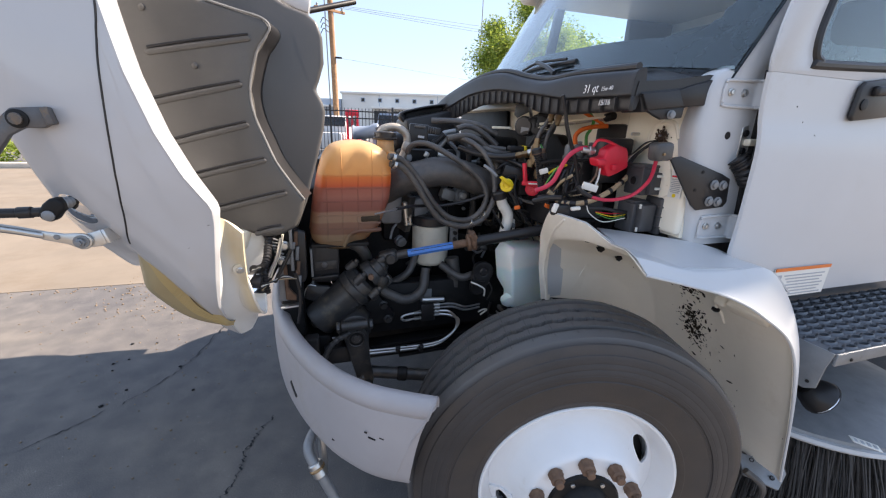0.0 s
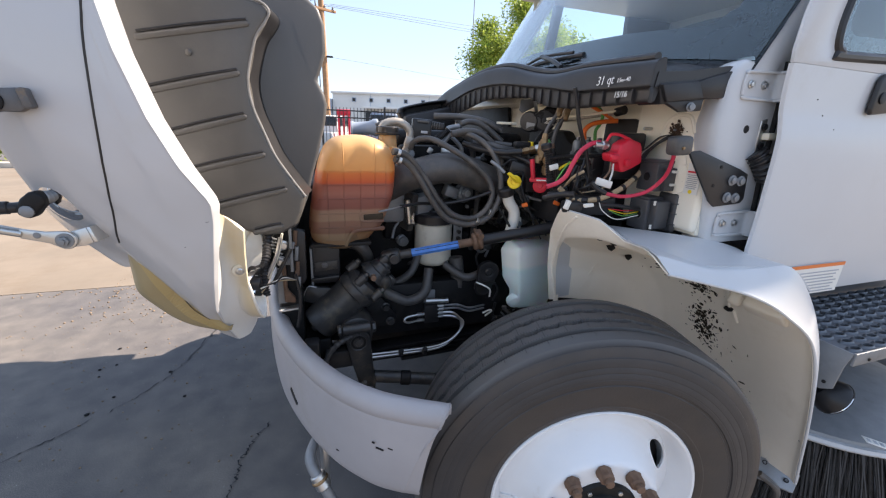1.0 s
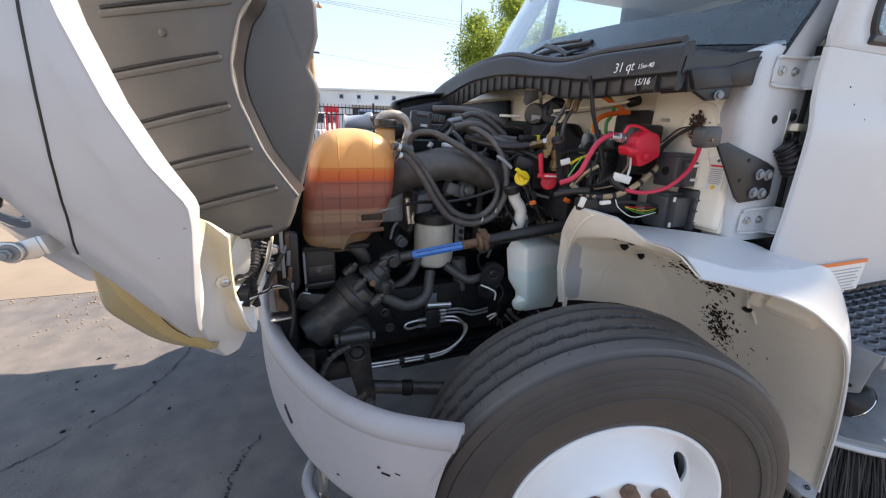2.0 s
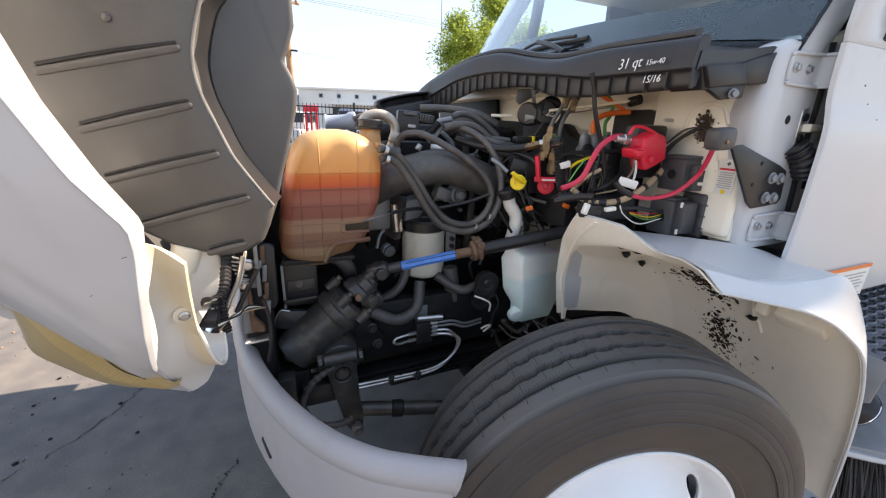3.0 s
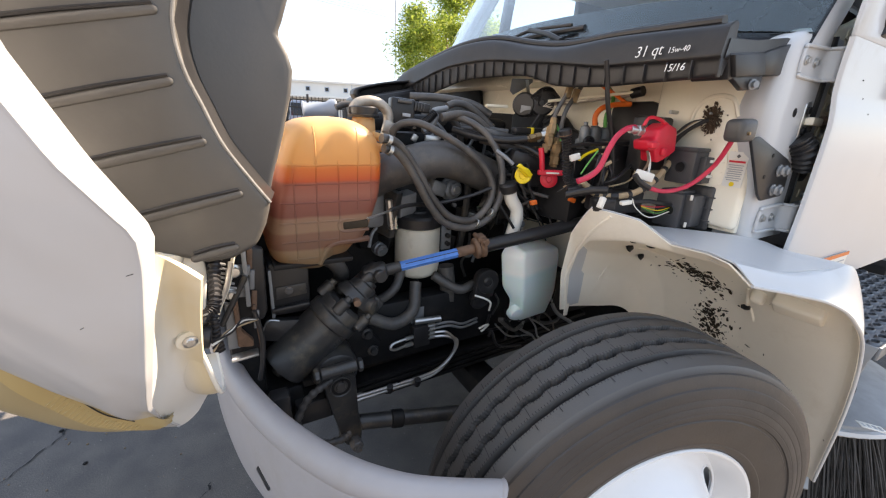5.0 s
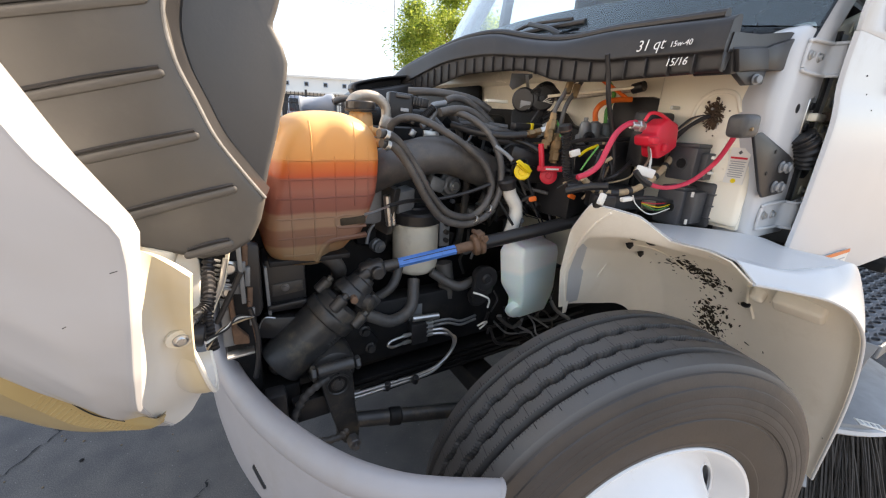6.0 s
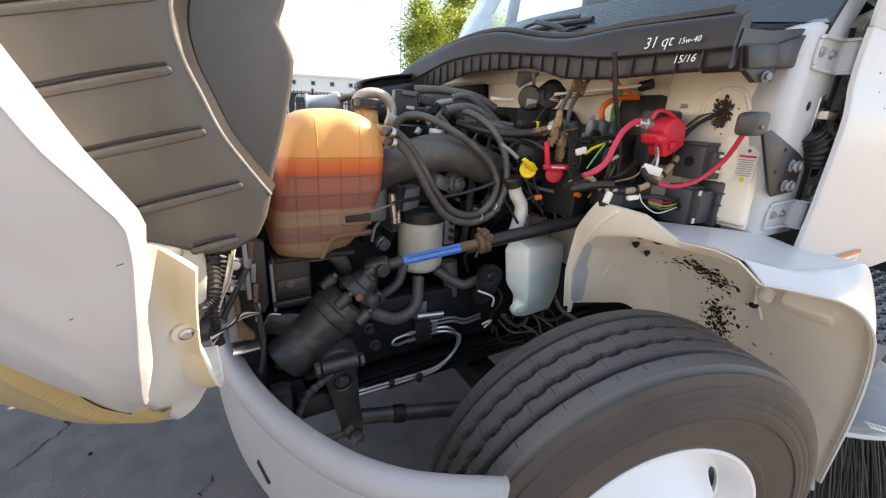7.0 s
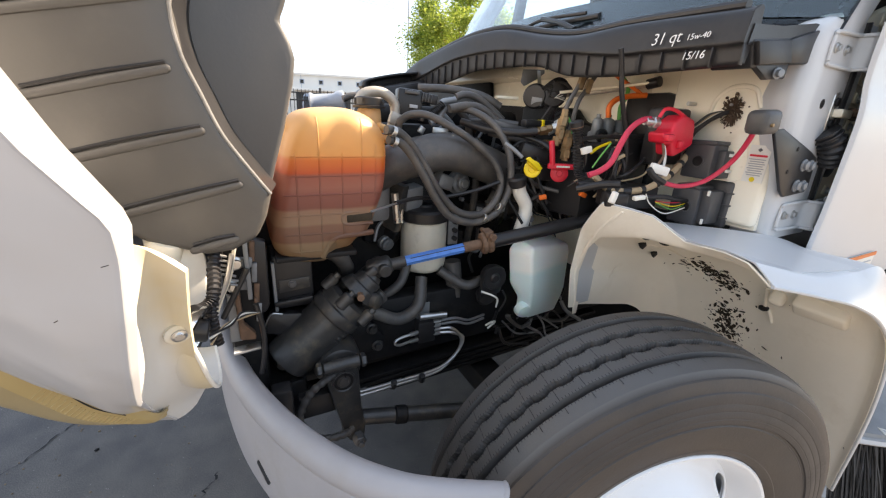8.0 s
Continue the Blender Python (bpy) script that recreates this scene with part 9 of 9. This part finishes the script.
for k, (x, y, z, s) in enumerate(((-0.02, 0.90, 1.16, 0.07), (0.05, 0.92, 1.22, 0.06), (-0.02, 0.88, 1.24, 0.04), (0.10, 0.92, 1.12, 0.07), (-0.35, 0.90, 1.09, 0.06), (-0.08, 0.93, 1.05, 0.08), (0.14, 0.95, 1.28, 0.09), (0.16, 0.96, 1.42, 0.08), (0.05, 0.96, 1.50, 0.06), (-0.10, 1.0, 1.51, 0.06), (-0.20, 0.97, 1.47, 0.05))):
    part("fitting", block((x, y, z), (s, s * 0.8, s * 0.7), (10 * k, 15 * k, 20 * k), 0.008), GRIME if k % 3 else CASTING, eng)
for k in range(14):
    a = Vector((-0.40 + 0.045 * k, 0.89 + 0.01 * (k % 3), 1.20 + 0.03 * ((k * 5) % 7)))
    part("bolt", rod(a, a + Vector((0, -0.02, 0)), 0.008, 6), DULLSTEEL if k % 2 else CASTING, eng)
for k in range(4):
    x = -0.40 + 0.18 * k
    part("injector_line", tube([(x, 0.93, 1.36), (x + 0.03, 0.92, 1.42), (x + 0.07, 0.95, 1.45), (x + 0.10, 1.0, 1.44)], 0.006, 8), DULLSTEEL, eng)
for k, (x, y, z, sx, sy, sz, m) in enumerate(((-0.165, 0.96, 1.425, 0.07, 0.03, 0.035, STEEL), (-0.09, 0.96, 1.425, 0.05, 0.03, 0.04, DULLSTEEL), (-0.30, 0.86, 1.20, 0.07, 0.05, 0.13, DULLSTEEL), (-0.36, 0.84, 1.20, 0.03, 0.06, 0.16, CASTING), (-0.02, 0.86, 1.15, 0.05, 0.03, 0.05, DULLSTEEL), (0.03, 0.86, 1.20, 0.03, 0.03, 0.07, CASTING), (-0.08, 0.90, 1.33, 0.06, 0.04, 0.05, CASTING), (-0.02, 0.95, 1.46, 0.09, 0.05, 0.06, CASTING))):
    part("bracket", block((x, y, z), (sx, sy, sz), (4 * k, 7 * k - 20, 9 * k), 0.006), m, eng)
part("oil_pipe", tube([(-0.06, 0.84, 1.30), (-0.055, 0.85, 1.22), (-0.06, 0.86, 1.10), (-0.05, 0.9, 1.0)], 0.014, 10), CASTING, eng)
part("bent_line", tube([(-0.045, 0.83, 1.17), (0.0, 0.82, 1.16), (0.055, 0.82, 1.162), (0.058, 0.82, 1.20)], 0.004, 8, n=24), STEEL, eng)
part("bent_line", tube([(-0.02, 0.83, 1.20), (0.03, 0.83, 1.19), (0.06, 0.84, 1.23)], 0.004, 8), STEEL, eng)
for a, b, r in (((-0.36, 0.82, 1.15), (-0.37, 0.82, 1.25), 0.012), ((-0.345, 0.82, 1.15), (-0.352, 0.82, 1.26), 0.007), ((-0.20, 0.88, 1.25), (-0.13, 0.88, 1.262), 0.012), ((-0.19, 0.88, 1.28), (-0.14, 0.88, 1.27), 0.007)):
    part("stub", rod(a, b, r, 10), STEEL, eng)
er = random.Random(3)
for k in range(26):
    x, z = er.uniform(-0.42, 0.28), er.uniform(0.92, 1.48)
    y = 0.88 + er.uniform(0, 0.05)
    p = [Vector((x, y, z))]
    for q in range(3):
        p.append(p[-1] + Vector((er.uniform(-0.08, 0.08), er.uniform(-0.02, 0.03), er.uniform(-0.09, 0.05))))
    part("engine_line", tube([tuple(v) for v in p], er.choice((0.004, 0.006, 0.009)), 8, n=22), er.choice((GRIME, BLACK, CASTING, DULLSTEEL, RUBBER)), eng)
for k in range(22):
    x, z = er.uniform(-0.42, 0.28), er.uniform(0.95, 1.45)
    c = Vector((x, 0.885 + er.uniform(0, 0.04), z))
    r = er.uniform(0.010, 0.024)
    part("boss", lathe(c, (er.uniform(-0.4, 0.4), -1, er.uniform(-0.3, 0.3)), [(-0.02, r * 1.2), (0.0, r * 1.2), (0.004, r), (0.014, r), (0.016, r * 0.5), (0.02, r * 0.5), (0.021, 0)], 14), er.choice((GRIME, CASTING, DULLSTEEL)), eng)
part("loom", tube([(-0.30, 0.86, 1.33), (-0.15, 0.87, 1.35), (0.0, 0.86, 1.33), (0.15, 0.84, 1.36), (0.25, 0.80, 1.34)], 0.013, 10, n=60, wave=0.0015, pitch=0.008), BLACK, eng)
part("loom", tube([(0.02, 0.80, 1.45), (0.05, 0.78, 1.38), (0.06, 0.74, 1.30), (0.10, 0.72, 1.24), (0.16, 0.70, 1.20)], 0.011, 10, n=60, wave=0.0015, pitch=0.008), BLACK, eng)
rail = thing("chassis", (0.5, 0.8, 0.6), "black steel chassis rail and front axle", "chassis")
part("rail", block((0.8, 0.80, 0.80), (3.2, 0.075, 0.22), bevel=0.008), GRIME, rail)
part("rail", block((0.8, 1.60, 0.80), (3.2, 0.075, 0.22), bevel=0.008), GRIME, rail)
part("axle", block((0.02, 1.2, 0.47), (0.12, 1.7, 0.10), bevel=0.02), GRIME, rail)
for k in range(4):
    part("spring_leaf", block((-0.02, 0.80, 0.635 - 0.022 * k), (1.25 - 0.16 * k, 0.075, 0.016), (0, -2, 0), 0.005), GRIME, rail)
er = random.Random(8)
for k in range(14):
    x = er.uniform(-0.05, 0.40)
    p = [Vector((x, 0.72 + er.uniform(-0.03, 0.03), er.uniform(0.72, 0.86)))]
    for q in range(3):
        p.append(p[-1] + Vector((er.uniform(-0.02, 0.10), er.uniform(-0.02, 0.02), er.uniform(-0.09, 0.03))))
    part("air_line", tube([tuple(v) for v in p], er.choice((0.004, 0.006, 0.008)), 8, n=22), er.choice((BLACK, RUBBER, GRIME, DULLSTEEL)), rail)
part("crossmember", block((-0.74, 1.2, 0.70), (0.10, 1.10, 0.14), bevel=0.015), GRIME, rail)
part("bracket", block((-0.67, 0.66, 0.69), (0.10, 0.08, 0.07), bevel=0.006), BLACK, rail)
part("bracket", block((-0.76, 0.60, 0.72), (0.05, 0.05, 0.16), bevel=0.008), BLACK, rail)
part("gearbox", block((0.9, 1.2, 0.85), (1.0, 0.5, 0.45), bevel=0.05), GRIME, rail)
part("knuckle", block((0.03, 0.33, 0.515), (0.16, 0.12, 0.24), bevel=0.03), GRIME, rail)
part("brake_drum", lathe(WHEEL @ Vector((0, 0.08, 0)), WAXIS, [(0.0, 0.20), (0.012, 0.247), (0.18, 0.247), (0.19, 0.12)], 40), GRIME, rail)
part("underbody", block((1.65, 1.35, 0.70), (1.5, 1.7, 0.64), bevel=0.03), GRIME, rail)
FAR = pose(0, 2.4, 0.515, 0, 0, -15)
fw_ = thing("far_front_wheel", (0, 2.4, 0), "dark front wheel on the far side", "wheel")
part("tyre", lathe(FAR @ Vector((0, -0.28, 0)), FAR.to_3x3() @ Vector((0, 1, 0)), [(0.0, 0.30), (-0.01, 0.42), (0.015, 0.50), (0.04, 0.52), (0.24, 0.52), (0.27, 0.50), (0.285, 0.42), (0.27, 0.30)], 64), TYRE, fw_)
part("rim", lathe(FAR @ Vector((0, -0.22, 0)), FAR.to_3x3() @ Vector((0, 1, 0)), [(0, 0.0), (0, 0.29), (0.2, 0.30), (0.2, 0.0)], 40), RIM, fw_)
body = thing("sweeper_body", (3.6, 1.2, 0.5), "pale truck body behind the cab", "truck body")
part("hopper", block((3.9, 1.2, 1.75), (2.9, 2.2, 1.9), bevel=0.06), WHITE, body)
part("frame_box", block((3.4, 1.2, 0.75), (2.2, 2.0, 0.2), bevel=0.02), GRIME, body)
